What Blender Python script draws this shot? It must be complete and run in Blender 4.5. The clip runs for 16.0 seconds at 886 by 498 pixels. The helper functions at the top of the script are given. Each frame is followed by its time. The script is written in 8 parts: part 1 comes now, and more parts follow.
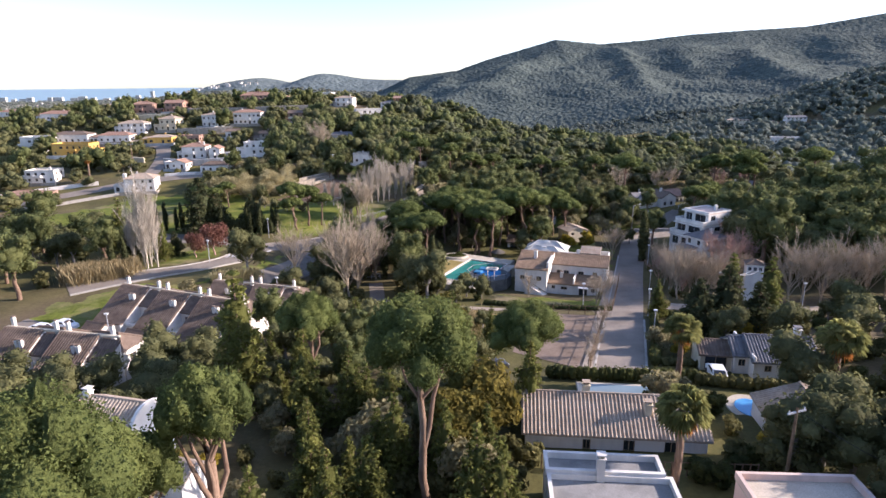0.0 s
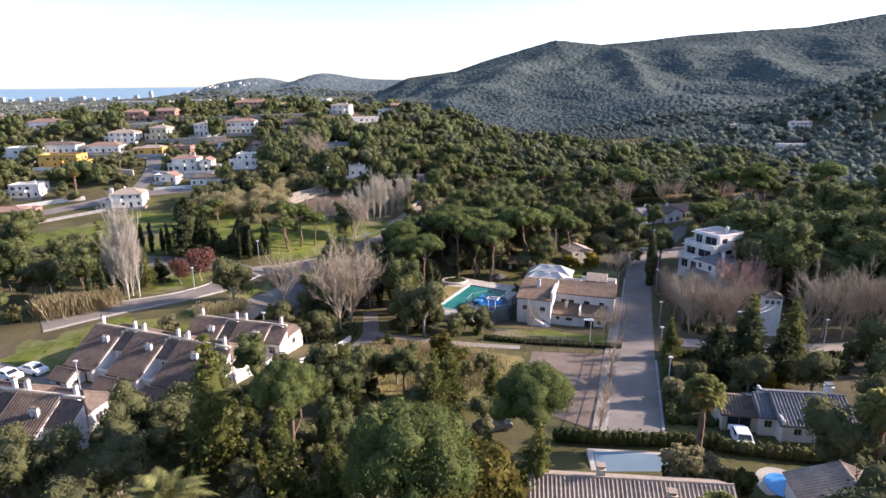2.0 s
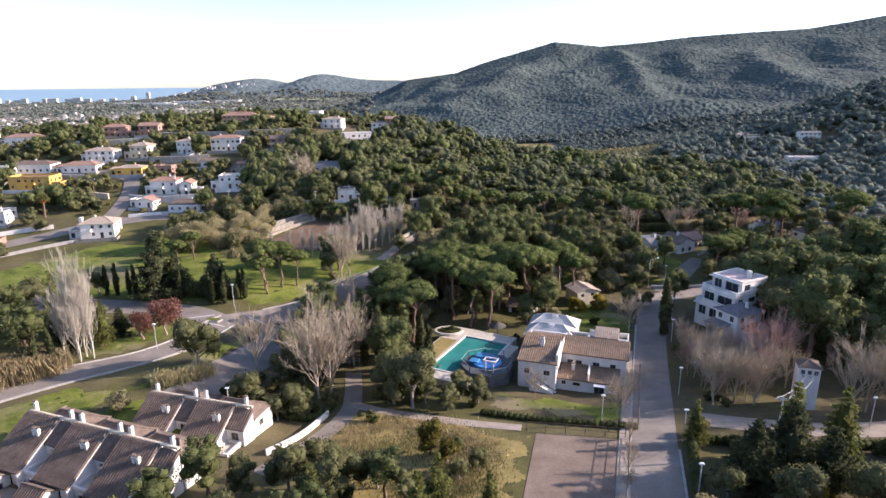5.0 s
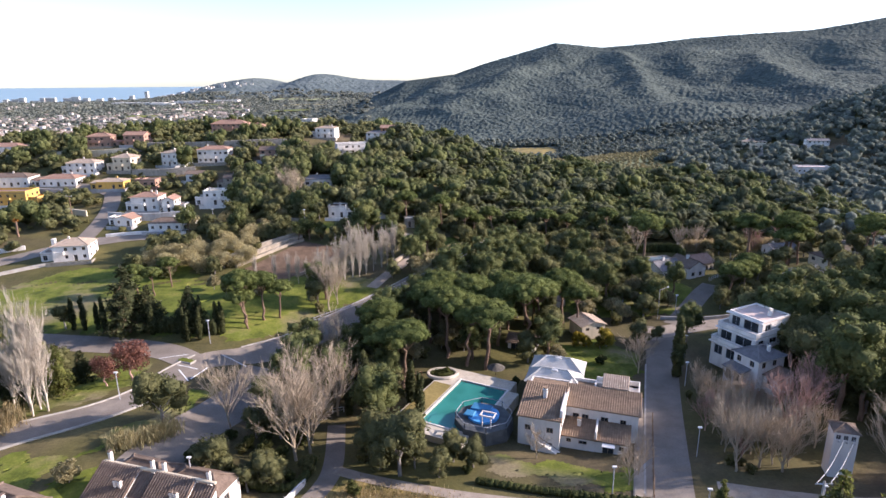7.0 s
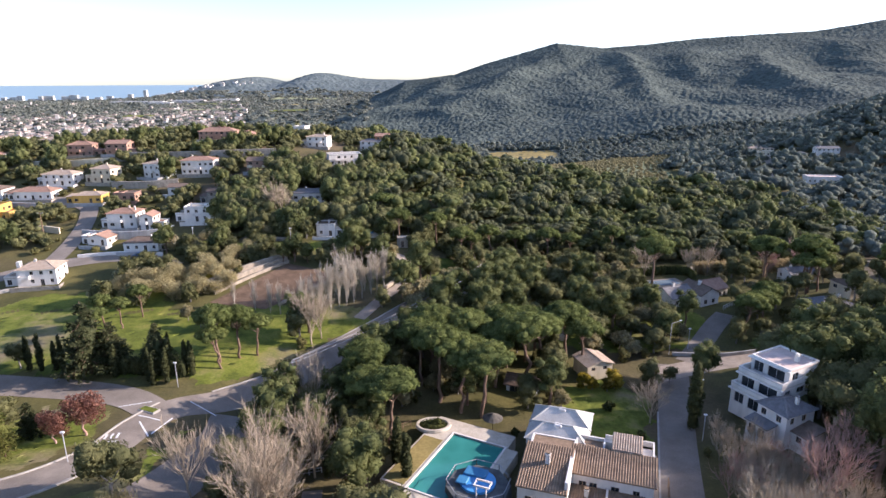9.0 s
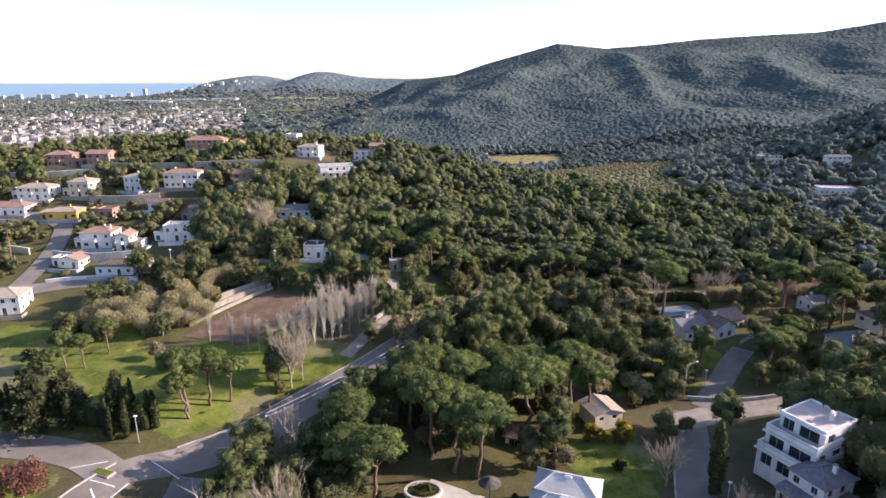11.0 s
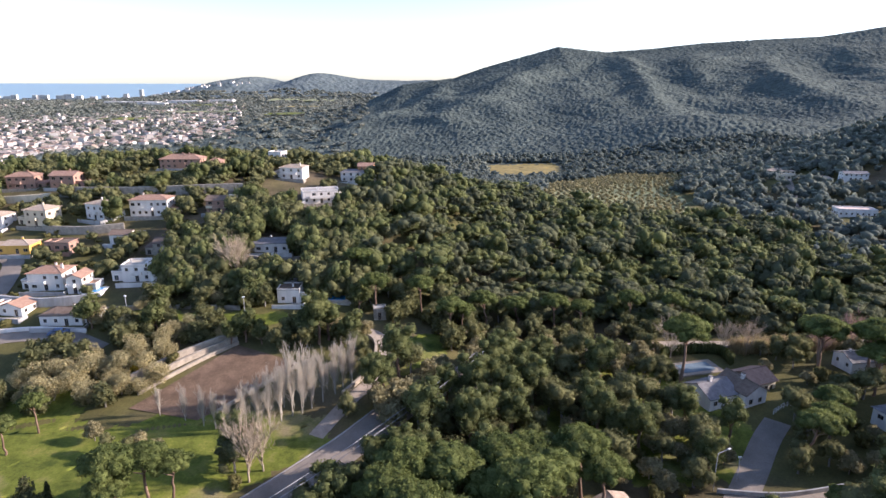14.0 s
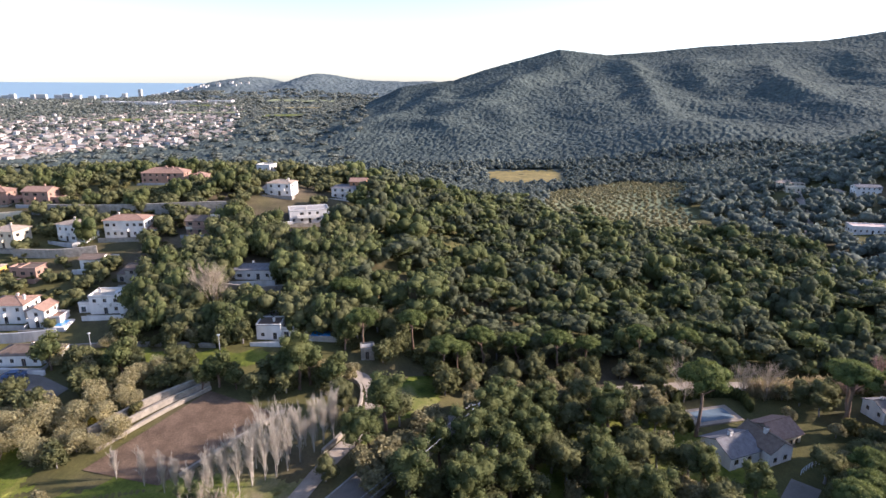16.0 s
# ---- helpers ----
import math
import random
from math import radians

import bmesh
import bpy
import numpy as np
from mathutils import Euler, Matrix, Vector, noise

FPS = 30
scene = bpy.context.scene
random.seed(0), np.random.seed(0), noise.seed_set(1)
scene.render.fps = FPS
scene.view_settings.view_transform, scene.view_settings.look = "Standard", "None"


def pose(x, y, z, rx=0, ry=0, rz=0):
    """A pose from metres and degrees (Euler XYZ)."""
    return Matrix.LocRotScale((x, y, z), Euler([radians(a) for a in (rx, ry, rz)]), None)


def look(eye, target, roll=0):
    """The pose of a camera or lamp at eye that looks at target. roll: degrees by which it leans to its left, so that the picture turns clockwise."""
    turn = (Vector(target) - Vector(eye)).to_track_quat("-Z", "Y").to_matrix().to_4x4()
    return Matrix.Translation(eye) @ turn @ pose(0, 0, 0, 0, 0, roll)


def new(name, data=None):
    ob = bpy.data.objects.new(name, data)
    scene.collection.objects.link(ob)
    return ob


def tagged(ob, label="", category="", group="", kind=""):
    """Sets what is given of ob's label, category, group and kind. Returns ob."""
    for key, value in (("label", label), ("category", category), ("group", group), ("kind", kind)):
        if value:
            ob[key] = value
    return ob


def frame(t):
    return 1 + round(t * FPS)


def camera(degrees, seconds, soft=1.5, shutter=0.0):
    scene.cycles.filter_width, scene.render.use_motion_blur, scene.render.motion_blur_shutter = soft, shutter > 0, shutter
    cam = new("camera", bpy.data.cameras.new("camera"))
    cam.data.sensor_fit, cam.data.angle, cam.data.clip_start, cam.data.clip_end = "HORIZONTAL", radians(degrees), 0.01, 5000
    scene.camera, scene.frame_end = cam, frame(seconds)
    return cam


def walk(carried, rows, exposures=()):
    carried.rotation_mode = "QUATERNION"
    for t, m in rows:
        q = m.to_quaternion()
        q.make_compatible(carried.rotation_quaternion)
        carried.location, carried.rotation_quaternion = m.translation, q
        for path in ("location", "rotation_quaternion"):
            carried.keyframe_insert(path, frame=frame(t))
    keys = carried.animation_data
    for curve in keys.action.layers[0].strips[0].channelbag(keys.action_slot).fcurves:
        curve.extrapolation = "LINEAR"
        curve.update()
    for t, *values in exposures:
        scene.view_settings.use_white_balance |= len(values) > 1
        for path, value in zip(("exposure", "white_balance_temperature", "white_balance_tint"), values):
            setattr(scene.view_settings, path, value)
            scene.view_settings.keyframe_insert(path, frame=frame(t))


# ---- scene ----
cam = camera(73.0, 16.0)
PATH = [
    (0, (1.548, 0.004, 36.932), (1.525, 1.933, 36.403), -0.6),
    (0.5, (1.569, 1.579, 37.679), (1.547, 3.507, 37.149), -0.5),
    (1, (1.565, 3.576, 38.625), (1.545, 5.504, 38.094), -0.5),
    (1.5, (1.695, 5.407, 39.565), (1.674, 7.335, 39.034), -0.5),
    (2, (1.782, 7.645, 40.534), (1.761, 9.573, 40.002), -0.6),
    (2.5, (1.915, 9.686, 41.38), (1.895, 11.615, 40.849), -0.6),
    (3, (2.04, 12.039, 42.402), (2.02, 13.967, 41.87), -0.6),
    (3.5, (2.188, 14.309, 43.349), (2.169, 16.236, 42.815), -0.6),
    (4, (2.456, 16.931, 44.341), (2.437, 18.859, 43.808), -0.7),
    (6.5, (3.775, 30.087, 48.855), (3.757, 32.014, 48.32), -0.5),
    (7, (4.089, 33.141, 49.826), (4.071, 35.068, 49.29), -0.5),
    (7.5, (4.483, 35.958, 50.716), (4.464, 37.884, 50.178), -0.5),
    (8, (4.773, 39.156, 51.519), (4.754, 41.082, 50.98), -0.4),
    (8.5, (5.095, 42.127, 52.277), (5.076, 44.053, 51.737), -0.4),
    (9, (5.403, 45.223, 53.056), (5.385, 47.149, 52.516), -0.3),
    (11.5, (6.867, 60.808, 57.258), (6.848, 62.732, 56.714), -0.1),
    (12, (7.175, 64.164, 58.152), (7.156, 66.089, 57.608), -0.1),
    (12.5, (7.466, 67.286, 59.025), (7.449, 69.21, 58.481), -0.1),
    (13, (7.707, 70.607, 59.935), (7.69, 72.532, 59.392), -0.0),
    (13.5, (7.991, 73.608, 60.852), (7.975, 75.533, 60.308), 0.1),
    (14, (8.242, 77.053, 61.797), (8.227, 78.978, 61.255), 0.1),
    (14.5, (8.516, 80.113, 62.724), (8.501, 82.038, 62.182), 0.2),
    (15, (8.846, 83.429, 63.735), (8.831, 85.354, 63.193), 0.2),
    (15.5, (9.094, 86.537, 64.63), (9.079, 88.462, 64.088), 0.3),
    (16, (9.373, 89.959, 65.56), (9.359, 91.884, 65.019), 0.4),
]
walk(cam, [(t, look(eye, target, roll)) for t, eye, target, roll in PATH], [(0.0, 1.12, 6000, 22), (16.0, 1.12, 6000, 22)])

# ---------------- world and sun ----------------
SUN_AZ, SUN_EL = radians(84), radians(22)   # azimuth from +Y towards +X
world = bpy.data.worlds.new("sky")
scene.world = world
world.use_nodes = True
wn = world.node_tree.nodes
sky = wn.new("ShaderNodeTexSky")
sky.sky_type, sky.sun_disc = "NISHITA", False
sky.sun_elevation, sky.sun_rotation = SUN_EL, SUN_AZ
sky.air_density, sky.dust_density, sky.ozone_density, sky.altitude = 0.8, 0.75, 1.2, 60
wn["Background"].inputs["Strength"].default_value = 0.15
world.node_tree.links.new(sky.outputs[0], wn["Background"].inputs["Color"])
sun_data = bpy.data.lights.new("sun", "SUN")
sun_data.energy, sun_data.angle, sun_data.color = 5.0, radians(0.6), (1.0, 0.87, 0.72)
sun = new("sun", sun_data)
sun_way = Vector((math.sin(SUN_AZ) * math.cos(SUN_EL), math.cos(SUN_AZ) * math.cos(SUN_EL), math.sin(SUN_EL)))
sun.matrix_world = look((200, 100, 300), Vector((200, 100, 300)) - sun_way)

# ---------------- materials ----------------
class Paint:
    """A small node-tree writer round one Principled shader."""

    def __init__(self, name, rough=0.8, metal=0.0, spec=0.3):
        self.mat = bpy.data.materials.new(name)
        self.mat.use_nodes = True
        self.tree = self.mat.node_tree
        self.n, self.l = self.tree.nodes, self.tree.links
        self.bsdf = self.n["Principled BSDF"]
        self.bsdf.inputs["Roughness"].default_value = rough
        self.bsdf.inputs["Metallic"].default_value = metal
        self.bsdf.inputs["Specular IOR Level"].default_value = spec
        self.where = self.n.new("ShaderNodeNewGeometry").outputs["Position"]

    def local(self):
        self.where = self.n.new("ShaderNodeTexCoord").outputs["Object"]
        return self

    def link(self, a, b):
        self.l.new(a, b)
        return self

    def noise(self, scale, detail=4.0, rough=0.55, stretch=None):
        tex = self.n.new("ShaderNodeTexNoise")
        tex.inputs["Scale"].default_value, tex.inputs["Detail"].default_value = scale, detail
        tex.inputs["Roughness"].default_value = rough
        way = self.where
        if stretch:
            m = self.n.new("ShaderNodeMapping")
            m.inputs["Scale"].default_value = stretch
            self.l.new(way, m.inputs["Vector"])
            way = m.outputs[0]
        self.l.new(way, tex.inputs["Vector"])
        return tex.outputs["Fac"]

    def cells(self, scale, out="Distance", feature="F1"):
        tex = self.n.new("ShaderNodeTexVoronoi")
        tex.feature = feature
        tex.inputs["Scale"].default_value = scale
        self.l.new(self.where, tex.inputs["Vector"])
        return tex.outputs[out]

    def ramp(self, fac, *stops):
        r = self.n.new("ShaderNodeValToRGB")
        while len(r.color_ramp.elements) < len(stops):
            r.color_ramp.elements.new(0.5)
        for e, (p, c) in zip(r.color_ramp.elements, stops):
            e.position, e.color = p, (*c, 1)
        self.l.new(fac, r.inputs["Fac"])
        return r.outputs["Color"]

    def mix(self, fac, a, b, how="MIX"):
        m = self.n.new("ShaderNodeMix")
        m.data_type, m.blend_type = "RGBA", how
        for k, v in ((0, fac), (6, a), (7, b)):
            if isinstance(v, (int, float)):
                m.inputs[k].default_value = v
            elif isinstance(v, tuple):
                m.inputs[k].default_value = (*v, 1)
            else:
                self.l.new(v, m.inputs[k])
        return m.outputs[2]

    def vary(self, colour, spread=0.25, island=True):
        """Lightness that changes from piece to piece."""
        if island:
            r = self.n.new("ShaderNodeNewGeometry").outputs["Random Per Island"]
        else:
            r = self.n.new("ShaderNodeObjectInfo").outputs["Random"]
        c = self.ramp(r, (0.0, (1 - spread,) * 3), (1.0, (1 + spread,) * 3))
        return self.mix(1.0, colour, c, "MULTIPLY")

    def colour(self, c):
        if isinstance(c, tuple):
            self.bsdf.inputs["Base Color"].default_value = (*c, 1)
        else:
            self.l.new(c, self.bsdf.inputs["Base Color"])
        return self

    def relief(self, fac, strength=0.3, distance=0.05):
        b = self.n.new("ShaderNodeBump")
        b.inputs["Strength"].default_value, b.inputs["Distance"].default_value = strength, distance
        self.l.new(fac, b.inputs["Height"])
        self.l.new(b.outputs[0], self.bsdf.inputs["Normal"])
        return self


def two_tone(name, a, b, scale, fine=None, rough=0.85, bumpy=0.2, dist=0.03, spec=0.25, stretch=None):
    p = Paint(name, rough, 0, spec)
    c = p.ramp(p.noise(scale, 5, 0.6, stretch), (0.32, a), (0.68, b))
    f = p.noise(fine or scale * 9, 4, 0.6)
    c = p.mix(0.45, c, p.ramp(f, (0.3, (0.6,) * 3), (0.7, (1.3,) * 3)), "MULTIPLY")
    p.colour(c).relief(f, bumpy, dist)
    return p.mat


def leaf_paint(name, dark, light, spread=0.35, scale=0.25, gloss=0.8, sprig=1.9, deep=0.4):
    """Foliage: broad patches of tone, finer sprigs, and a change from spray to spray."""
    p = Paint(name, gloss, 0, 0.12)
    if sprig > 1:      # finely sprigged foliage gets a redder, less blue tint
        dark, light = (tuple(v * k for v, k in zip(c, (1.27, 1.14, 0.92))) for c in (dark, light))
    c = p.ramp(p.noise(scale, 3), (0.3, dark), (0.7, light))
    c = p.vary(c, spread * 0.65)
    f = p.noise(sprig, 5, 0.7)
    # dark gaps between the sprigs: their shade is put into the colour
    c = p.mix(0.42, c, p.ramp(f, (0.32, (0.5,) * 3), (0.68, (1.5,) * 3)), "MULTIPLY")
    p.colour(c).relief(f, 0.9, deep)
    thin = p.n.new("ShaderNodeBsdfTranslucent")
    p.l.new(c, thin.inputs["Color"])
    both = p.n.new("ShaderNodeMixShader")
    both.inputs[0].default_value = 0.42
    p.l.new(p.bsdf.outputs[0], both.inputs[1])
    p.l.new(thin.outputs[0], both.inputs[2])
    p.l.new(both.outputs[0], p.n["Material Output"].inputs["Surface"])
    return p.mat


def render_paint(name, base, dirt=0.12):
    """Rendered house wall: rough plaster with rain stains."""
    p = Paint(name, 0.9, 0, 0.2)
    k = 1 - dirt * 2.2
    c = p.mix(p.ramp(p.noise(0.6, 5, 0.6, (1, 1, 0.25)), (0.42, (0, 0, 0)), (0.75, (1, 1, 1))), base, tuple(v * k for v in base))
    f = p.noise(14, 4)
    p.colour(p.mix(0.25, c, p.ramp(f, (0.3, (0.75,) * 3), (0.7, (1.15,) * 3)), "MULTIPLY")).relief(f, 0.15, 0.01)
    return p.mat


def tile_paint(name, a, b):
    p = Paint(name, 0.85, 0, 0.2)
    c = p.ramp(p.noise(1.3, 5, 0.65), (0.3, a), (0.7, b))
    c = p.vary(c, 0.18, True)
    f = p.noise(9, 4)
    c = p.mix(0.4, c, p.ramp(f, (0.35, (0.55,) * 3), (0.7, (1.3,) * 3)), "MULTIPLY")
    p.colour(c).relief(f, 0.3, 0.02)
    return p.mat


def glass_paint():
    p = Paint("window_glass", 0.06, 0, 0.6)
    p.colour(p.ramp(p.noise(0.35, 2), (0.3, (0.012, 0.014, 0.017)), (0.7, (0.05, 0.055, 0.06))))
    return p.mat


M = {
    "asphalt": two_tone("asphalt", (0.178, 0.15, 0.122), (0.262, 0.224, 0.184), 0.22, 6, 0.9, 0.25, 0.02),
    "paving": two_tone("paving", (0.25, 0.205, 0.16), (0.37, 0.31, 0.245), 0.5, 7, 0.9, 0.2, 0.02),
    "kerb": two_tone("kerb_stone", (0.3, 0.275, 0.24), (0.43, 0.4, 0.355), 0.8, 8),
    "line": two_tone("road_paint", (0.55, 0.55, 0.53), (0.75, 0.75, 0.73), 2.5, 12),
    "white": render_paint("white_render", (0.72, 0.675, 0.61)),
    "cream": render_paint("cream_render", (0.62, 0.53, 0.38)),
    "yellow": render_paint("yellow_render", (0.62, 0.38, 0.1)),
    "pink": render_paint("pink_render", (0.36, 0.225, 0.165)),
    "orange": render_paint("orange_render", (0.5, 0.25, 0.13)),
    "grey_wall": render_paint("grey_render", (0.4, 0.39, 0.37), 0.2),
    "stone": two_tone("stone_wall", (0.22, 0.19, 0.15), (0.38, 0.34, 0.28), 1.2, 6, 0.95, 0.5, 0.05),
    "tile_red": tile_paint("red_clay_tile", (0.26, 0.15, 0.106), (0.38, 0.245, 0.175)),
    "tile_brown": tile_paint("brown_clay_tile", (0.13, 0.092, 0.068), (0.222, 0.165, 0.125)),
    "tile_pale": tile_paint("pale_clay_tile", (0.32, 0.24, 0.175), (0.48, 0.385, 0.29)),
    "tile_tan": tile_paint("tan_clay_tile", (0.19, 0.128, 0.083), (0.32, 0.226, 0.148)),
    "tile_grey": tile_paint("grey_tile", (0.13, 0.125, 0.125), (0.22, 0.21, 0.21)),
    "glass": glass_paint(),
    "frame": two_tone("window_frame_paint", (0.28, 0.2, 0.13), (0.4, 0.3, 0.2), 3, 20, 0.5),
    "white_frame": two_tone("white_frame_paint", (0.68, 0.67, 0.64), (0.78, 0.77, 0.74), 3, 20, 0.5),
    "bark": two_tone("pine_bark", (0.12, 0.075, 0.05), (0.24, 0.16, 0.11), 2.5, 12, 0.95, 0.6, 0.04, stretch=(1, 1, 0.3)),
    "bark_grey": two_tone("grey_bark", (0.17, 0.15, 0.13), (0.3, 0.27, 0.24), 2.5, 12, 0.95, 0.5, 0.03, stretch=(1, 1, 0.3)),
    "bark_white": two_tone("poplar_bark", (0.36, 0.31, 0.245), (0.53, 0.47, 0.38), 1.5, 9, 0.9, 0.3, 0.02, stretch=(1, 1, 0.3)),
    "twig": two_tone("bare_twigs", (0.29, 0.23, 0.16), (0.44, 0.36, 0.26), 0.6, 9, 0.95),
    "twig_red": two_tone("reddish_twigs", (0.3, 0.18, 0.14), (0.46, 0.3, 0.24), 0.6, 9, 0.95),
    "pine": leaf_paint("pine_needles", (0.066, 0.09, 0.043), (0.138, 0.163, 0.074)),
    "pine_bright": leaf_paint("stone_pine_needles", (0.066, 0.095, 0.036), (0.138, 0.175, 0.066)),
    "oak": leaf_paint("evergreen_oak_leaves", (0.08, 0.094, 0.052), (0.158, 0.172, 0.09)),
    "cypress": leaf_paint("cypress_foliage", (0.034, 0.045, 0.025), (0.075, 0.088, 0.043)),
    "spruce": leaf_paint("conifer_foliage", (0.075, 0.098, 0.034), (0.17, 0.19, 0.062)),
    "shrub": leaf_paint("shrub_leaves", (0.078, 0.088, 0.042), (0.168, 0.168, 0.08)),
    "olive": leaf_paint("olive_leaves", (0.17, 0.17, 0.11), (0.3, 0.29, 0.19)),
    "gold": leaf_paint("yellow_leaves", (0.16, 0.14, 0.022), (0.29, 0.25, 0.045)),
    "rust": leaf_paint("rusty_leaves", (0.085, 0.085, 0.024), (0.175, 0.155, 0.045)),
    "purple": leaf_paint("purple_leaves", (0.12, 0.06, 0.055), (0.23, 0.125, 0.11)),
    # woods below the mountain: distance haze put into the colour as a blue-grey lift
    "haze_leaf": leaf_paint("garrigue_leaves", (0.12, 0.144, 0.126), (0.198, 0.22, 0.182), 0.2, 0.012, 0.9, 0.5, 1.2),
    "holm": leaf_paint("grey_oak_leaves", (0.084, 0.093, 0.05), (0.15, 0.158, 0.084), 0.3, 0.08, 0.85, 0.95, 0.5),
    # trees of the plain, paler because the haze before them is in this colour
    "haze_plain_leaf": leaf_paint("olive_and_pine_leaves", (0.145, 0.16, 0.135), (0.24, 0.25, 0.2), 0.3, 0.012, 0.9, 0.5, 1.0),
    # oaks and pines of the spur, greyed and lifted by haze in the colour
    "haze_spur_leaf": leaf_paint("holm_oak_leaves", (0.125, 0.146, 0.12), (0.205, 0.228, 0.18), 0.3, 0.05, 0.85, 0.9, 0.6),
    "dry": leaf_paint("dry_reeds", (0.2, 0.18, 0.12), (0.34, 0.3, 0.205)),
    "palm": leaf_paint("palm_fronds", (0.13, 0.155, 0.065), (0.27, 0.285, 0.13)),
    "palm_dry": leaf_paint("dead_palm_fronds", (0.32, 0.15, 0.05), (0.48, 0.26, 0.1)),
    "hedge": leaf_paint("hedge_leaves", (0.039, 0.054, 0.024), (0.091, 0.107, 0.041)),
    "metal": two_tone("galvanised_metal", (0.3, 0.3, 0.31), (0.42, 0.42, 0.43), 2, 15, 0.45, 0.1),
    "wood": two_tone("weathered_wood", (0.13, 0.085, 0.05), (0.24, 0.16, 0.1), 1.5, 12, 0.8, 0.3, stretch=(0.3, 1, 1)),
    "earth": two_tone("ploughed_earth", (0.1, 0.065, 0.04), (0.19, 0.125, 0.08), 0.35, 3, 0.95, 0.6, 0.12),
    "court": two_tone("clay_court", (0.155, 0.112, 0.08), (0.24, 0.18, 0.135), 0.25, 4, 0.95, 0.2, 0.03),
    "deck": two_tone("pool_deck", (0.42, 0.36, 0.28), (0.56, 0.5, 0.4), 0.6, 8),
    "black": two_tone("dark_rubber", (0.02, 0.02, 0.02), (0.04, 0.04, 0.04), 3, 20, 0.7),
    "slate": two_tone("dark_decking", (0.07, 0.075, 0.075), (0.13, 0.135, 0.13), 0.8, 9, 0.7),
    "thatch": two_tone("grey_thatch", (0.06, 0.055, 0.045), (0.13, 0.115, 0.095), 1.5, 12, 0.95, 0.5),
    "roof_sheet": two_tone("pale_roof_sheet", (0.42, 0.4, 0.36), (0.56, 0.54, 0.49), 0.4, 6, 0.6, 0.1),
    "blue": two_tone("blue_plastic", (0.04, 0.16, 0.3), (0.06, 0.22, 0.38), 1, 10, 0.4),
}


def water_paint(name, a, b, rough=0.06, wave=1.2):
    p = Paint(name, rough, 0, 0.5)
    p.colour(p.ramp(p.noise(0.15, 3), (0.3, a), (0.7, b)))
    p.relief(p.noise(wave, 3), 0.12, 0.05)
    return p.mat


M["pool"] = water_paint("teal_pool_water", (0.03, 0.17, 0.15), (0.05, 0.26, 0.225))
M["pool_blue"] = water_paint("blue_pool_water", (0.05, 0.22, 0.5), (0.09, 0.36, 0.66))
M["pool_pale"] = water_paint("pale_pool_water", (0.16, 0.22, 0.24), (0.24, 0.31, 0.33))
M["pool_cover"] = two_tone("pool_cover_sheet", (0.1, 0.14, 0.165), (0.15, 0.2, 0.23), 0.5, 8, 0.7)
# pale base colour: the haze over the water is painted in
M["sea"] = water_paint("sea_water", (0.2, 0.3, 0.33), (0.26, 0.36, 0.39), 0.5, 0.02)


def ground_paint():
    """Grass, leaf litter, dry scrub and, from the valley's far side on, woodland floor with painted shade between
    crowns.
    """
    p = Paint("ground_cover", 0.95, 0, 0.15)
    big, mid, fine = p.noise(0.018, 4, 0.6), p.noise(0.12, 5, 0.65), p.noise(2.2, 5, 0.7)
    grass = p.ramp(mid, (0.3, (0.062, 0.062, 0.022)), (0.7, (0.14, 0.122, 0.042)))
    litter = p.ramp(mid, (0.3, (0.076, 0.058, 0.035)), (0.7, (0.155, 0.118, 0.07)))
    c = p.mix(p.ramp(big, (0.38, (0, 0, 0)), (0.55, (1, 1, 1))), litter, grass)
    # woodland floor on the mountains; bright crowns and shaded gaps are put into the colour
    split = p.n.new("ShaderNodeSeparateXYZ")
    p.l.new(p.where, split.inputs[0])
    far = p.n.new("ShaderNodeMapRange")
    far.inputs[1].default_value, far.inputs[2].default_value = 560, 680
    p.l.new(split.outputs["Y"], far.inputs[0])
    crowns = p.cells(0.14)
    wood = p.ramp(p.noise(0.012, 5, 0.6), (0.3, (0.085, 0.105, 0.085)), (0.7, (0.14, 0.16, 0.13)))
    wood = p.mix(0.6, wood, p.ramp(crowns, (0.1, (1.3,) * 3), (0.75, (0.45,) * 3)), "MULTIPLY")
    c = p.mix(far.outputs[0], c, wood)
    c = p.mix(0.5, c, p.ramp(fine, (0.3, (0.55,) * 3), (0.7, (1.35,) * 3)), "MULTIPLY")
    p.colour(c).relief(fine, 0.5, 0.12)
    return p.mat


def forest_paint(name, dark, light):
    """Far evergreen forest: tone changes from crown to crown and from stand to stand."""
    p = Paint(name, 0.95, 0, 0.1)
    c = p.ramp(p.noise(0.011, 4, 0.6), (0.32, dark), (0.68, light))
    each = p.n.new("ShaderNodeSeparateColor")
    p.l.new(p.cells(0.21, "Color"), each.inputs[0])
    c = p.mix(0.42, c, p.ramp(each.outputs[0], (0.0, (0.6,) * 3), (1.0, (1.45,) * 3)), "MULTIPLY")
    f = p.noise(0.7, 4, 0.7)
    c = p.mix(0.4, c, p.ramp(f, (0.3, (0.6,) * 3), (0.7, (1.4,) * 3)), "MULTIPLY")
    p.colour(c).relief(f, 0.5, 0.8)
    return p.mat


# mountain forest: its leaf colours carry some blue of the haze
M["forest"] = forest_paint("forest_canopy", (0.053, 0.069, 0.064), (0.094, 0.112, 0.096))
# far hills, paler and bluer still: haze painted into the canopy colour
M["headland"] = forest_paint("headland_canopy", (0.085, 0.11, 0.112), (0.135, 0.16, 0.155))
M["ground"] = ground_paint()


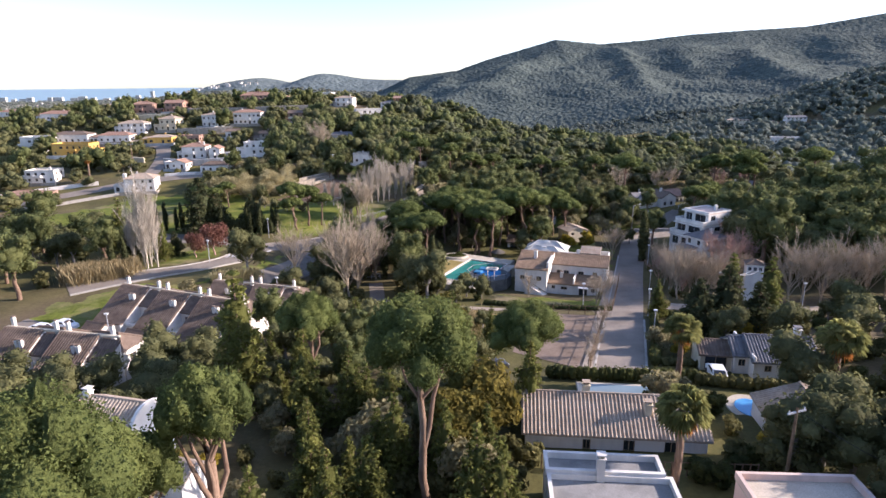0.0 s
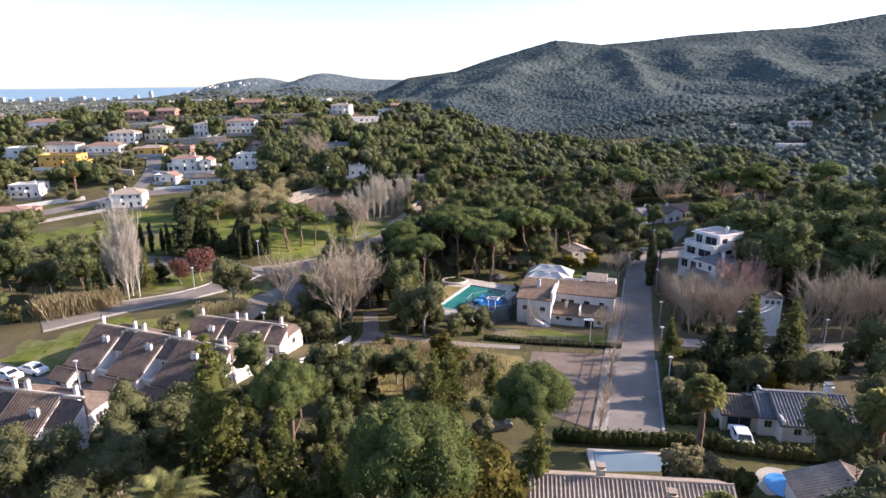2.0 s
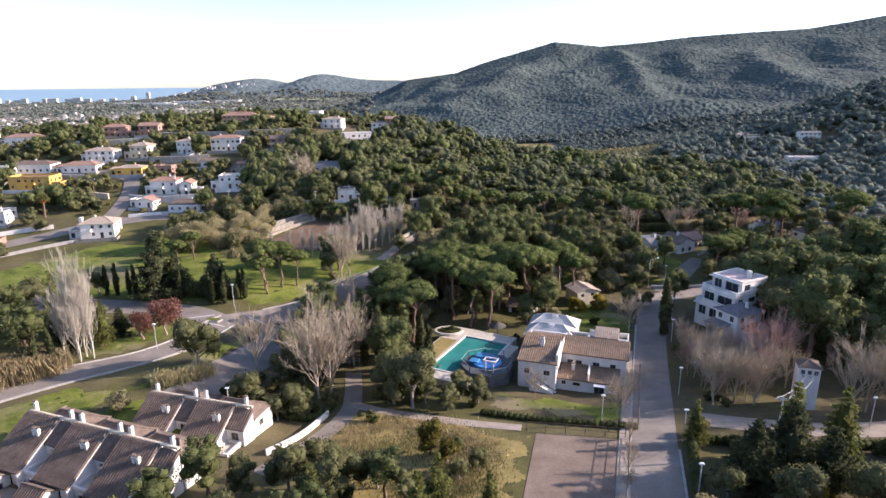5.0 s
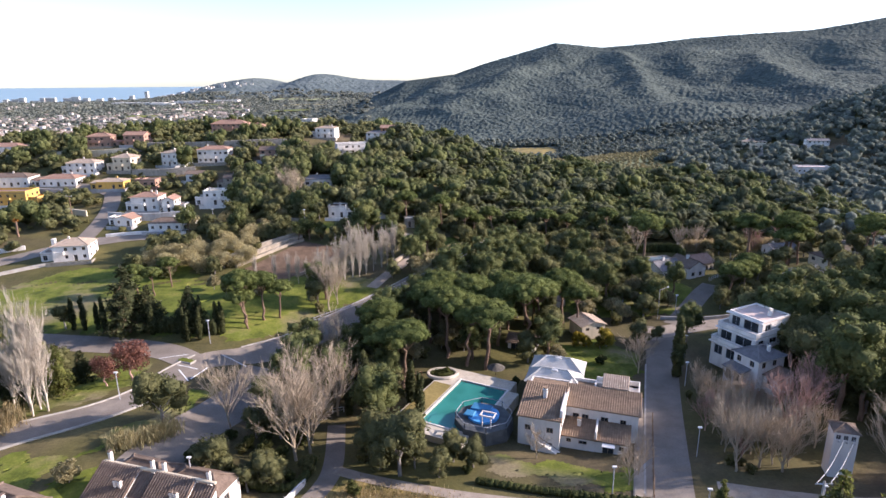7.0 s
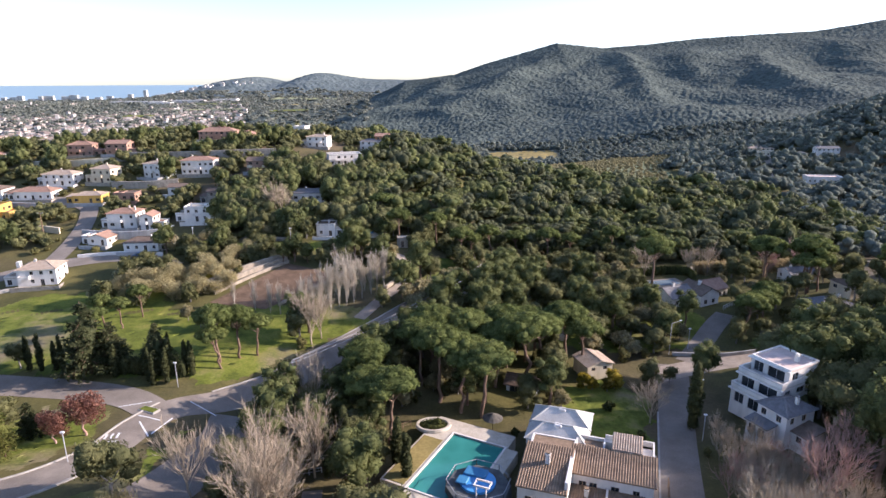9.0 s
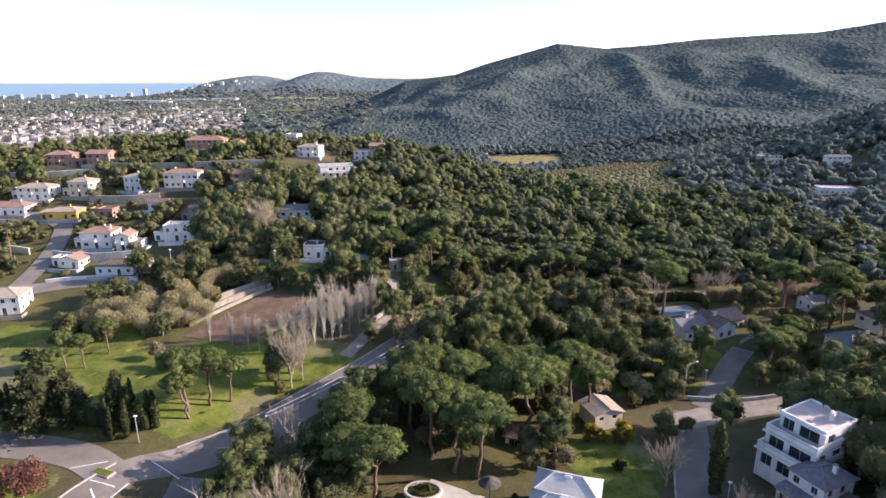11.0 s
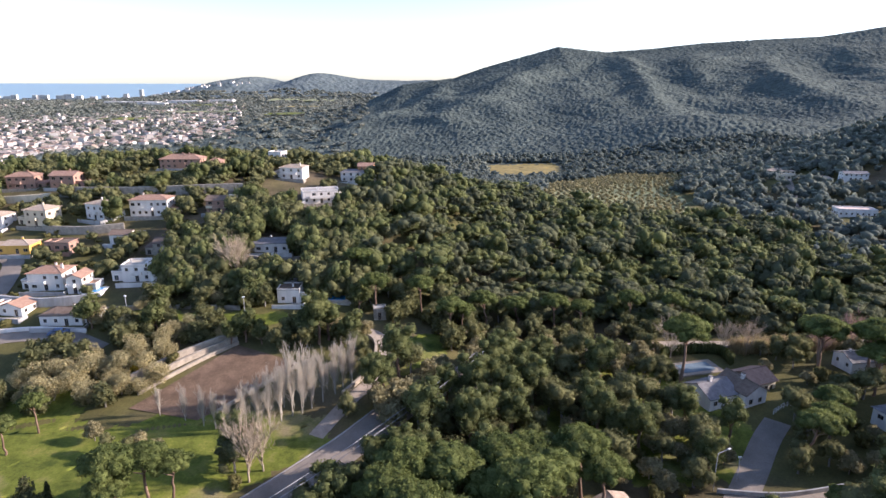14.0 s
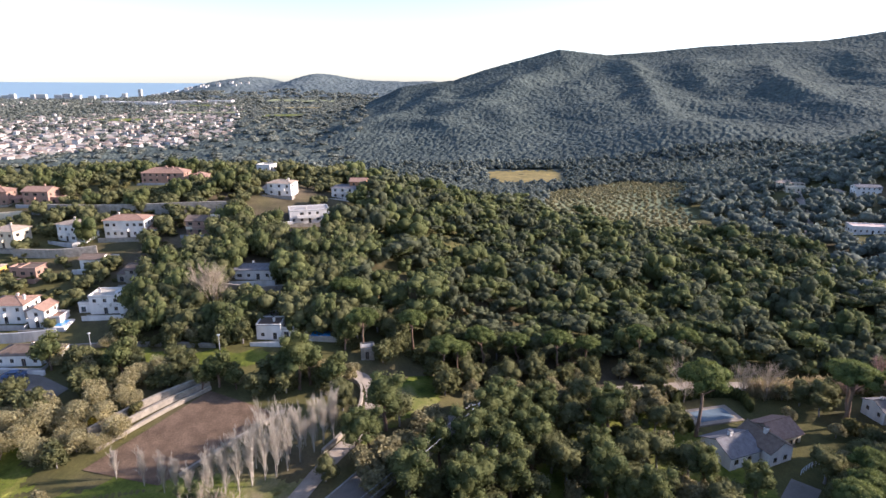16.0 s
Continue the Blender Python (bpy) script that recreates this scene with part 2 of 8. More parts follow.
def lawn_paint():
    """Green grass with worn and dry patches, and darker ones painted to look shaded."""
    p = Paint("lawn_grass", 0.95, 0, 0.15)
    c = p.ramp(p.noise(0.22, 5, 0.65), (0.3, (0.052, 0.07, 0.013)), (0.52, (0.135, 0.155, 0.025)), (0.74, (0.225, 0.2, 0.055)))
    c = p.mix(p.ramp(p.noise(0.055, 4, 0.6), (0.52, (0, 0, 0)), (0.66, (1, 1, 1))), c, (0.2, 0.165, 0.095))
    f = p.noise(2.4, 5, 0.7)
    c = p.mix(0.55, c, p.ramp(f, (0.3, (0.5,) * 3), (0.7, (1.4,) * 3)), "MULTIPLY")
    p.colour(c).relief(f, 0.6, 0.1)
    return p.mat


M["lawn"] = lawn_paint()
M["dry_grass"] = two_tone("dry_grass", (0.17, 0.137, 0.045), (0.3, 0.228, 0.08), 0.14, 2, 0.95, 0.5, 0.08)
M["orchard_grass"] = two_tone("orchard_grass", (0.19, 0.21, 0.1), (0.3, 0.3, 0.15), 0.1, 1.5, 0.95, 0.5, 0.08)
M["terrace_stone"] = two_tone("dry_terrace_stone", (0.25, 0.21, 0.16), (0.4, 0.345, 0.27), 0.9, 6, 0.95, 0.5, 0.05)
# ---------------- the lie of the land ----------------
def ease(a, b, v):
    t = np.clip((v - a) / (b - a), 0.0, 1.0)
    return t * t * (3 - 2 * t)


def bump(x, y, cx, cy, left, right, front, back):
    sx = np.where(x < cx, left, right)
    sy = np.where(y < cy, front, back)
    return np.exp(-0.5 * (((x - cx) / sx) ** 2 + ((y - cy) / sy) ** 2))


CREST_X = [-900, -300, -190, -85, 20, 80, 130, 230, 330, 430, 515, 640, 760, 830, 980, 1500, 3000]
CREST_Z = [-16, -6, 8, 55, 68, 88, 102, 129, 119, 127, 136, 144, 150, 160, 184, 208, 208]


SPURS = [(-130, 40, 9, 40), (10, 195, 17, 55), (290, 335, 28, 42), (400, 470, 11, 40), (500, 590, 15, 50), (650, 750, 16, 55), (830, 930, 13, 60)]


def ground(x, y):
    """Height of the ground, for numbers or arrays."""
    x, y = np.asarray(x, float), np.asarray(y, float)
    z = -3.6 + 11.6 * (1 - ease(10, 140, y)) + 2.0 * ease(150, 205, y)
    z = z + 9.0 * (1 - ease(8, 28, y))
    z = z + 4.6 * ease(-15, -45, x) * ease(75, 112, y) * (1 - ease(140, 170, y)) - 0.8 * bump(x, y, 24, 112, 8, 7, 8, 8) + 5 * ease(135, 165, y) * ease(25, -10, x) * (1 - ease(330, 430, y))
    z = z - 6 * ease(300, 420, y) - 12 * ease(420, 600, y)
    z = z + 26 * bump(x, y, -75, 310, 170, 85, 65, 95)
    z = z + 58 * bump(x, y, 375, 460, 108, 400, 95, 110)
    z = z + 12 * bump(x, y, 135, 165, 32, 120, 26, 24)
    crest = np.interp(x, CREST_X, CREST_Z)
    rise = np.clip((y - 640) / 710, 0, 1) ** 1.6 * (1 - 0.75 * ease(1400, 2300, y))
    folds = 1 + 0.10 * np.sin(x / 62 + y / 170) * ease(640, 760, y) * (1 - ease(1150, 1320, y))
    z = z + (crest + 16) * rise * folds
    z = z + 10 * bump(x, y, 285, 880, 110, 85, 110, 160) + 27 * bump(x, y, 290, 748, 80, 95, 48, 55) + 14 * bump(x, y, 480, 760, 90, 120, 60, 70) + 9 * bump(x, y, 60, 930, 80, 60, 140, 160) + 20 * bump(x, y, 560, 900, 90, 80, 150, 150)
    rough = 0.0
    for k, amp in ((0.019, 5), (0.04, 2.0), (0.09, 0.5)):
        rough = rough + amp * np.sin(x * k * 1.3 + 2.1 * np.sin(y * k * 0.7)) * np.sin(y * k + 1.7 * np.sin(x * k * 0.9))
    z = z + rough * ease(680, 950, y) * (1 - ease(1180, 1340, y)) * 0.9
    # spurs that come down from the crest, with gullies between them
    for foot, head, high, wide in SPURS:
        d = x - np.interp(y, [900, 1300], [foot, head]) - 14 * np.sin(y / 90 + head)
        z = z + high * np.exp(-np.sqrt((d / wide) ** 2 + 0.06)) * ease(760, 960, y) * (1 - ease(1200, 1345, y))
    z = z + 46 * bump(x, y, -700, 2900, 330, 480, 420, 600) + 50 * bump(x, y, -880, 2900, 95, 85, 300, 500)
    z = z + 52 * bump(x, y, -590, 2880, 80, 110, 300, 500) + 28 * bump(x, y, -1040, 2850, 80, 70, 250, 400) + 44 * bump(x, y, -250, 3000, 200, 500, 300, 500)
    z = z + 2.6 * bump(x, y, 66, 132, 9, 40, 10, 12)
    return z

# ---------------- mesh helpers ----------------
def solid(name, verts, faces, material, parent=None, smooth=False):
    me = bpy.data.meshes.new(name)
    me.from_pydata([tuple(v) for v in verts], [], [tuple(f) for f in faces])
    me.materials.append(material)
    if smooth:
        me.shade_smooth()
    ob = new(name, me)
    ob.parent = parent
    return ob


def part(name, bm, material, parent, label=""):
    me = bpy.data.meshes.new(name)
    bmesh.ops.recalc_face_normals(bm, faces=bm.faces)
    bm.to_mesh(me)
    bm.free()
    me.materials.append(material)
    ob = new(name, me)
    ob.parent = parent
    return tagged(ob, label) if label else ob


def box(bm, x0, y0, z0, x1, y1, z1, bevel=0.0):
    vs = [bm.verts.new(c) for c in ((x0, y0, z0), (x1, y0, z0), (x1, y1, z0), (x0, y1, z0), (x0, y0, z1), (x1, y0, z1), (x1, y1, z1), (x0, y1, z1))]
    fs = [bm.faces.new([vs[i] for i in f]) for f in ((3, 2, 1, 0), (4, 5, 6, 7), (0, 1, 5, 4), (1, 2, 6, 5), (2, 3, 7, 6), (3, 0, 4, 7))]
    if bevel:
        bmesh.ops.bevel(bm, geom=list({e for f in fs for e in f.edges}), offset=bevel, segments=1, affect="EDGES")
    return bm


def boxes(*rows, bevel=0.0):
    bm = bmesh.new()
    for r in rows:
        box(bm, *r, bevel=bevel)
    return bm


def big_mesh(name, verts, faces, material, parent=None, smooth=False):
    """A large triangle or quad mesh from numpy arrays."""
    me = bpy.data.meshes.new(name)
    verts, faces = np.asarray(verts, np.float32), np.asarray(faces, np.int32)
    k = faces.shape[1]
    me.vertices.add(len(verts))
    me.vertices.foreach_set("co", verts.ravel())
    me.loops.add(faces.size)
    me.loops.foreach_set("vertex_index", faces.ravel())
    me.polygons.add(len(faces))
    me.polygons.foreach_set("loop_start", np.arange(0, faces.size, k, dtype=np.int32))
    me.polygons.foreach_set("use_smooth", np.full(len(faces), smooth))
    me.update(calc_edges=True)
    for m in material if isinstance(material, (list, tuple)) else [material]:
        me.materials.append(m)
    ob = new(name, me)
    ob.parent = parent
    return ob


def gz(x, y):
    return float(ground(x, y))


# ---------------- the ground, one sheet to the horizon ----------------
def build_ground():
    r = np.concatenate([[0, 8], np.geomspace(16, 4880, 250)])
    a = np.concatenate([np.linspace(-48, 48, 330), np.linspace(51, 309, 60)]) * math.pi / 180
    rr, aa = np.meshgrid(r, a, indexing="ij")
    x, y = 4 + rr * np.sin(aa), 5 + rr * np.cos(aa)
    z = ground(x, y)
    z = z - 14 * ease(2750, 2950, y) * ease(-1150, -1350, x)
    n, m = x.shape
    i = np.arange(n * m).reshape(n, m)
    j = np.roll(i, -1, axis=1)
    q = np.stack([i[:-1], i[1:], j[1:], j[:-1]], -1).reshape(-1, 4)[:, ::-1]
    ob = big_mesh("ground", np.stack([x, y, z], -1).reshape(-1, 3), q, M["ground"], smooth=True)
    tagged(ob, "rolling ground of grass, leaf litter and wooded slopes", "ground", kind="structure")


build_ground()
sea = solid("water", [(-6000, 2690, -20.2), (-500, 2690, -20.2), (-500, 4860, 34), (-6000, 4860, 34)], [(0, 1, 2, 3)], M["sea"])
tagged(sea, "flat blue-grey sea along the far coast", "sea", kind="structure")

# ---------------- trees ----------------
def ico(level):
    bm = bmesh.new()
    bmesh.ops.create_icosphere(bm, subdivisions=level, radius=1.0)
    v = np.array([p.co[:] for p in bm.verts])
    f = np.array([[p.index for p in q.verts] for q in bm.faces])
    bm.free()
    return v, f


ICO1, ICO2 = ico(1), ico(2)


def lump(centre, size, rng, shape=ICO2, rough=0.3):
    """An uneven ball of foliage."""
    v, f = shape
    k = 1 + rough * (rng.random(len(v)) - 0.5) * 2
    return v * k[:, None] * np.asarray(size) + np.asarray(centre), f


def tufts(centres, normals, size, rng):
    """Small kite-shaped sprays of leaves, loosely turned along the normals."""
    n = len(centres)
    d = normals + rng.normal(0, 0.75, (n, 3))
    d /= np.linalg.norm(d, axis=1)[:, None] + 1e-9
    a = np.cross(d, rng.normal(0, 1, (n, 3)))
    a /= np.linalg.norm(a, axis=1)[:, None] + 1e-9
    b = np.cross(d, a)
    s = (size * rng.uniform(0.6, 1.4, n))[:, None]
    v = np.stack([centres - a * s, centres - b * s * 0.55 + d * s * 0.25, centres + a * s, centres + b * s * 0.55 + d * s * 0.25], 1)
    i = np.arange(n)[:, None] * 4
    f = np.concatenate([i + np.array([[0, 1, 2]]), i + np.array([[0, 2, 3]])], 0)
    return v.reshape(-1, 3), f


def join(pieces):
    vs, fs, k = [], [], 0
    for v, f in pieces:
        vs.append(v)
        fs.append(np.asarray(f) + k)
        k += len(v)
    return np.concatenate(vs), np.concatenate(fs)


def crown(lobes, count, size, rng, inner=0.8, shape=ICO2):
    """Foliage: rough inner masses with many sprays of leaves on and just under their skin."""
    pieces = []
    area = np.array([s[0] * s[1] + s[1] * s[2] + s[0] * s[2] for _, s in lobes])
    for (c, s), share in zip(lobes, area / area.sum()):
        s = np.asarray(s, float)
        pieces.append(lump(c, s * inner, rng, shape))
        n = max(6, int(count * share))
        d = rng.normal(0, 1, (n, 3))
        d /= np.linalg.norm(d, axis=1)[:, None]
        pieces.append(tufts(np.asarray(c) + d * s * rng.uniform(0.78, 1.1, (n, 1)), d, size, rng))
    return join(pieces)


def tube(points, radii, sides=6):
    p, r = np.asarray(points, float), np.asarray(radii, float)
    t = np.gradient(p, axis=0)
    t /= np.linalg.norm(t, axis=1)[:, None] + 1e-9
    ref = np.where(np.abs(t[:, 2:3]) > 0.9, np.array([[1.0, 0, 0]]), np.array([[0, 0, 1.0]]))
    a = np.cross(t, ref)
    a /= np.linalg.norm(a, axis=1)[:, None] + 1e-9
    b = np.cross(t, a)
    ang = np.arange(sides) * 2 * math.pi / sides
    v = p[:, None] + r[:, None, None] * (a[:, None] * np.cos(ang)[None, :, None] + b[:, None] * np.sin(ang)[None, :, None])
    n = len(p)
    i = np.arange(n * sides).reshape(n, sides)
    j = np.roll(i, -1, 1)
    f = np.concatenate([np.stack([i[:-1], j[:-1], j[1:]], -1).reshape(-1, 3), np.stack([i[:-1], j[1:], i[1:]], -1).reshape(-1, 3)])
    return v.reshape(-1, 3), f


def bend(a, b, steps, wob, rng):
    a, b = np.asarray(a, float), np.asarray(b, float)
    t = np.linspace(0, 1, steps)[:, None]
    p = a + (b - a) * t
    p[1:-1] += rng.normal(0, wob, (steps - 2, 3)) * [1, 1, 0.3]
    return p


def tree_thing(name, label, category, trunk, bark, foliage, leaf, leaf_name="crown"):
    base = new(name)
    big_mesh("trunk", *trunk, M[bark], base, True)
    if foliage is not None:
        big_mesh(leaf_name, *foliage, M[leaf], base, True)
    return tagged(base, label, category)


def stone_pine(seed, h=11.0, spread=4.6, leaf="pine_bright", label="umbrella-shaped stone pine with a bare brown trunk", dome=0.12, count=2300, size=0.27, forked=False):
    rng = np.random.default_rng(seed)
    top = h * (0.86 - dome * 1.4)
    lean = rng.normal(0, 0.5, 2)
    stem = bend((0, 0, -0.6), (lean[0], lean[1], top), 7, 0.16, rng)
    wood = [tube(stem, np.linspace(0.3, 0.17, 7), 8)]
    if forked:
        wood.append(tube(bend(stem[3], (lean[0] + 1.3, lean[1] + 0.4, top), 4, 0.12, rng), [0.17, 0.15, 0.13, 0.1], 7))
    lobes = [((lean[0], lean[1], h * (0.97 - dome)), (spread * 0.66, spread * 0.66, h * dome))]
    for k in range(16):
        a = k * 2.4 + rng.uniform(-0.3, 0.3)
        q = math.sqrt((k + 0.6) / 16)
        d = spread * 0.74 * q
        c = (lean[0] + d * math.cos(a), lean[1] + d * math.sin(a), h * (1 - dome * (0.55 + 1.15 * q * q)) * rng.uniform(0.985, 1.01))
        r = spread * rng.uniform(0.23, 0.33)
        lobes.append((c, (r, r, h * dome * rng.uniform(0.5, 0.72))))
        if k > 8:
            start = stem[-2] if k % 2 else stem[-1]
            wood.append(tube(bend(start, (c[0] * 0.9 + lean[0] * 0.1, c[1] * 0.9 + lean[1] * 0.1, c[2] - 0.3), 4, 0.12, rng), [0.12, 0.09, 0.06, 0.03], 5))
    return tree_thing("stone_pine", label, "pine tree", join(wood), "bark", crown(lobes, count, size, rng, 0.84, ICO1 if count < 3000 else ICO2), leaf)


def round_tree(seed, name, label, h=7.0, spread=3.2, leaf="oak", bark="bark_grey", low=0.28, count=1700, category="tree", size=0.24, inner=0.82):
    rng = np.random.default_rng(seed)
    wood = [tube(bend((0, 0, -0.5), (0, 0, h * 0.55), 5, 0.12, rng), np.linspace(0.22, 0.12, 5) * h / 7, 7)]
    lobes = [((0, 0, h * 0.62), (spread * 0.62, spread * 0.62, h * 0.3))]
    for k in range(11):
        a = k * 2.4 + rng.uniform(-0.4, 0.4)
        z = rng.uniform(low + 0.08, 0.86)
        d = spread * rng.uniform(0.35, 0.72) * math.sqrt(max(0.15, 1 - ((z - 0.55) / 0.48) ** 2))
        r = spread * rng.uniform(0.26, 0.44)
        c = (d * math.cos(a), d * math.sin(a), h * z)
        lobes.append((c, (r, r, r * rng.uniform(0.75, 1.1))))
        if k % 2 == 0:
            wood.append(tube(bend((0, 0, h * rng.uniform(0.2, 0.4)), (c[0] * 0.8, c[1] * 0.8, c[2]), 4, 0.1, rng), np.array([0.1, 0.075, 0.05, 0.02]) * h / 7, 5))
    return tree_thing(name, label, category, join(wood), bark, crown(lobes, count, size, rng, inner, ICO1), leaf)


def conifer(seed, h=13.0, spread=3.6, leaf="spruce", label="dark layered conifer tapering to a point", name="conifer"):
    rng = np.random.default_rng(seed)
    wood = [tube([(0, 0, -0.5), (0, 0, h * 0.5), (0, 0, h)], [0.24, 0.14, 0.02], 7)]
    pieces = []
    z = 0.1 * h
    while z < 0.98 * h:
        reach = spread * (1 - z / h) ** 0.8 + 0.15
        n = max(4, int(9 * (1 - z / h)) + 3)
        for k in range(n):
            a = rng.uniform(0, 6.283)
            r = reach * rng.uniform(0.7, 1.1)
            tip = np.array([r * math.cos(a), r * math.sin(a), z + rng.uniform(-0.25, 0.15) * r])
            pts = np.linspace((0, 0, z + 0.12 * r), tip, 8)[1:]
            m = int(8 + r * 11)
            t = rng.random(m) ** 0.7
            c = (1 - t)[:, None] * np.array([[0, 0, z + 0.12 * r]]) + t[:, None] * tip + rng.normal(0, 0.1 + 0.09 * r, (m, 3)) * [1, 1, 0.45]
            pieces.append(tufts(c, np.tile([[0, 0, 1.0]], (m, 1)), 0.25, rng))
            if r > 0.9:
                wood.append(tube([(0, 0, z + 0.12 * r), tuple(tip * 0.92)], [0.05, 0.015], 4))
        z += 0.052 * h * rng.uniform(0.7, 1.2)
    pieces.append(lump((0, 0, h * 0.42), (spread * 0.34, spread * 0.34, h * 0.36), rng))
    return tree_thing(name, label, "conifer", join(wood), "bark", join(pieces), leaf, "foliage")


def cypress(seed, h=9.0, spread=0.85):
    rng = np.random.default_rng(seed)
    lobes = []
    for z in np.linspace(0.1, 0.93, 9):
        r = spread * (math.sin(math.pi * (z * 0.8 + 0.14)) ** 0.7) * rng.uniform(0.85, 1.1)
        lobes.append(((rng.normal(0, 0.08), rng.normal(0, 0.08), z * h), (r, r, h * 0.1)))
    trunk = tube([(0, 0, -0.4), (0, 0, h * 0.5)], [0.15, 0.08], 6)
    return tree_thing("cypress", "slim dark green column of a cypress", "cypress", trunk, "bark_grey", crown(lobes, 900, 0.2, rng, 0.86), "cypress", "foliage")


def bare_tree(seed, h=9.0, spread=3.4, name="bare_tree", label="leafless tree with fine brown branches", bark="twig", narrow=False):
    """Leafless: limbs fork three times and end in fine twigs."""
    rng = np.random.default_rng(seed)
    limbs, ends = [tube(bend((0, 0, -0.5), (0, 0, h * (0.8 if narrow else 0.3)), 5, 0.08, rng), np.linspace(0.1 if narrow else 0.15, 0.04 if narrow else 0.07, 5) * h / 9, 6)], []

    def grow(at, way, length, radius, depth):
        end = at + way * length
        if depth < 2:
            mid = (at + end) / 2 + rng.normal(0, 0.05 * length, 3)
            limbs.append(tube([at, mid, end], [radius, radius * 0.75, radius * 0.45], 4 if depth == 0 else 3))
        else:
            ends.append((at, end, radius))
        if depth == 3:
            return
        for _ in range((3, 5, 6)[depth] if narrow else (4, 5, 7)[depth]):
            turn = way + rng.normal(0, 0.24 if narrow else 0.36, 3) + np.array([0, 0, 0.4 if narrow else 0.3])
            turn /= np.linalg.norm(turn)
            grow(at + (end - at) * rng.uniform(0.35, 1.0), turn, length * rng.uniform(0.5, 0.8), radius * 0.55, depth + 1)

    for k in range(22 if narrow else 10):
        a = k * 2.4 + rng.uniform(-0.3, 0.3)
        tilt = 0.3 if narrow else rng.uniform(0.2, 0.75)
        way = np.array([math.cos(a) * tilt * spread / 3.4, math.sin(a) * tilt * spread / 3.4, 1.0])
        grow(np.array([0, 0, h * rng.uniform(0.02, 0.6) if narrow else h * rng.uniform(0.06, 0.3)]), way / np.linalg.norm(way), h * (0.3 if narrow else 0.36), (0.04 if narrow else 0.055) * h / 9, 0)
    a, b = np.array([e[0] for e in ends]), np.array([e[1] for e in ends])
    r = np.array([max(e[2], 0.016) for e in ends])[:, None]
    side = np.cross(b - a, rng.normal(0, 1, a.shape))
    side /= np.linalg.norm(side, axis=1)[:, None] + 1e-9
    v = np.stack([a - side * r, a + side * r, b], 1).reshape(-1, 3)
    base = new(name)
    big_mesh("trunk", *join(limbs), M[bark], base, True)
    tagged(big_mesh("branch_work", v, np.arange(len(v)).reshape(-1, 3), M[bark], base), kind="stuff")
    return tagged(base, label, "bare tree")


def palm(seed, h=7.0, reach=3.0, fronds=46, dead=14, droop=0.55, low=-0.2, label="date palm with arching green fronds"):
    rng = np.random.default_rng(seed)
    base = new("palm_tree")
    zs = np.linspace(-0.4, h, 14)
    big_mesh("trunk", *tube([(0.05 * math.sin(z), 0, z) for z in zs], 0.3 + 0.05 * (np.arange(14) % 2), 8), M["bark"], base)

    def fan(n, low, high, droop, length, mat, name):
        pieces = []
        for k in range(n):
            a = k * 2.4 + rng.uniform(-0.2, 0.2)
            el = rng.uniform(low, high)
            L = length * rng.uniform(0.85, 1.1)
            t = np.linspace(0, 1, 9)
            r = L * t * math.cos(el)
            z = h + 0.1 + L * t * math.sin(el) - droop * L * t ** 2
            spine = np.stack([r * math.cos(a), r * math.sin(a), z], -1)
            side = np.array([-math.sin(a), math.cos(a), 0])
            for m in range(1, 9):
                w = 0.62 * math.sin(math.pi * (0.12 + 0.83 * t[m])) * L / 3
                for sgn in (-1, 1):
                    for q in (0, 0.33, 0.67):
                        p = spine[m - 1] * (1 - q) + spine[m] * q
                        d = (spine[m] - spine[m - 1])
                        tip = p + side * sgn * w + d * 0.9 + np.array([0, 0, -0.28 * w])
                        pieces.append((np.array([p, p + d * 0.42, tip]), np.array([[0, 1, 2]])))
        v, f = join(pieces)
        big_mesh(name, v, f, mat, base)

    fan(fronds, low, 1.35, droop, reach, M["palm"], "fronds")
    if dead:
        ob = fan(dead, -0.9, -0.1, 0.35, reach * 0.72, M["palm_dry"], "dead_fronds")
    return tagged(base, label, "palm tree")


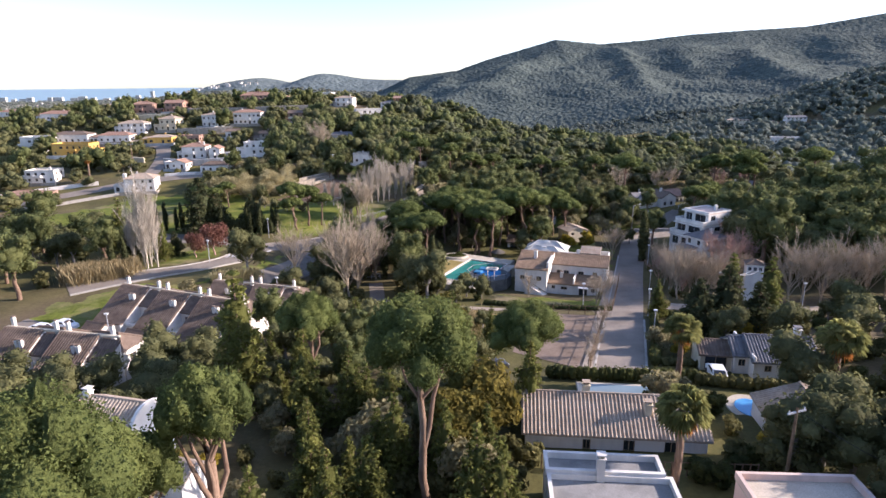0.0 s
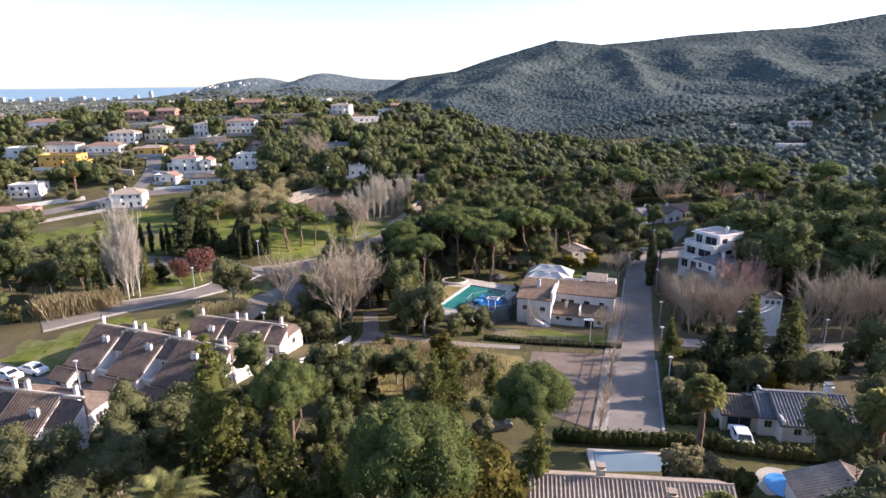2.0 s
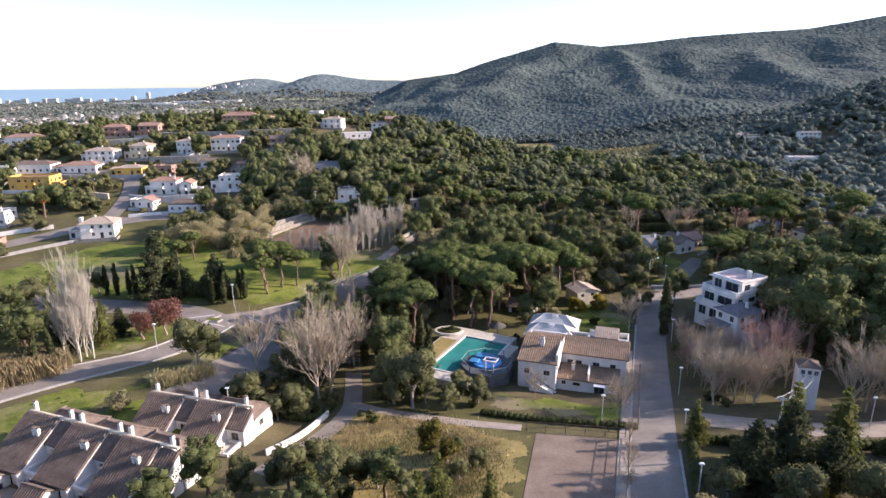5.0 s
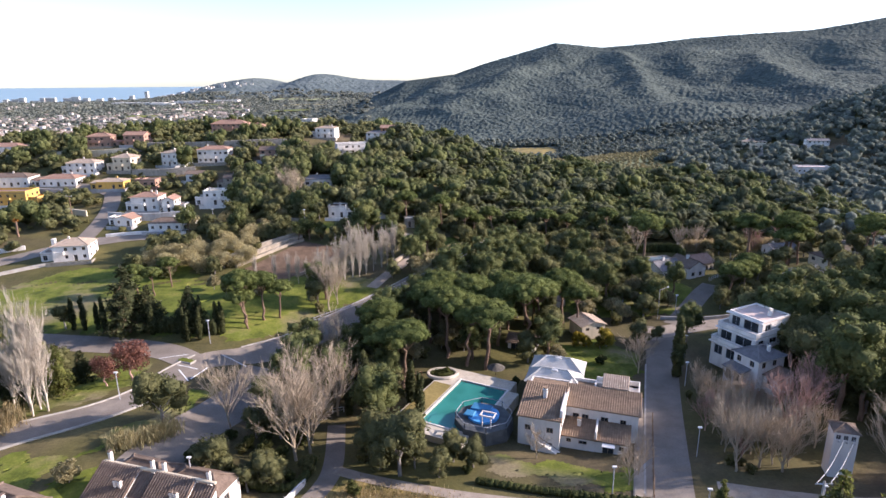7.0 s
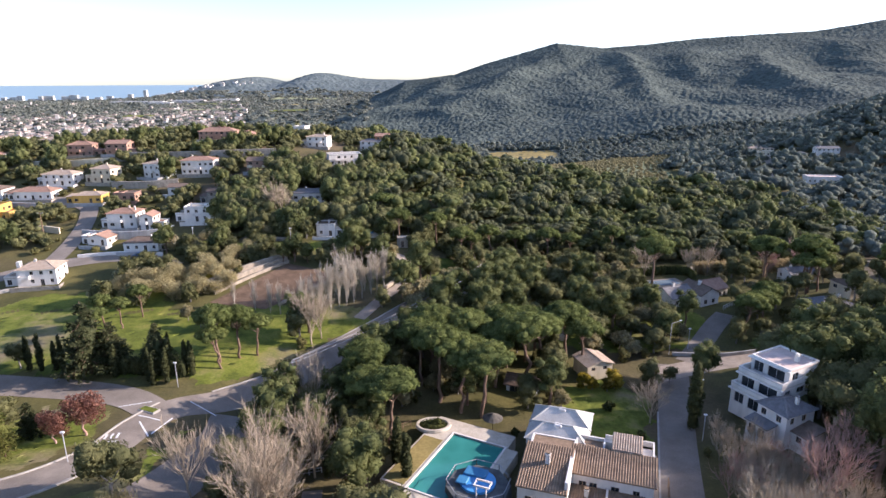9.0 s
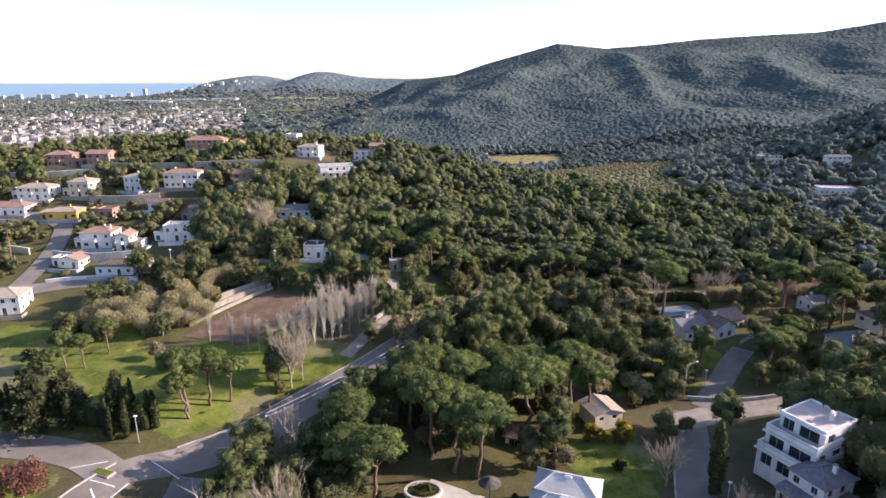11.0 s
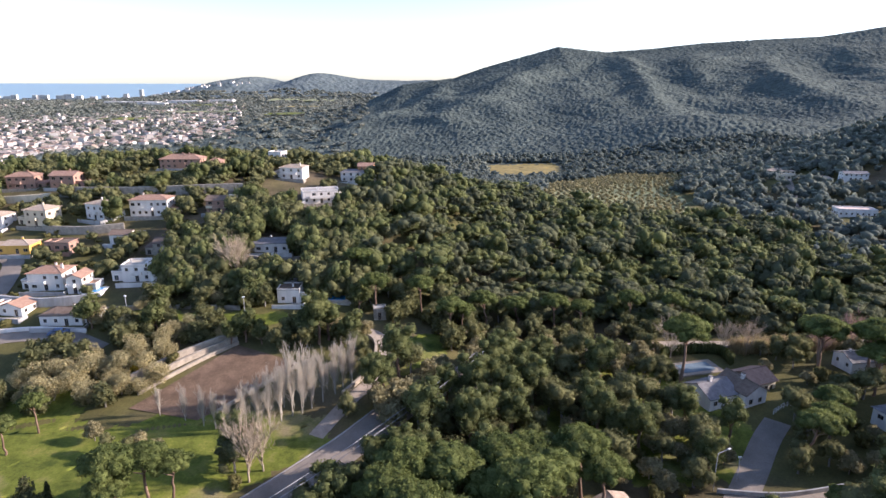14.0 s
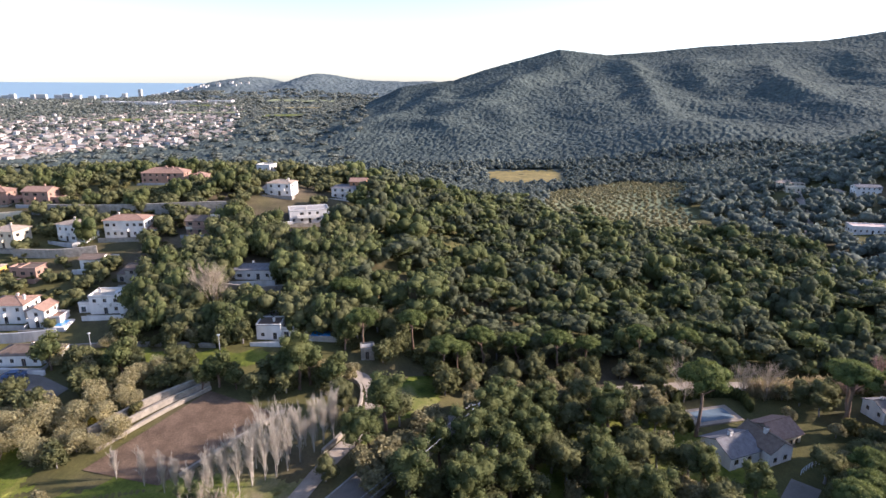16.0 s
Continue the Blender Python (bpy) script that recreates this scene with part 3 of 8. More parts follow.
def fan_palm(seed, h=6.0, leaves=46, dead=14):
    """A tall trunk with round, pleated leaves on long stalks and a skirt of dry ones."""
    rng = np.random.default_rng(seed)
    base = new("palm_tree")
    zs = np.linspace(-0.4, h, 16)
    big_mesh("trunk", *tube([(0.06 * math.sin(z), 0.05 * math.cos(z), z) for z in zs], np.linspace(0.3, 0.2, 16) + 0.035 * (np.arange(16) % 2), 9), M["bark"], base)

    def leaf_set(n, low, high, stalk, blade, mat, name):
        pieces = []
        for k in range(n):
            a, el = k * 2.4 + rng.uniform(-0.3, 0.3), rng.uniform(low, high)
            d = np.array([math.cos(a) * math.cos(el), math.sin(a) * math.cos(el), math.sin(el)])
            side = np.array([-math.sin(a), math.cos(a), 0.0])
            start, hub = np.array([0, 0, h]), np.array([0, 0, h]) + d * stalk * rng.uniform(0.8, 1.15) + np.array([0, 0, -0.12])
            pieces.append((np.array([start - side * 0.025, start + side * 0.025, hub]), np.array([[0, 1, 2]])))
            for phi in np.linspace(-1.9, 1.9, 15):
                way = d * math.cos(phi) + side * math.sin(phi)
                size = blade * (1.05 - 0.13 * abs(phi)) * rng.uniform(0.9, 1.1)
                over = side * math.cos(phi) - d * math.sin(phi)
                mid = hub + way * size * 0.6
                tip = hub + way * size + np.array([0, 0, -0.42 * size])
                pieces.append((np.array([hub, mid + over * 0.075 * size, tip, mid - over * 0.075 * size]), np.array([[0, 1, 2], [0, 2, 3]])))
        big_mesh(name, *join(pieces), mat, base)

    leaf_set(leaves, -0.45, 1.4, 0.95, 1.0, M["palm"], "fronds")
    leaf_set(dead, -1.3, -0.6, 0.7, 0.8, M["palm_dry"], "dead_fronds")
    return tagged(base, "tall fan palm with round pleated leaves", "palm tree")


def at_ground(x, y, turn=0.0, size=1.0, dz=0.0, tall=1.0):
    return Matrix.LocRotScale((x, y, gz(x, y) + dz), Euler((0, 0, turn)), (size, size, size * tall))


PARTS = {}


def plant(kinds, spots, rng, group=""):
    """Copies of the given trees, which share their meshes, at (x, y, size) spots."""
    for k, (x, y, s) in enumerate(spots):
        kind = kinds[k % len(kinds)]
        if kind.name not in PARTS:
            PARTS[kind.name] = [(c.data.name.split(".")[0], c.data, c.get("kind", "")) for c in kind.children]
        ob = new(kind.name.split(".")[0])
        ob.matrix_basis = at_ground(x, y, rng.uniform(0, 6.28), s, 0, rng.uniform(0.92, 1.08))
        tagged(ob, kind["label"], kind["category"], group)
        for name, data, sort in PARTS[kind.name]:
            c = new(name, data)
            c.parent = ob
            tagged(c, kind=sort)


def retire(kinds):
    """Take the patterns out again once they are copied."""
    for k in kinds:
        for o in (*k.children_recursive, k):
            bpy.data.objects.remove(o)


# ---------------- woods, too many to count ----------------
def wood_kinds(seed, count, leaves, size, shape=ICO1, lobe_count=4, flat=0.0):
    rng = np.random.default_rng(seed)
    out = []
    for _ in range(count):
        lobes = [((0, 0, 0.52), (0.44, 0.44, 0.36))]
        for k in range(lobe_count):
            a = k * 6.283 / lobe_count + rng.uniform(-0.4, 0.4)
            r = rng.uniform(0.15, 0.3) if lobe_count > 3 else rng.uniform(0.2, 0.34)
            d = rng.uniform(0.2, 0.44)
            lobes.append(((d * math.cos(a), d * math.sin(a), rng.uniform(0.4, 0.85)), (r, r, r * rng.uniform(0.7, 1.0))))
        if flat:
            lobes = [((c[0] * 1.15, c[1] * 1.15, 1 - (1 - c[2]) * flat), (s[0], s[1], s[2] * flat)) for c, s in lobes]
        out.append(crown(lobes, leaves, size, rng, 0.88, shape))
    return out


def scatter(name, kinds, xs, ys, wide, tall, material, label, category, sink=0.1, smooth=False):
    rng = np.random.default_rng(len(xs))
    pick = rng.integers(0, len(kinds), len(xs))
    a = rng.uniform(0, 6.283, len(xs))
    zs = ground(xs, ys)
    pieces = []
    for k, (v, f) in enumerate(kinds):
        s = np.nonzero(pick == k)[0]
        if not len(s):
            continue
        c, n = np.cos(a[s])[:, None], np.sin(a[s])[:, None]
        x = (v[None, :, 0] * c - v[None, :, 1] * n) * wide[s][:, None] + xs[s][:, None]
        y = (v[None, :, 0] * n + v[None, :, 1] * c) * wide[s][:, None] + ys[s][:, None]
        z = (v[None, :, 2] - sink) * tall[s][:, None] + zs[s][:, None]
        i = (np.arange(len(s)) * len(v))[:, None, None] + f[None]
        pieces.append((np.stack([x, y, z], -1).reshape(-1, 3), i.reshape(-1, 3)))
    return tagged(big_mesh(name, *join(pieces), M[material], None, smooth), label, category, kind="stuff")


def spread_points(n, x0, x1, y0, y1, keep, seed, gap=0.0):
    rng = np.random.default_rng(seed)
    x, y = rng.uniform(x0, x1, n), rng.uniform(y0, y1, n)
    ok = keep(x, y)
    x, y = x[ok], y[ok]
    if gap:
        cell, chosen = {}, []
        for i in range(len(x)):
            key = (int(x[i] // gap), int(y[i] // gap))
            if key not in cell:
                cell[key] = 1
                chosen.append(i)
        x, y = x[chosen], y[chosen]
    return x, y

def canopy(name, reach, step, span, turn, keep, cell, tall, material, label):
    """A far forest's roof: rounded crowns side by side over the slope."""
    r = np.arange(*reach, step)
    a = np.radians(np.arange(*span, turn))
    rr, aa = np.meshgrid(r, a, indexing="ij")
    rng = np.random.default_rng(41)
    x = 4 + rr * np.sin(aa) + rng.uniform(-0.3, 0.3, rr.shape) * step
    y = 5 + rr * np.cos(aa) + rng.uniform(-0.3, 0.3, rr.shape) * step

    def chance(i, j, k):
        v = np.sin(i * 127.1 + j * 311.7 + k * 74.7) * 43758.5453
        return v - np.floor(v)

    ix, iy = np.floor(x / cell), np.floor(y / cell)
    top = np.zeros(x.shape)
    for di in (-1, 0, 1):
        for dj in (-1, 0, 1):
            i, j = ix + di, iy + dj
            cx, cy = (i + 0.1 + 0.8 * chance(i, j, 1)) * cell, (j + 0.1 + 0.8 * chance(i, j, 2)) * cell
            wide = cell * (0.3 + 0.65 * chance(i, j, 3) ** 1.5)
            d = ((x - cx) ** 2 + (y - cy) ** 2) / wide ** 2
            top = np.maximum(top, tall * (0.3 + 0.5 * chance(i, j, 4) + 0.6 * wide / cell) * np.sqrt(np.clip(1 - d, 0, 1)))
    ok = keep(x, y)
    z = ground(x, y) + np.where(ok, top + rng.normal(0, 0.07 * tall, x.shape), -4.0)
    i = np.arange(x.size).reshape(x.shape)
    q = np.stack([i[:-1, :-1], i[:-1, 1:], i[1:, 1:], i[1:, :-1]], -1).reshape(-1, 4)
    q = q[ok.ravel()[q].sum(1) > 2]
    used, q = np.unique(q, return_inverse=True)
    v = np.stack([x, y, z], -1).reshape(-1, 3)[used]
    return tagged(big_mesh(name, v, q.reshape(-1, 4), material, None, True), label, "woodland", kind="stuff")


# ---------------- woods ----------------
def hill_wood(x, y):
    left = np.interp(y, [205, 230, 300, 420], [2, -22, -22, -60])
    right = np.interp(y, [205, 250, 325, 342, 374, 420], [95, 165, 150, 84, 60, 52])
    return (x > left) & (x < right) & (y > 216) & (y < 425)


def orchard_land(x, y):
    """The olive rows and the stubble field beyond them."""
    left = np.interp(y, [341, 374, 440, 523, 582], [84, 62, 68, 82, 150])
    right = np.interp(y, [341, 431, 512, 582], [122, 144, 180, 162])
    return ((x > left) & (x < right) & (y > 336) & (y < 584)) | ((x > 44) & (x < 116) & (y > 588) & (y < 668))


def spur_gaps(x, y):
    out = np.zeros(np.shape(x), bool)
    for cx, cy, r in ((205, 424, 13), (224, 393, 10), (215, 400, 7), (192, 340, 14), (196, 400, 5), (190, 388, 4.5), (182, 374, 4.5), (174, 358, 4.5)):
        out |= ((x - cx) ** 2 + (y - cy) ** 2) < r * r
    return out


def build_woods():
    rng = np.random.default_rng(5)
    near = wood_kinds(11, 7, 230, 0.05, ICO1, 8) + wood_kinds(15, 3, 200, 0.05, ICO1, 7, 0.45)
    back = wood_kinds(16, 6, 110, 0.06, ICO1, 7) + wood_kinds(17, 2, 90, 0.06, ICO1, 6, 0.45)
    spur = wood_kinds(13, 4, 20, 0.1, ICO1, 3)
    far = wood_kinds(12, 5, 5, 0.16, ICO1, 2)
    tiny = wood_kinds(14, 6, 4, 0.16, ICO1, 1)
    x, y = spread_points(7000, -70, 190, 210, 430, hill_wood, 3, 3.5)
    s = rng.uniform(3.0, 6.6, len(x)) * np.where(rng.random(len(x)) < 0.2, 1.4, 1.0)
    half = rng.random(len(x)) < 0.55
    front = y < 262
    tall = s * rng.uniform(0.9, 1.45, len(x))
    for pick, leaf, label in ((half, "pine", "dense wood of dark green pines over the hill"), (~half, "holm", "dense evergreen oaks among the pines of the hill")):
        for rows, kinds in ((front, near), (~front, back)):
            q = pick & rows
            scatter("woodland", kinds, x[q], y[q], s[q], tall[q], leaf, label, "woodland", 0.1, True)
    x, y = spread_points(12000, -420, 520, 425, 700, lambda x, y: ~orchard_land(x, y) & ((x > -90) | (y > 640)) & (x > -260) & (x < 0.78 * y + 60), 4, 5.0)
    s = rng.uniform(4.5, 8.5, len(x))
    scatter("woodland", far, x, y, s, s * rng.uniform(0.7, 1.0, len(x)), "haze_leaf", "woods at the foot of the mountain", "woodland", 0.15, True)
    x, y = spread_points(7500, 105, 620, 130, 640, lambda x, y: (x > np.interp(y, [130, 160, 200, 325, 341, 431, 512, 582, 640], [112, 105, 115, 150, 128, 150, 188, 190, 200])) & (x < 100 + 0.76 * y) & ~spur_gaps(x, y) & ~((y > 196) & (y < 222) & (x < 135)), 6, 4.6)
    s = rng.uniform(4.5, 8.5, len(x))
    scatter("woodland", spur, x, y, s, s * rng.uniform(0.8, 1.2, len(x)), "haze_spur_leaf", "wooded spur with evergreen oaks and pines", "woodland", 0.1, True)
    canopy("woodland", (665, 1760), 1.8, (-34, 41), 0.085, lambda x, y: (x > -560 + (y - 690) * 0.45) & (y > 672) & (y < 1385) & ~orchard_land(x, y), 3.7, 1.9, M["forest"], "evergreen forest over the whole mountain")
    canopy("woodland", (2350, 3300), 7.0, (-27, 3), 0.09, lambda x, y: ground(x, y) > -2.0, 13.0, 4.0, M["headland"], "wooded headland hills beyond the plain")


build_woods()

# ---------------- buildings ----------------
WINDOW_MESHES = {}


def window_mesh(w, h, frame_mat):
    """Frame with a mullion, and the pane, both for an opening whose lower left corner is the origin, facing -y."""
    key = (round(w, 2), round(h, 2), frame_mat)
    if key not in WINDOW_MESHES:
        t = 0.07
        bm = boxes((0, 0.1, 0, t, 0.17, h), (w - t, 0.1, 0, w, 0.17, h), (t, 0.1, 0, w - t, 0.17, t), (t, 0.1, h - t, w - t, 0.17, h), (w / 2 - 0.03, 0.11, t, w / 2 + 0.03, 0.16, h - t))
        f = bpy.data.meshes.new("window")
        bm.to_mesh(f)
        bm.free()
        f.materials.append(M[frame_mat])
        bm = boxes((t, 0.13, t, w / 2 - 0.03, 0.145, h - t), (w / 2 + 0.03, 0.13, t, w - t, 0.145, h - t))
        g = bpy.data.meshes.new("pane")
        bm.to_mesh(g)
        bm.free()
        g.materials.append(M["glass"])
        WINDOW_MESHES[key] = (f, g)
    return WINDOW_MESHES[key]


def walls(parent, u0, u1, v0, v1, z0, z1, material, openings, gable=None, name="wall"):
    """Four outer walls with real openings. openings: side (0 front, 1 right, 2 back, 3 left) -> (a, b, low, high) along that side."""
    bm = bmesh.new()
    sides = (((u0, v0), (1, 0), u1 - u0), ((u1, v0), (0, 1), v1 - v0), ((u1, v1), (-1, 0), u1 - u0), ((u0, v1), (0, -1), v1 - v0))
    for k, ((ox, oy), (dx, dy), length) in enumerate(sides):
        nx, ny = dy, -dx                       # outward
        holes = openings.get(k, ())
        cu = sorted({0.0, length, *[q for o in holes for q in o[:2]]})
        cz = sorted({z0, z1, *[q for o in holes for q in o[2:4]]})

        def p(a, z, deep=0.0):
            return bm.verts.new((ox + dx * a - nx * deep, oy + dy * a - ny * deep, z))

        for a, b in zip(cu, cu[1:]):
            for c, d in zip(cz, cz[1:]):
                m, n = (a + b) / 2, (c + d) / 2
                if not any(o[0] < m < o[1] and o[2] < n < o[3] for o in holes):
                    bm.faces.new([p(a, c), p(b, c), p(b, d), p(a, d)])
        for a, b, c, d in (o[:4] for o in holes):
            for e, f, g, h in (((a, c), (b, c), 0, 0), ((b, c), (b, d), 0, 0), ((b, d), (a, d), 0, 0), ((a, d), (a, c), 0, 0)):
                bm.faces.new([p(*e), p(*f), p(*f, 0.2), p(*e, 0.2)])
        if gable and k in gable:
            bm.faces.new([p(0, z1), p(length, z1), p(length / 2, z1 + gable[k])])
    # the inner skin, so that the wall has thickness and the rooms are dark
    t = 0.22
    box(bm, u0 + t, v0 + t, z0, u1 - t, v1 - t, z1 - 0.02)
    bmesh.ops.remove_doubles(bm, verts=bm.verts, dist=0.001)
    me = bpy.data.meshes.new(name)
    bm.to_mesh(me)
    bm.free()
    me.materials.append(material)
    ob = new(name, me)
    ob.parent = parent
    return ob


SIDE_TURN = (0, math.pi / 2, math.pi, -math.pi / 2)


def put_window(parent, u0, u1, v0, v1, side, o, frame_mat):
    a, b, c, d = o[:4]
    f, g = window_mesh(b - a, d - c, frame_mat)
    at = ((u0 + a, v0), (u1, v0 + a), (u1 - a, v1), (u0, v1 - a))[side]
    kind = "door" if o[4:] else "window"
    ob = new(kind, f)
    ob.parent = parent
    ob.matrix_local = Matrix.LocRotScale((at[0], at[1], c), Euler((0, 0, SIDE_TURN[side])), None)
    pane = new("pane", g)
    pane.parent = ob


def slab(parent, pts, thick, material, name="roof"):
    """A roof plane with thickness, from its corners."""
    n = len(pts)
    low = [(x, y, z - thick) for x, y, z in pts]
    faces = [tuple(range(n)), tuple(range(2 * n - 1, n - 1, -1))] + [(i, n + i, n + (i + 1) % n, (i + 1) % n) for i in range(n)]
    faces = [tuple(reversed(f)) for f in faces[2:]] + faces[:2]
    bm = bmesh.new()
    vs = [bm.verts.new(p) for p in (*pts, *low)]
    for f in faces:
        bm.faces.new([vs[i] for i in f])
    return part(name, bm, material, parent)


def courses(roof, a, b, c, d, material, step=0.34, r=0.1):
    """Half-round tile courses from the eave a-b up to the ridge d-c, each a piece of its own."""
    a, b, c, d = (np.array(p, float) for p in (a, b, c, d))
    along = b - a
    n = int(np.linalg.norm(along) / step)
    up = d - a
    length = np.linalg.norm(up)
    way = up / length
    side = along / np.linalg.norm(along)
    out = np.cross(side, way)
    if out[2] < 0:
        out = -out
    me = bpy.data.meshes.new("tile_course")
    k = max(2, int(length / 0.42))
    vs, fs = [], []
    ang = np.linspace(0, math.pi, 5)
    for i in range(k):
        for t, rr in ((i / k, r * 1.12), ((i + 1) / k, r * 0.9)):
            for q in ang:
                vs.append(tuple(way * length * t + side * rr * math.cos(q) + out * (rr * math.sin(q) * 0.9 + 0.01)))
        j = i * 10
        fs += [(j + m, j + m + 1, j + m + 6, j + m + 5) for m in range(4)]
        fs.append((j, j + 4, j + 3, j + 2, j + 1)) if i == 0 else None
    me.from_pydata(vs, [], [f for f in fs if f])
    me.materials.append(material)
    for i in range(n):
        ob = new("tile_course", me)
        ob.parent = roof
        ob.location = a + along * ((i + 0.5) / n)


def chimney(parent, u, v, z, h=1.1, s=0.5, cap="tile_brown", wall="white"):
    ob = part("chimney", boxes((u - s / 2, v - s / 2, z - 1.2, u + s / 2, v + s / 2, z + h), (u - s * 0.62, v - s * 0.62, z + h, u + s * 0.62, v + s * 0.62, z + h + 0.07), (u - s * 0.4, v - s * 0.4, z + h + 0.07, u - s * 0.2, v + s * 0.4, z + h + 0.3), (u + s * 0.2, v - s * 0.4, z + h + 0.07, u + s * 0.4, v + s * 0.4, z + h + 0.3)), M[wall], parent)
    part("cap", boxes((u - s * 0.6, v - s * 0.6, z + h + 0.3, u + s * 0.6, v + s * 0.6, z + h + 0.38)), M[cap], ob)
    return ob


def auto_windows(length, z0, floors, rng, storey=2.8, door=False, w=1.0, h=1.15, every=2.7):
    out = []
    n = max(1, int(length / every))
    for f in range(floors):
        for i in range(n):
            c = length * (i + 0.5) / n
            if rng.random() < 0.12 and n > 2:
                continue
            if door and f == 0 and i == n // 2:
                out.append((c - 0.55, c + 0.55, z0 + 0.02, z0 + 2.12, True))
            else:
                k = w * (1.5 if rng.random() < 0.22 else 1.0)
                out.append((c - k / 2, c + k / 2, z0 + f * storey + 0.95, z0 + f * storey + 0.95 + h))
    return out


def block(parent, u0, u1, v0, v1, z0, z1, roof="gable", wall="white", tile="tile_red", rise=1.5, over=0.4, windows=None, sides=(0, 1, 3), seed=1, ribs=False, frame_mat="frame", below=2.0, every=2.7, door=True):
    """One volume of a house: walls with openings, windows, and its roof. The front is the v0 side."""
    rng = random.Random(seed)
    w, d = u1 - u0, v1 - v0
    floors = max(1, round((z1 - z0) / 2.9))
    if windows is None:
        windows = {s: auto_windows(w if s in (0, 2) else d, z0, floors, rng, (z1 - z0) / floors, s == 0 and door, every=every) for s in sides}
    gable = {1: rise, 3: rise} if roof == "gable" else {0: rise, 2: rise} if roof == "gable_v" else None
    walls(parent, u0, u1, v0, v1, z0 - below, z1, M[wall], windows, gable)
    for s, some in windows.items():
        for o in some:
            put_window(parent, u0, u1, v0, v1, s, o, frame_mat)
    mat = M[tile] if tile in M else None
    t = 0.16
    z1 = z1 + t + 0.01
    if roof == "flat":
        bm = boxes((u0 - 0.05, v0 - 0.05, z1 - t, u1 + 0.05, v1 + 0.05, z1))
        r = part("roof", bm, mat, parent)
        part("parapet", boxes((u0 - 0.08, v0 - 0.08, z1 + 0.003, u1 + 0.08, v0 + 0.2, z1 + rise), (u0 - 0.08, v1 - 0.2, z1 + 0.003, u1 + 0.08, v1 + 0.08, z1 + rise), (u0 - 0.08, v0 + 0.2, z1 + 0.003, u0 + 0.2, v1 - 0.2, z1 + rise), (u1 - 0.2, v0 + 0.2, z1 + 0.003, u1 + 0.08, v1 - 0.2, z1 + rise)), M[wall], parent)
        return r
    o, drop = over, 0.0
    if roof == "gable":
        drop = o * rise / (d / 2)
        m = (v0 + v1) / 2
        a, b, c, e = (u0 - o, v0 - o, z1 - drop), (u1 + o, v0 - o, z1 - drop), (u1 + o, m, z1 + rise), (u0 - o, m, z1 + rise)
        r = slab(parent, [a, b, c, e], t, mat)
        slab(parent, [e, c, (u1 + o, v1 + o, z1 - drop), (u0 - o, v1 + o, z1 - drop)], t, mat)
        if ribs:
            courses(r, a, b, c, e, mat)
        part("ridge_tiles", ridge_bm([e, c]), mat, r)
    elif roof == "gable_v":
        drop = o * rise / (w / 2)
        m = (u0 + u1) / 2
        a, b, c, e = (u0 - o, v1 + o, z1 - drop), (u0 - o, v0 - o, z1 - drop), (m, v0 - o, z1 + rise), (m, v1 + o, z1 + rise)
        r = slab(parent, [a, b, c, e], t, mat)
        q = slab(parent, [(u1 + o, v0 - o, z1 - drop), (u1 + o, v1 + o, z1 - drop), e, c], t, mat)
        if ribs:
            courses(r, a, b, c, e, mat)
            courses(q, (u1 + o, v0 - o, z1 - drop), (u1 + o, v1 + o, z1 - drop), e, c, mat)
        part("ridge_tiles", ridge_bm([c, e]), mat, r)
    elif roof == "shed":
        drop = o * rise / d
        a, b, c, e = (u0 - o, v0 - o, z1 - drop), (u1 + o, v0 - o, z1 - drop), (u1 + o, v1, z1 + rise), (u0 - o, v1, z1 + rise)
        r = slab(parent, [a, b, c, e], t, mat)
        bm = bmesh.new()
        for u in (u0, u1):
            bm.faces.new([bm.verts.new(p) for p in ((u, v0, z1 - t), (u, v1, z1 - t), (u, v1, z1 + rise - t))])
        bm.faces.new([bm.verts.new(p) for p in ((u0, v1, z1 - t), (u1, v1, z1 - t), (u1, v1, z1 + rise - t), (u0, v1, z1 + rise - t))])
        part("gable_wall", bm, M[wall], parent)
        if ribs:
            courses(r, a, b, c, e, mat)
    else:                                       # hip
        k = min(w, d) / 2
        mu0, mu1, mv0, mv1 = u0 + k, u1 - k, v0 + k, v1 - k
        if mu1 < mu0:
            mu0 = mu1 = (u0 + u1) / 2
        if mv1 < mv0:
            mv0 = mv1 = (v0 + v1) / 2
        k2 = o * rise / k
        A, B, C, D = (u0 - o, v0 - o, z1 - k2), (u1 + o, v0 - o, z1 - k2), (u1 + o, v1 + o, z1 - k2), (u0 - o, v1 + o, z1 - k2)
        P, Q = ((mu0, (mv0 + mv1) / 2, z1 + rise), (mu1, (mv0 + mv1) / 2, z1 + rise)) if w >= d else (((mu0 + mu1) / 2, mv0, z1 + rise), ((mu0 + mu1) / 2, mv1, z1 + rise))
        bm = bmesh.new()
        v = {n: bm.verts.new(p) for n, p in zip("ABCDPQ", (A, B, C, D, P, Q))}
        if (Vector(P) - Vector(Q)).length < 0.05:
            fs = ("ABP", "BCP", "CDP", "DAP", "DCBA")
            bm.verts.remove(v["Q"])
        elif w >= d:
            fs = ("ABQP", "BCQ", "CDPQ", "DAP", "DCBA")
        else:
            fs = ("ABP", "BCQP", "CDQ", "DAPQ", "DCBA")
        for f in fs:
            bm.faces.new([v[n] for n in f])
        r = part("roof", bm, mat, parent)
        rid = [[A, P], [B, Q if w >= d else P], [C, Q], [D, P if w >= d else Q]] + ([[P, Q]] if (Vector(P) - Vector(Q)).length > 0.05 else [])
        part("ridge_tiles", ridge_bm(*rid), mat, r)
    return r


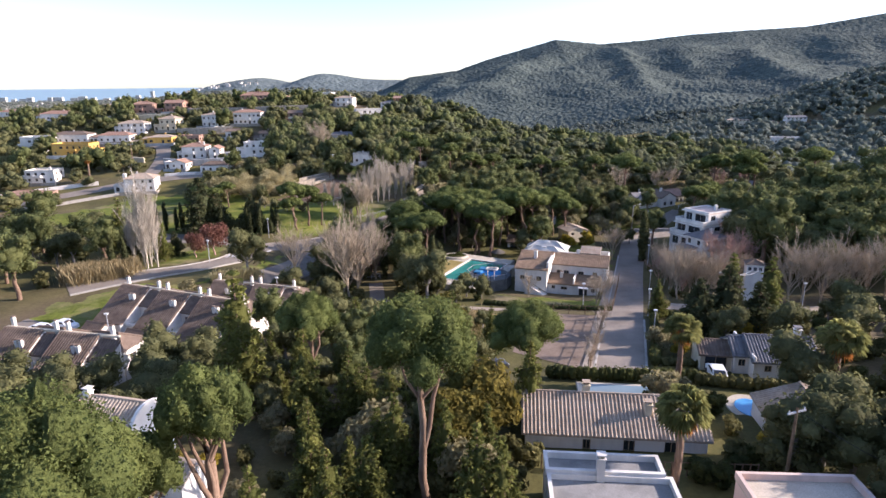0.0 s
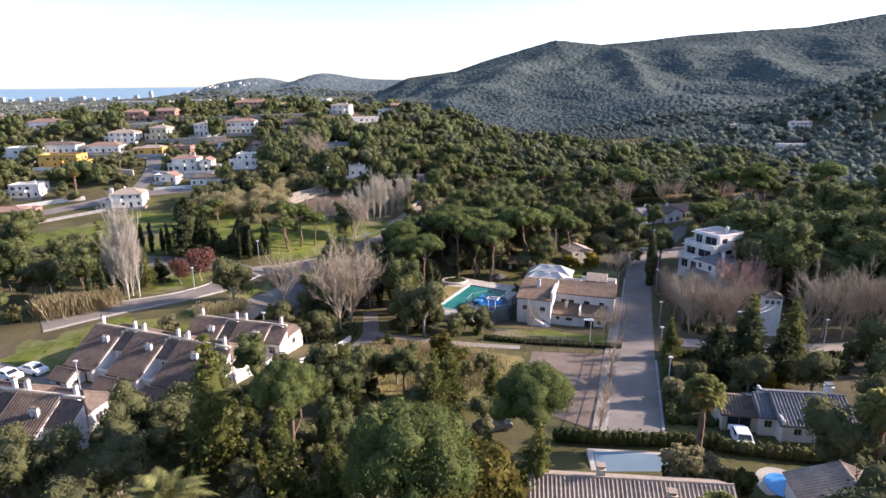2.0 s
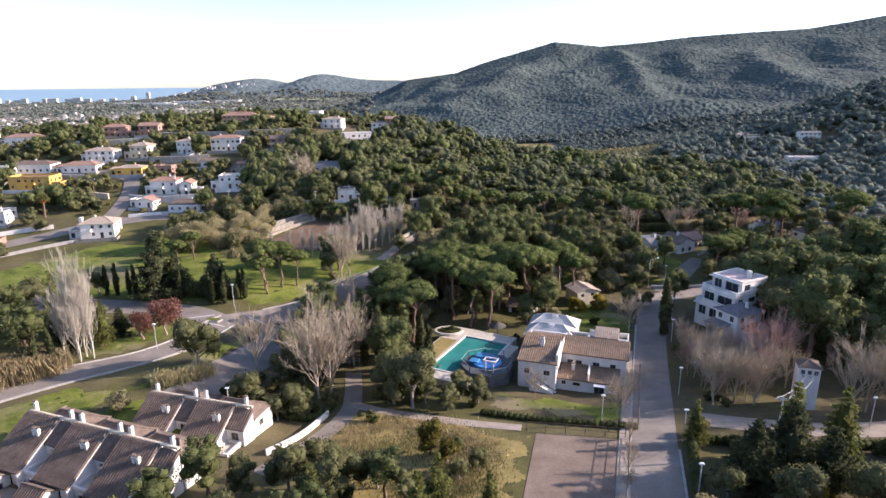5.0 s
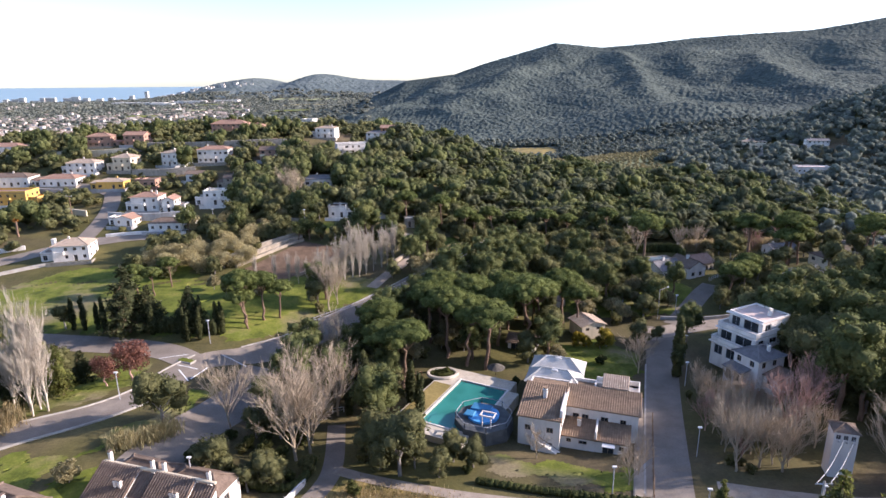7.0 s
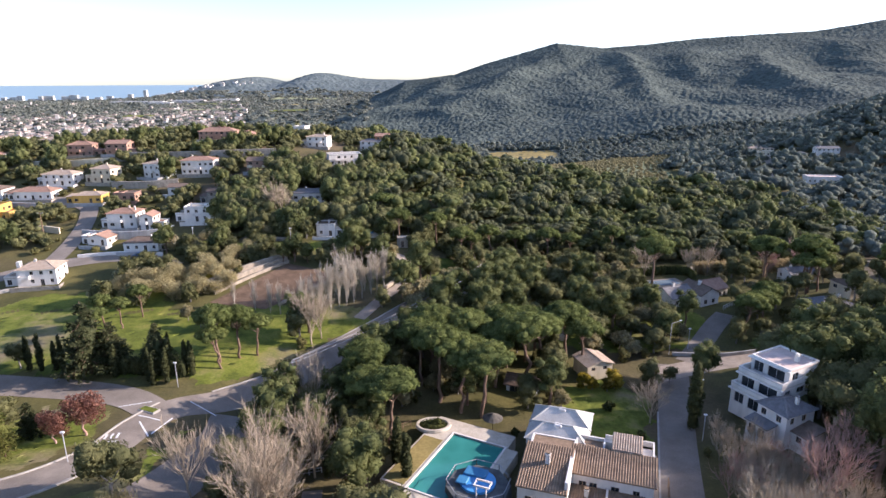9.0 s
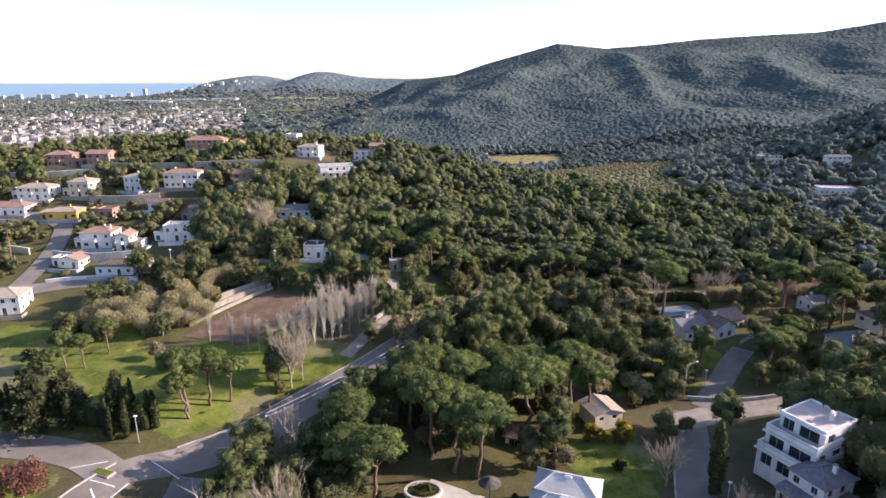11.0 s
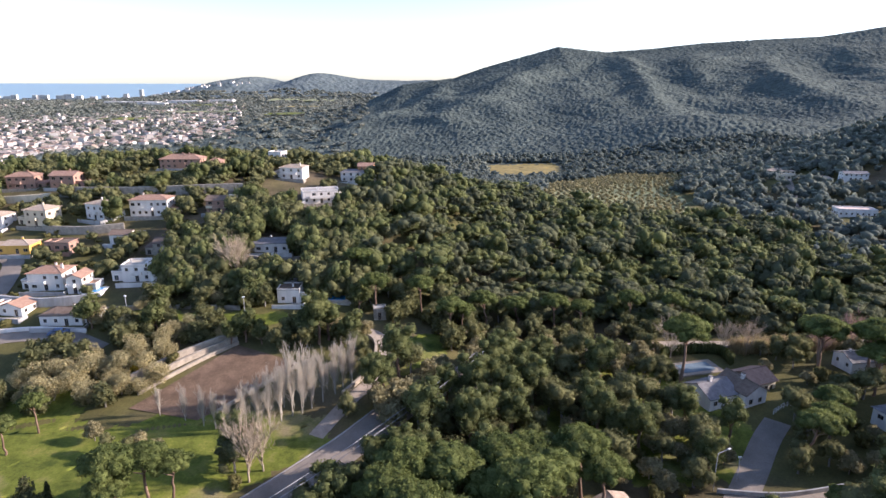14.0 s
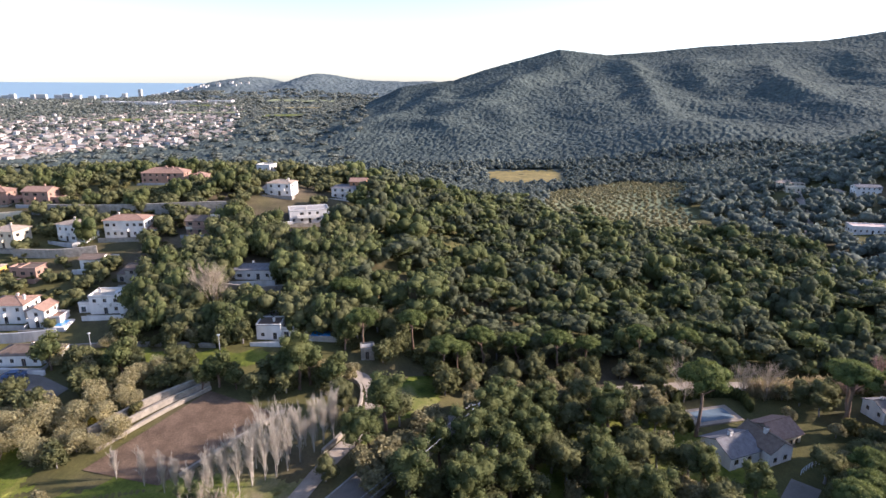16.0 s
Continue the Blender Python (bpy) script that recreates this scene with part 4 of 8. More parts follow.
def ridge_bm(*lines):
    bm = bmesh.new()
    for a, b in lines:
        v, f = tube([a, tuple((np.array(a) + np.array(b)) / 2), b], [0.14] * 3, 6)
        vs = [bm.verts.new(p) for p in v]
        for q in f:
            bm.faces.new([vs[i] for i in q])
    return bm


KEEP_OUT = []      # circles that trees stay out of
LANES = []         # polylines that trees stay off


def site(name, label, x, y, turn=0.0, z=None, category="house", clear=0.0):
    ob = new(name)
    ob.location, ob.rotation_euler = (x, y, gz(x, y) if z is None else z), (0, 0, radians(turn))
    if clear:
        KEEP_OUT.append((x, y, clear))
    return tagged(ob, label, category)


def house(label, x, y, w, d, h, roof="hip", wall="white", tile="tile_red", turn=0.0, rise=1.4, seed=1, chimneys=1, name="house", ribs=False, **more):
    ob = site(name, label, x, y, turn)
    c, s = math.cos(radians(turn)), math.sin(radians(turn))
    KEEP_OUT.append((x - s * d / 2, y + c * d / 2, max(w, d) * 0.5))
    if y > 160:
        ob.scale = (0.8, 0.8, 0.78)
    block(ob, -w / 2, w / 2, 0, d, 0, h, roof, wall, tile, rise, seed=seed, ribs=ribs, **more)
    rng = random.Random(seed)
    if x < 0 and y > 160:
        side = rng.choice((-1, 1))
        u = (w / 2 + 0.02, w / 2 + rng.uniform(2.6, 4.2))
        u = u if side > 0 else (-u[1], -u[0])
        block(ob, u[0], u[1], d * 0.15, d * 0.85, 0, rng.uniform(2.3, 2.9), rng.choice(("flat", "shed")), wall, tile if tile.startswith("tile") else "deck", 0.5, 0.2, {0: [(0.6, 1.9, 0.3, 2.0)]}, seed=seed)
        part("front_terrace", boxes((-w / 2 - 1.0, -3.2, -2.6, w / 2 + 1.5, -0.02, -0.1)), M["deck"], ob)
        part("terrace_wall", boxes((-w / 2 - 1.0, -3.4, -2.6, w / 2 + 1.5, -3.2, 0.75), (w / 2 + 1.5, -3.4, -2.6, w / 2 + 1.7, -0.02, 0.75)), M[rng.choice((wall, "grey_wall", "white", "stone"))], ob)
        if h > 4.4:
            a = rng.uniform(-w * 0.45, -w * 0.1)
            b = a + rng.uniform(3.0, w * 0.5)
            part("balcony", boxes((a, -1.3, 2.45, b, -0.02, 2.6), (a, -1.3, 2.6, b, -1.2, 3.4), (a, -1.2, 2.6, a + 0.1, -0.02, 3.4), (b - 0.1, -1.2, 2.6, b, -0.02, 3.4)), M[wall], ob)
    for k in range(chimneys):
        chimney(ob, rng.uniform(-0.35, 0.35) * w, d * rng.uniform(0.4, 0.6), h + rise * 0.7, 1.0, 0.55, tile if tile.startswith("tile") else "tile_brown", wall)
    return ob

# ---------------- roads, plots and water ----------------
def smooth_line(pts, step=1.5):
    """A rounded line through the points."""
    p = [np.array(q, float) for q in pts]
    out = []
    for i in range(len(p) - 1):
        a, b, c, d = p[max(i - 1, 0)], p[i], p[i + 1], p[min(i + 2, len(p) - 1)]
        n = max(2, int(np.linalg.norm(c - b) / step))
        for k in range(n):
            t = k / n
            out.append(0.5 * (2 * b + (c - a) * t + (2 * a - 5 * b + 4 * c - d) * t ** 2 + (3 * b - a - 3 * c + d) * t ** 3))
    out.append(p[-1])
    return np.array(out)


def sides_of(line):
    t = np.gradient(line, axis=0)
    t /= np.linalg.norm(t, axis=1)[:, None]
    return np.stack([t[:, 1], -t[:, 0]], -1)


def strip(name, pts, half, material, label, lift=0.07, offset=0.0, kind="structure", category="road", cells=4, keep=True):
    line = smooth_line(pts)
    n = sides_of(line)
    rows = []
    for s in np.linspace(-half, half, cells + 1):
        q = line + n * (offset + s)
        rows.append(np.stack([q[:, 0], q[:, 1], ground(q[:, 0], q[:, 1]) + lift], -1))
    v = np.stack(rows, 1)
    m = len(line)
    i = np.arange(m * (cells + 1)).reshape(m, cells + 1)
    f = np.stack([i[:-1, :-1], i[:-1, 1:], i[1:, 1:], i[1:, :-1]], -1).reshape(-1, 4)
    ob = big_mesh(name, v.reshape(-1, 3), f, material, smooth=True)
    if keep:
        LANES.append((line, half + 1.2))
    return tagged(ob, label, category, kind=kind)


def rail(name, pts, offset, wide, tall, material, label, category="kerb", kind="structure", low=-0.3, parent=None):
    """A kerb or low wall: a raised band with sides, along a line."""
    line = smooth_line(pts)
    n = sides_of(line)
    vs = []
    for s, h in ((-wide / 2, low), (-wide / 2, tall), (wide / 2, tall), (wide / 2, low)):
        q = line + n * (offset + s)
        vs.append(np.stack([q[:, 0], q[:, 1], ground(q[:, 0], q[:, 1]) + h], -1))
    v = np.stack(vs, 1)
    m = len(line)
    i = np.arange(m * 4).reshape(m, 4)
    f = np.concatenate([np.stack([i[:-1, k], i[:-1, k + 1], i[1:, k + 1], i[1:, k]], -1) for k in range(3)])
    f = np.concatenate([f, i[:1, ::-1], i[-1:]])
    return tagged(big_mesh(name, v.reshape(-1, 3), f, material), label, category, kind=kind)


def plot(name, corners, material, label, lift=0.05, n=24, category="field", kind="structure", flat=None):
    a, b, c, d = (np.array(q, float) for q in corners)
    s, t = np.meshgrid(np.linspace(0, 1, n), np.linspace(0, 1, n), indexing="ij")
    q = a * ((1 - s) * (1 - t))[..., None] + b * (s * (1 - t))[..., None] + c * (s * t)[..., None] + d * ((1 - s) * t)[..., None]
    z = ground(q[..., 0], q[..., 1]) + lift if flat is None else np.full(s.shape, flat)
    i = np.arange(n * n).reshape(n, n)
    f = np.stack([i[:-1, :-1], i[1:, :-1], i[1:, 1:], i[:-1, 1:]], -1).reshape(-1, 4)
    return tagged(big_mesh(name, np.concatenate([q, z[..., None]], -1).reshape(-1, 3), f, material, smooth=True), label, category, kind=kind)


def patch(name, pts, material, label, lift=0.04, cell=0.35, category="grass", ragged=0.9):
    """Ground cover of an uneven outline."""
    p = np.array(pts, float)
    x, y = np.meshgrid(np.arange(p[:, 0].min() - 2, p[:, 0].max() + 2, cell), np.arange(p[:, 1].min() - 2, p[:, 1].max() + 2, cell), indexing="ij")
    jx = x + ragged * np.sin(y * 0.9 + 2 * np.sin(x * 0.5))
    jy = y + ragged * np.sin(x * 0.8 + 2 * np.sin(y * 0.6))
    inside = np.zeros(x.shape, bool)
    for (x1, y1), (x2, y2) in zip(p, np.roll(p, -1, 0)):
        hit = ((y1 > jy) != (y2 > jy)) & (jx < (x2 - x1) * (jy - y1) / (y2 - y1 + 1e-9) + x1)
        inside ^= hit
    rng = np.random.default_rng(len(pts))
    x, y = x + rng.uniform(-0.42, 0.42, x.shape) * cell, y + rng.uniform(-0.42, 0.42, x.shape) * cell
    i = np.arange(x.size).reshape(x.shape)
    f = np.concatenate([np.stack([i[:-1, :-1], i[1:, :-1], i[1:, 1:]], -1).reshape(-1, 3), np.stack([i[:-1, :-1], i[1:, 1:], i[:-1, 1:]], -1).reshape(-1, 3)])
    f = f[inside.ravel()[f].sum(1) > 1 + (rng.random(len(f)) < 0.4)]
    v = np.stack([x, y, ground(x, y) + lift], -1).reshape(-1, 3)
    used, f = np.unique(f, return_inverse=True)
    return tagged(big_mesh(name, v[used], f.reshape(-1, 3), material, smooth=True), label, category, kind="structure")


STREET = [(21.4, 64), (28.2, 86), (34.6, 106), (40.6, 125), (47.5, 146), (50.5, 156)]
strip("road", STREET, 2.9, M["asphalt"], "straight grey asphalt street between gardens")
rail("kerb", STREET[:3] + [(39.8, 122), (45, 138)], -3.05, 0.3, 0.16, M["kerb"], "pale stone kerb of the straight street")
rail("kerb", [(21.4, 64), (28.2, 86), (29.6, 90.5)], 3.05, 0.3, 0.16, M["kerb"], "pale stone kerb of the straight street")
strip("pavement", STREET[:4], 0.65, M["paving"], "narrow pavement of pinkish paving beside the street", 0.13, -3.85, category="pavement", cells=2)
strip("road", [(38.5, 99), (47, 96.5), (58, 95), (75, 97), (92, 101)], 2.2, M["paving"], "dusty side road behind the hedge", 0.05)
ACROSS = [(46, 152), (58, 155.5), (72, 157), (90, 158), (108, 160)]
strip("road", ACROSS, 2.7, M["paving"], "pale concrete cross street at the end of the straight street", 0.075)
rail("retaining_wall", [(52, 160), (62, 158.6), (72, 159.8)], 0.0, 0.3, 0.8, M["grey_wall"], "low rendered wall along the cross street", "wall")
strip("road", [(54, 157), (59.5, 164), (66, 172.5), (71, 178)], 2.3, M["asphalt"], "short asphalt drive up to a white house", 0.08)
MAIN = [(-66, 99.5), (-57, 106.5), (-49, 112.5), (-44.3, 119.5), (-42.8, 126.5), (-40, 132.6), (-33.8, 136.6), (-26.5, 143.5), (-20.8, 150.5), (-14, 157.2), (-7.5, 164.5), (0, 176), (7, 185.8), (14, 192), (18, 195)]
strip("road", MAIN, 3.0, M["asphalt"], "curving asphalt road with pale edges past the meadow")
rail("kerb", MAIN[:6], -3.15, 0.25, 0.25, M["kerb"], "pale concrete edging of the curving road")
rail("kerb", MAIN[:4], 3.2, 0.3, 0.25, M["kerb"], "pale concrete edging of the curving road")
rail("kerb", MAIN[6:12], -3.15, 0.25, 0.14, M["kerb"], "pale concrete edging of the curving road")
strip("road", [(-43, 132), (-49, 135.5), (-58, 137.5), (-72, 139), (-95, 141)], 2.8, M["asphalt"], "asphalt branch road that leaves the junction", 0.075)
strip("car_park", [(-36, 100), (-34.3, 108), (-31.5, 117), (-29.5, 126), (-30, 133.5)], 3.9, M["asphalt"], "small asphalt parking bay among trees", 0.06)
strip("road", [(-20, 84), (-15.4, 92), (-12.5, 100), (-12.2, 106), (-13.8, 117)], 1.4, M["asphalt"], "narrow asphalt lane between the terraces and the grass plot", 0.06)
rail("garden_wall", [(-20.5, 88.5), (-17.4, 93.2), (-14.9, 100.5)], 0, 0.25, 0.9, M["white"], "low white wall beside the lane", "wall")
strip("path", [(-11.5, 104), (-6, 101.5), (5, 98), (13, 96.3)], 1.0, M["paving"], "gravel path along the grass plot", 0.07, category="path")
strip("road", [(-66, 86), (-53, 80.8), (-42, 76.5), (-34, 72), (-30, 65)], 1.9, M["asphalt"], "narrow asphalt lane in front of the terraced houses", 0.06)
TORRENT = [(36, 204.5), (52, 208), (66, 210.3), (92, 211.5), (110, 214), (150, 222)]
strip("road", TORRENT, 1.6, M["paving"], "pale dirt track at the foot of the wooded hill", 0.09)
rail("track_edge", TORRENT, 1.9, 0.3, 0.5, M["kerb"], "low pale wall along the dirt track", "wall")
strip("road", [(-64, 190), (-80, 196), (-98, 190), (-112, 180), (-128, 168)], 2.8, M["asphalt"], "street climbing between the hillside houses", 0.12)
strip("road", [(-97, 190), (-99, 205), (-104, 222), (-112, 232), (-140, 240)], 2.5, M["asphalt"], "steep street between the hillside houses", 0.2)
strip("path", [(-14, 166), (-9.8, 176), (-5.6, 184), (-4.6, 192), (-6.5, 198.5), (-13, 201)], 1.4, M["paving"], "curving gravel path beside a low wall", 0.09, category="path")
rail("garden_wall", [(-11.3, 177.5), (-7.6, 184.6), (-6.7, 192), (-8.1, 197), (-13.5, 199.6)], 0, 0.5, 0.9, M["terrace_stone"], "curved pale stone wall beside the gravel path", "wall")
strip("road", [(168, 345), (176, 360), (184, 376), (193, 392), (198, 408), (203, 420)], 2.0, M["paving"], "pale drive climbing through the trees", 0.4)

# road markings at the junction
for k, (x, y, turn, w, d) in enumerate([(-45.0, 122.2, 12, 2.6, 0.45), (-46.0, 123.6, 12, 0.35, 1.5), (-45.2, 123.8, 12, 0.35, 1.5), (-44.4, 124.0, 12, 0.35, 1.5), (-41.6, 126.2, 40, 0.25, 5.0), (-39.4, 127.4, -12, 0.25, 5.0), (-42.3, 129.4, 75, 0.22, 4.2), (-35.6, 133.9, 62, 0.2, 6.0), (-46.5, 133.4, -70, 0.22, 5.0)]):
    c, s = math.cos(radians(turn)), math.sin(radians(turn))
    q = [(x + c * u - s * v, y + s * u + c * v) for u, v in ((-w / 2, -d / 2), (w / 2, -d / 2), (w / 2, d / 2), (-w / 2, d / 2))]
    plot("road_marking", q, M["line"], "worn white road marking", 0.1, 3, "road marking")
isle = site("traffic_island", "small raised traffic island with grass and pale kerb", -43.4, 131.6, -20, category="traffic island")
part("kerb", boxes((-1.7, -0.8, -0.2, 1.7, 0.8, 0.24), bevel=0.1), M["kerb"], isle)
part("grass", boxes((-1.5, -0.6, 0.2, 1.5, 0.6, 0.3), bevel=0.05), M["lawn"], isle)

plot("clay_court", [(9.8, 73.5), (17.6, 66.5), (26.3, 92.6), (14.8, 94.6)], M["court"], "bare reddish clay sports court", 0.05, 24)
patch("grass_plot", [(-9.6, 101), (4.1, 97.8), (9, 94.5), (13.6, 93), (9, 77), (7, 72), (-3, 74), (-13, 82), (-15, 90)], M["dry_grass"], "empty plot of dry yellowish grass", 0.04)
patch("meadow", [(-110, 150), (-92, 176), (-62, 178), (-52, 166), (-40, 172), (-12, 172), (-11, 165), (-17, 160), (-27, 149), (-36, 141), (-50, 141.5), (-80, 143)], M["lawn"], "bright green meadow with scattered pines", 0.04, 0.8)
patch("meadow", [(-8, 176), (-3, 186), (-4, 200), (12, 205), (8, 196), (0, 186)], M["lawn"], "strip of bright grass beside the path", 0.05)
patch("verge", [(-62, 109), (-52, 116), (-47.5, 124), (-50, 131), (-60, 133), (-68, 120)], M["lawn"], "grass verge beside the curving road", 0.05)
patch("verge", [(-41, 110), (-38.5, 118), (-37, 124), (-35, 128), (-34.4, 122), (-37, 110), (-47, 100)], M["lawn"], "grass strip between road and parking bay", 0.05)
patch("lawn", [(-66, 92), (-58, 97.5), (-52, 103), (-46, 100), (-50, 90), (-56, 82), (-63, 85)], M["lawn"], "lawn and verge beside the terraced houses", 0.05)
patch("lawn", [(-52, 92), (-40, 100), (-26, 97), (-24, 92), (-38, 90)], M["lawn"], "lawn behind the terraced houses", 0.05)
patch("lawn", [(8, 104), (14, 102.5), (29, 98.5), (31, 104), (20, 106.5), (10, 108)], M["lawn"], "villa lawn behind the fence", 0.05)
patch("lawn", [(28, 128), (36, 126), (42, 142), (38, 152), (26, 146)], M["lawn"], "shaded lawn behind the villa", 0.05)
patch("lawn", [(18, 166), (40, 162), (56, 162), (66, 174), (60, 192), (48, 202), (36, 198), (26, 182)], M["lawn"], "rough green grass among trees", 0.05)
patch("lawn", [(-64, 200), (-40, 201), (-22, 203), (-20, 207), (-45, 206), (-64, 205)], M["lawn"], "strip of vegetable garden below the houses", 0.06)
plot("ploughed_field", [(-49, 172.5), (-35.5, 169.6), (-20.6, 187), (-36, 193)], M["earth"], "bare brown ploughed field on a terrace", 0.12, 24)
for k in range(3):
    rail("terrace_wall", [(-49.3 - k * 1.5, 176.5 + k * 1.8), (-42.4 - k * 1.4, 186.2 + k * 1.2), (-36 - k * 0.6, 193.6 + k)], 0, 0.45, 0.7 + 0.5 * k, M["terrace_stone"], "pale dry stone terrace wall above the field", "wall")
rail("field_wall", [(-33, 171.5), (-26.6, 180.2), (-20.4, 187.6)], 0, 0.4, 0.6, M["terrace_stone"], "low pale wall at the field's edge", "wall")
patch("far_field", [(44, 592), (108, 595), (116, 665), (46, 662)], M["dry_grass"], "yellow stubble field in the valley", 0.1, 4.0, "field", 3)
patch("orchard_floor", [(62, 374), (68, 440), (82, 523), (150, 586), (162, 584), (182, 512), (146, 431), (124, 336), (84, 336)], M["orchard_grass"], "pale green grass under the olive orchard", 0.12, 3.0, "field", 3)


# ---------------- the villa with the pool ----------------
def villa():
    v = site("villa", "large white villa with clay tile roofs beside the street", 14.3, 112.2, -18, -3.0, "villa", 0)
    KEEP_OUT.extend([(22, 113, 10), (30, 115, 9), (23, 127, 10)])
    block(v, 0, 6.2, 0, 8, 0, 5.2, "shed", "white", "tile_tan", 1.5, 0.25, {0: [(1.0, 1.9, 3.0, 3.9), (4.2, 5.2, 3.0, 3.9), (4.4, 5.2, 0.6, 1.4)], 3: [(2, 3, 3, 4)]}, ribs=True)
    block(v, 6.2, 17.0, 5.2, 10.4, 0, 5.1, "shed", "white", "tile_tan", 0.9, 0.35, {0: [(1.2, 2.2, 2.9, 4.0), (2.6, 3.6, 2.9, 4.0), (5.4, 6.5, 2.9, 4.0), (8.2, 9.1, 3.1, 4.0)], 1: [(2, 2.9, 3, 4)]}, ribs=True)
    block(v, 6.2, 11.2, 1.4, 5.2, 0, 2.3, "shed", "white", "tile_tan", 0.9, 0.3, {0: [(0.8, 1.5, 1.2, 1.9), (2.6, 3.8, 1.2, 1.8)]}, ribs=True)
    block(v, 11.25, 15.8, 1.4, 5.2, 0, 2.3, "shed", "white", "tile_tan", 0.9, 0.3, {0: [(1.0, 2.6, 0.3, 1.9), (3.3, 4.0, 1.1, 1.9)], 1: [(1.2, 2.2, 1.0, 2.0)]}, ribs=True)
    block(v, 11.4, 15.2, 10.45, 13.6, 0, 6.2, "shed", "white", "tile_pale", 0.7, 0.15, {0: []}, ribs=True)
    part("terrace_parapet", boxes((10.2, 14.2, 0, 17.0, 14.4, 6.0), (16.8, 10.5, 0, 17.0, 14.2, 6.0), (15.25, 10.5, 0, 16.8, 14.2, 5.2), (10.2, 13.65, 0, 16.8, 14.2, 5.2)), M["white"], v)
    block(v, 0, 6.2, 8, 12.4, 0, 5.2, "flat", "white", "tile_tan", 0.12, 0.1, {3: [(1.5, 2.5, 3, 4)]})
    block(v, 6.2, 10.2, 10.4, 14.4, 0, 4.6, "flat", "white", "tile_tan", 0.5, 0.1, {})
    for v0, v1 in ((12.6, 17.1), (17.2, 22.0)):
        block(v, -1.2, 7.6, v0, v1, 0, 4.4, "hip", "white", "roof_sheet", 1.5, 0.3, {3: [(0.8, 3.4, 1.0, 3.4)], 1: [(1, 3, 1, 3.2)]})
        part("roof_lantern", boxes((2.6, (v0 + v1) / 2 - 0.5, 5.6, 3.8, (v0 + v1) / 2 + 0.5, 6.1), bevel=0.15), M["white"], v, "small white roof lantern")
    part("party_wall", boxes((6.0, 0.6, 4.0, 6.45, 8.2, 6.6), bevel=0.05), M["white"], v)
    part("party_wall", boxes((11.05, 1.2, 2.0, 11.35, 5.4, 3.7), bevel=0.05), M["white"], v)
    # outer stair up the left wing
    stair = part("outer_stair", boxes(*[(2.2 + 0.42 * k, -1.3, -1, 2.62 + 0.42 * k, 0, 2.6 - 0.24 * k) for k in range(11)]), M["white"], v)
    part("handrail", rod_bm((2.2, -1.25, 3.6), (6.9, -1.25, 0.9), 0.04), M["black"], stair)
    chimney(v, 3.2, 4.6, 6.2, 1.4, 0.6, "tile_tan")
    chimney(v, 8.6, 3.6, 3.0, 0.9, 0.5, "tile_tan")
    part("awning", boxes((12.2, 0.2, 2.1, 14.0, 1.4, 2.2)), M["white_frame"], v)


def rod_bm(a, b, r, sides=6):
    bm = bmesh.new()
    v, f = tube([a, tuple((np.array(a) + np.array(b)) / 2), b], [r] * 3, sides)
    vs = [bm.verts.new(p) for p in v]
    for q in f:
        bm.faces.new([vs[i] for i in q])
    return bm


villa()


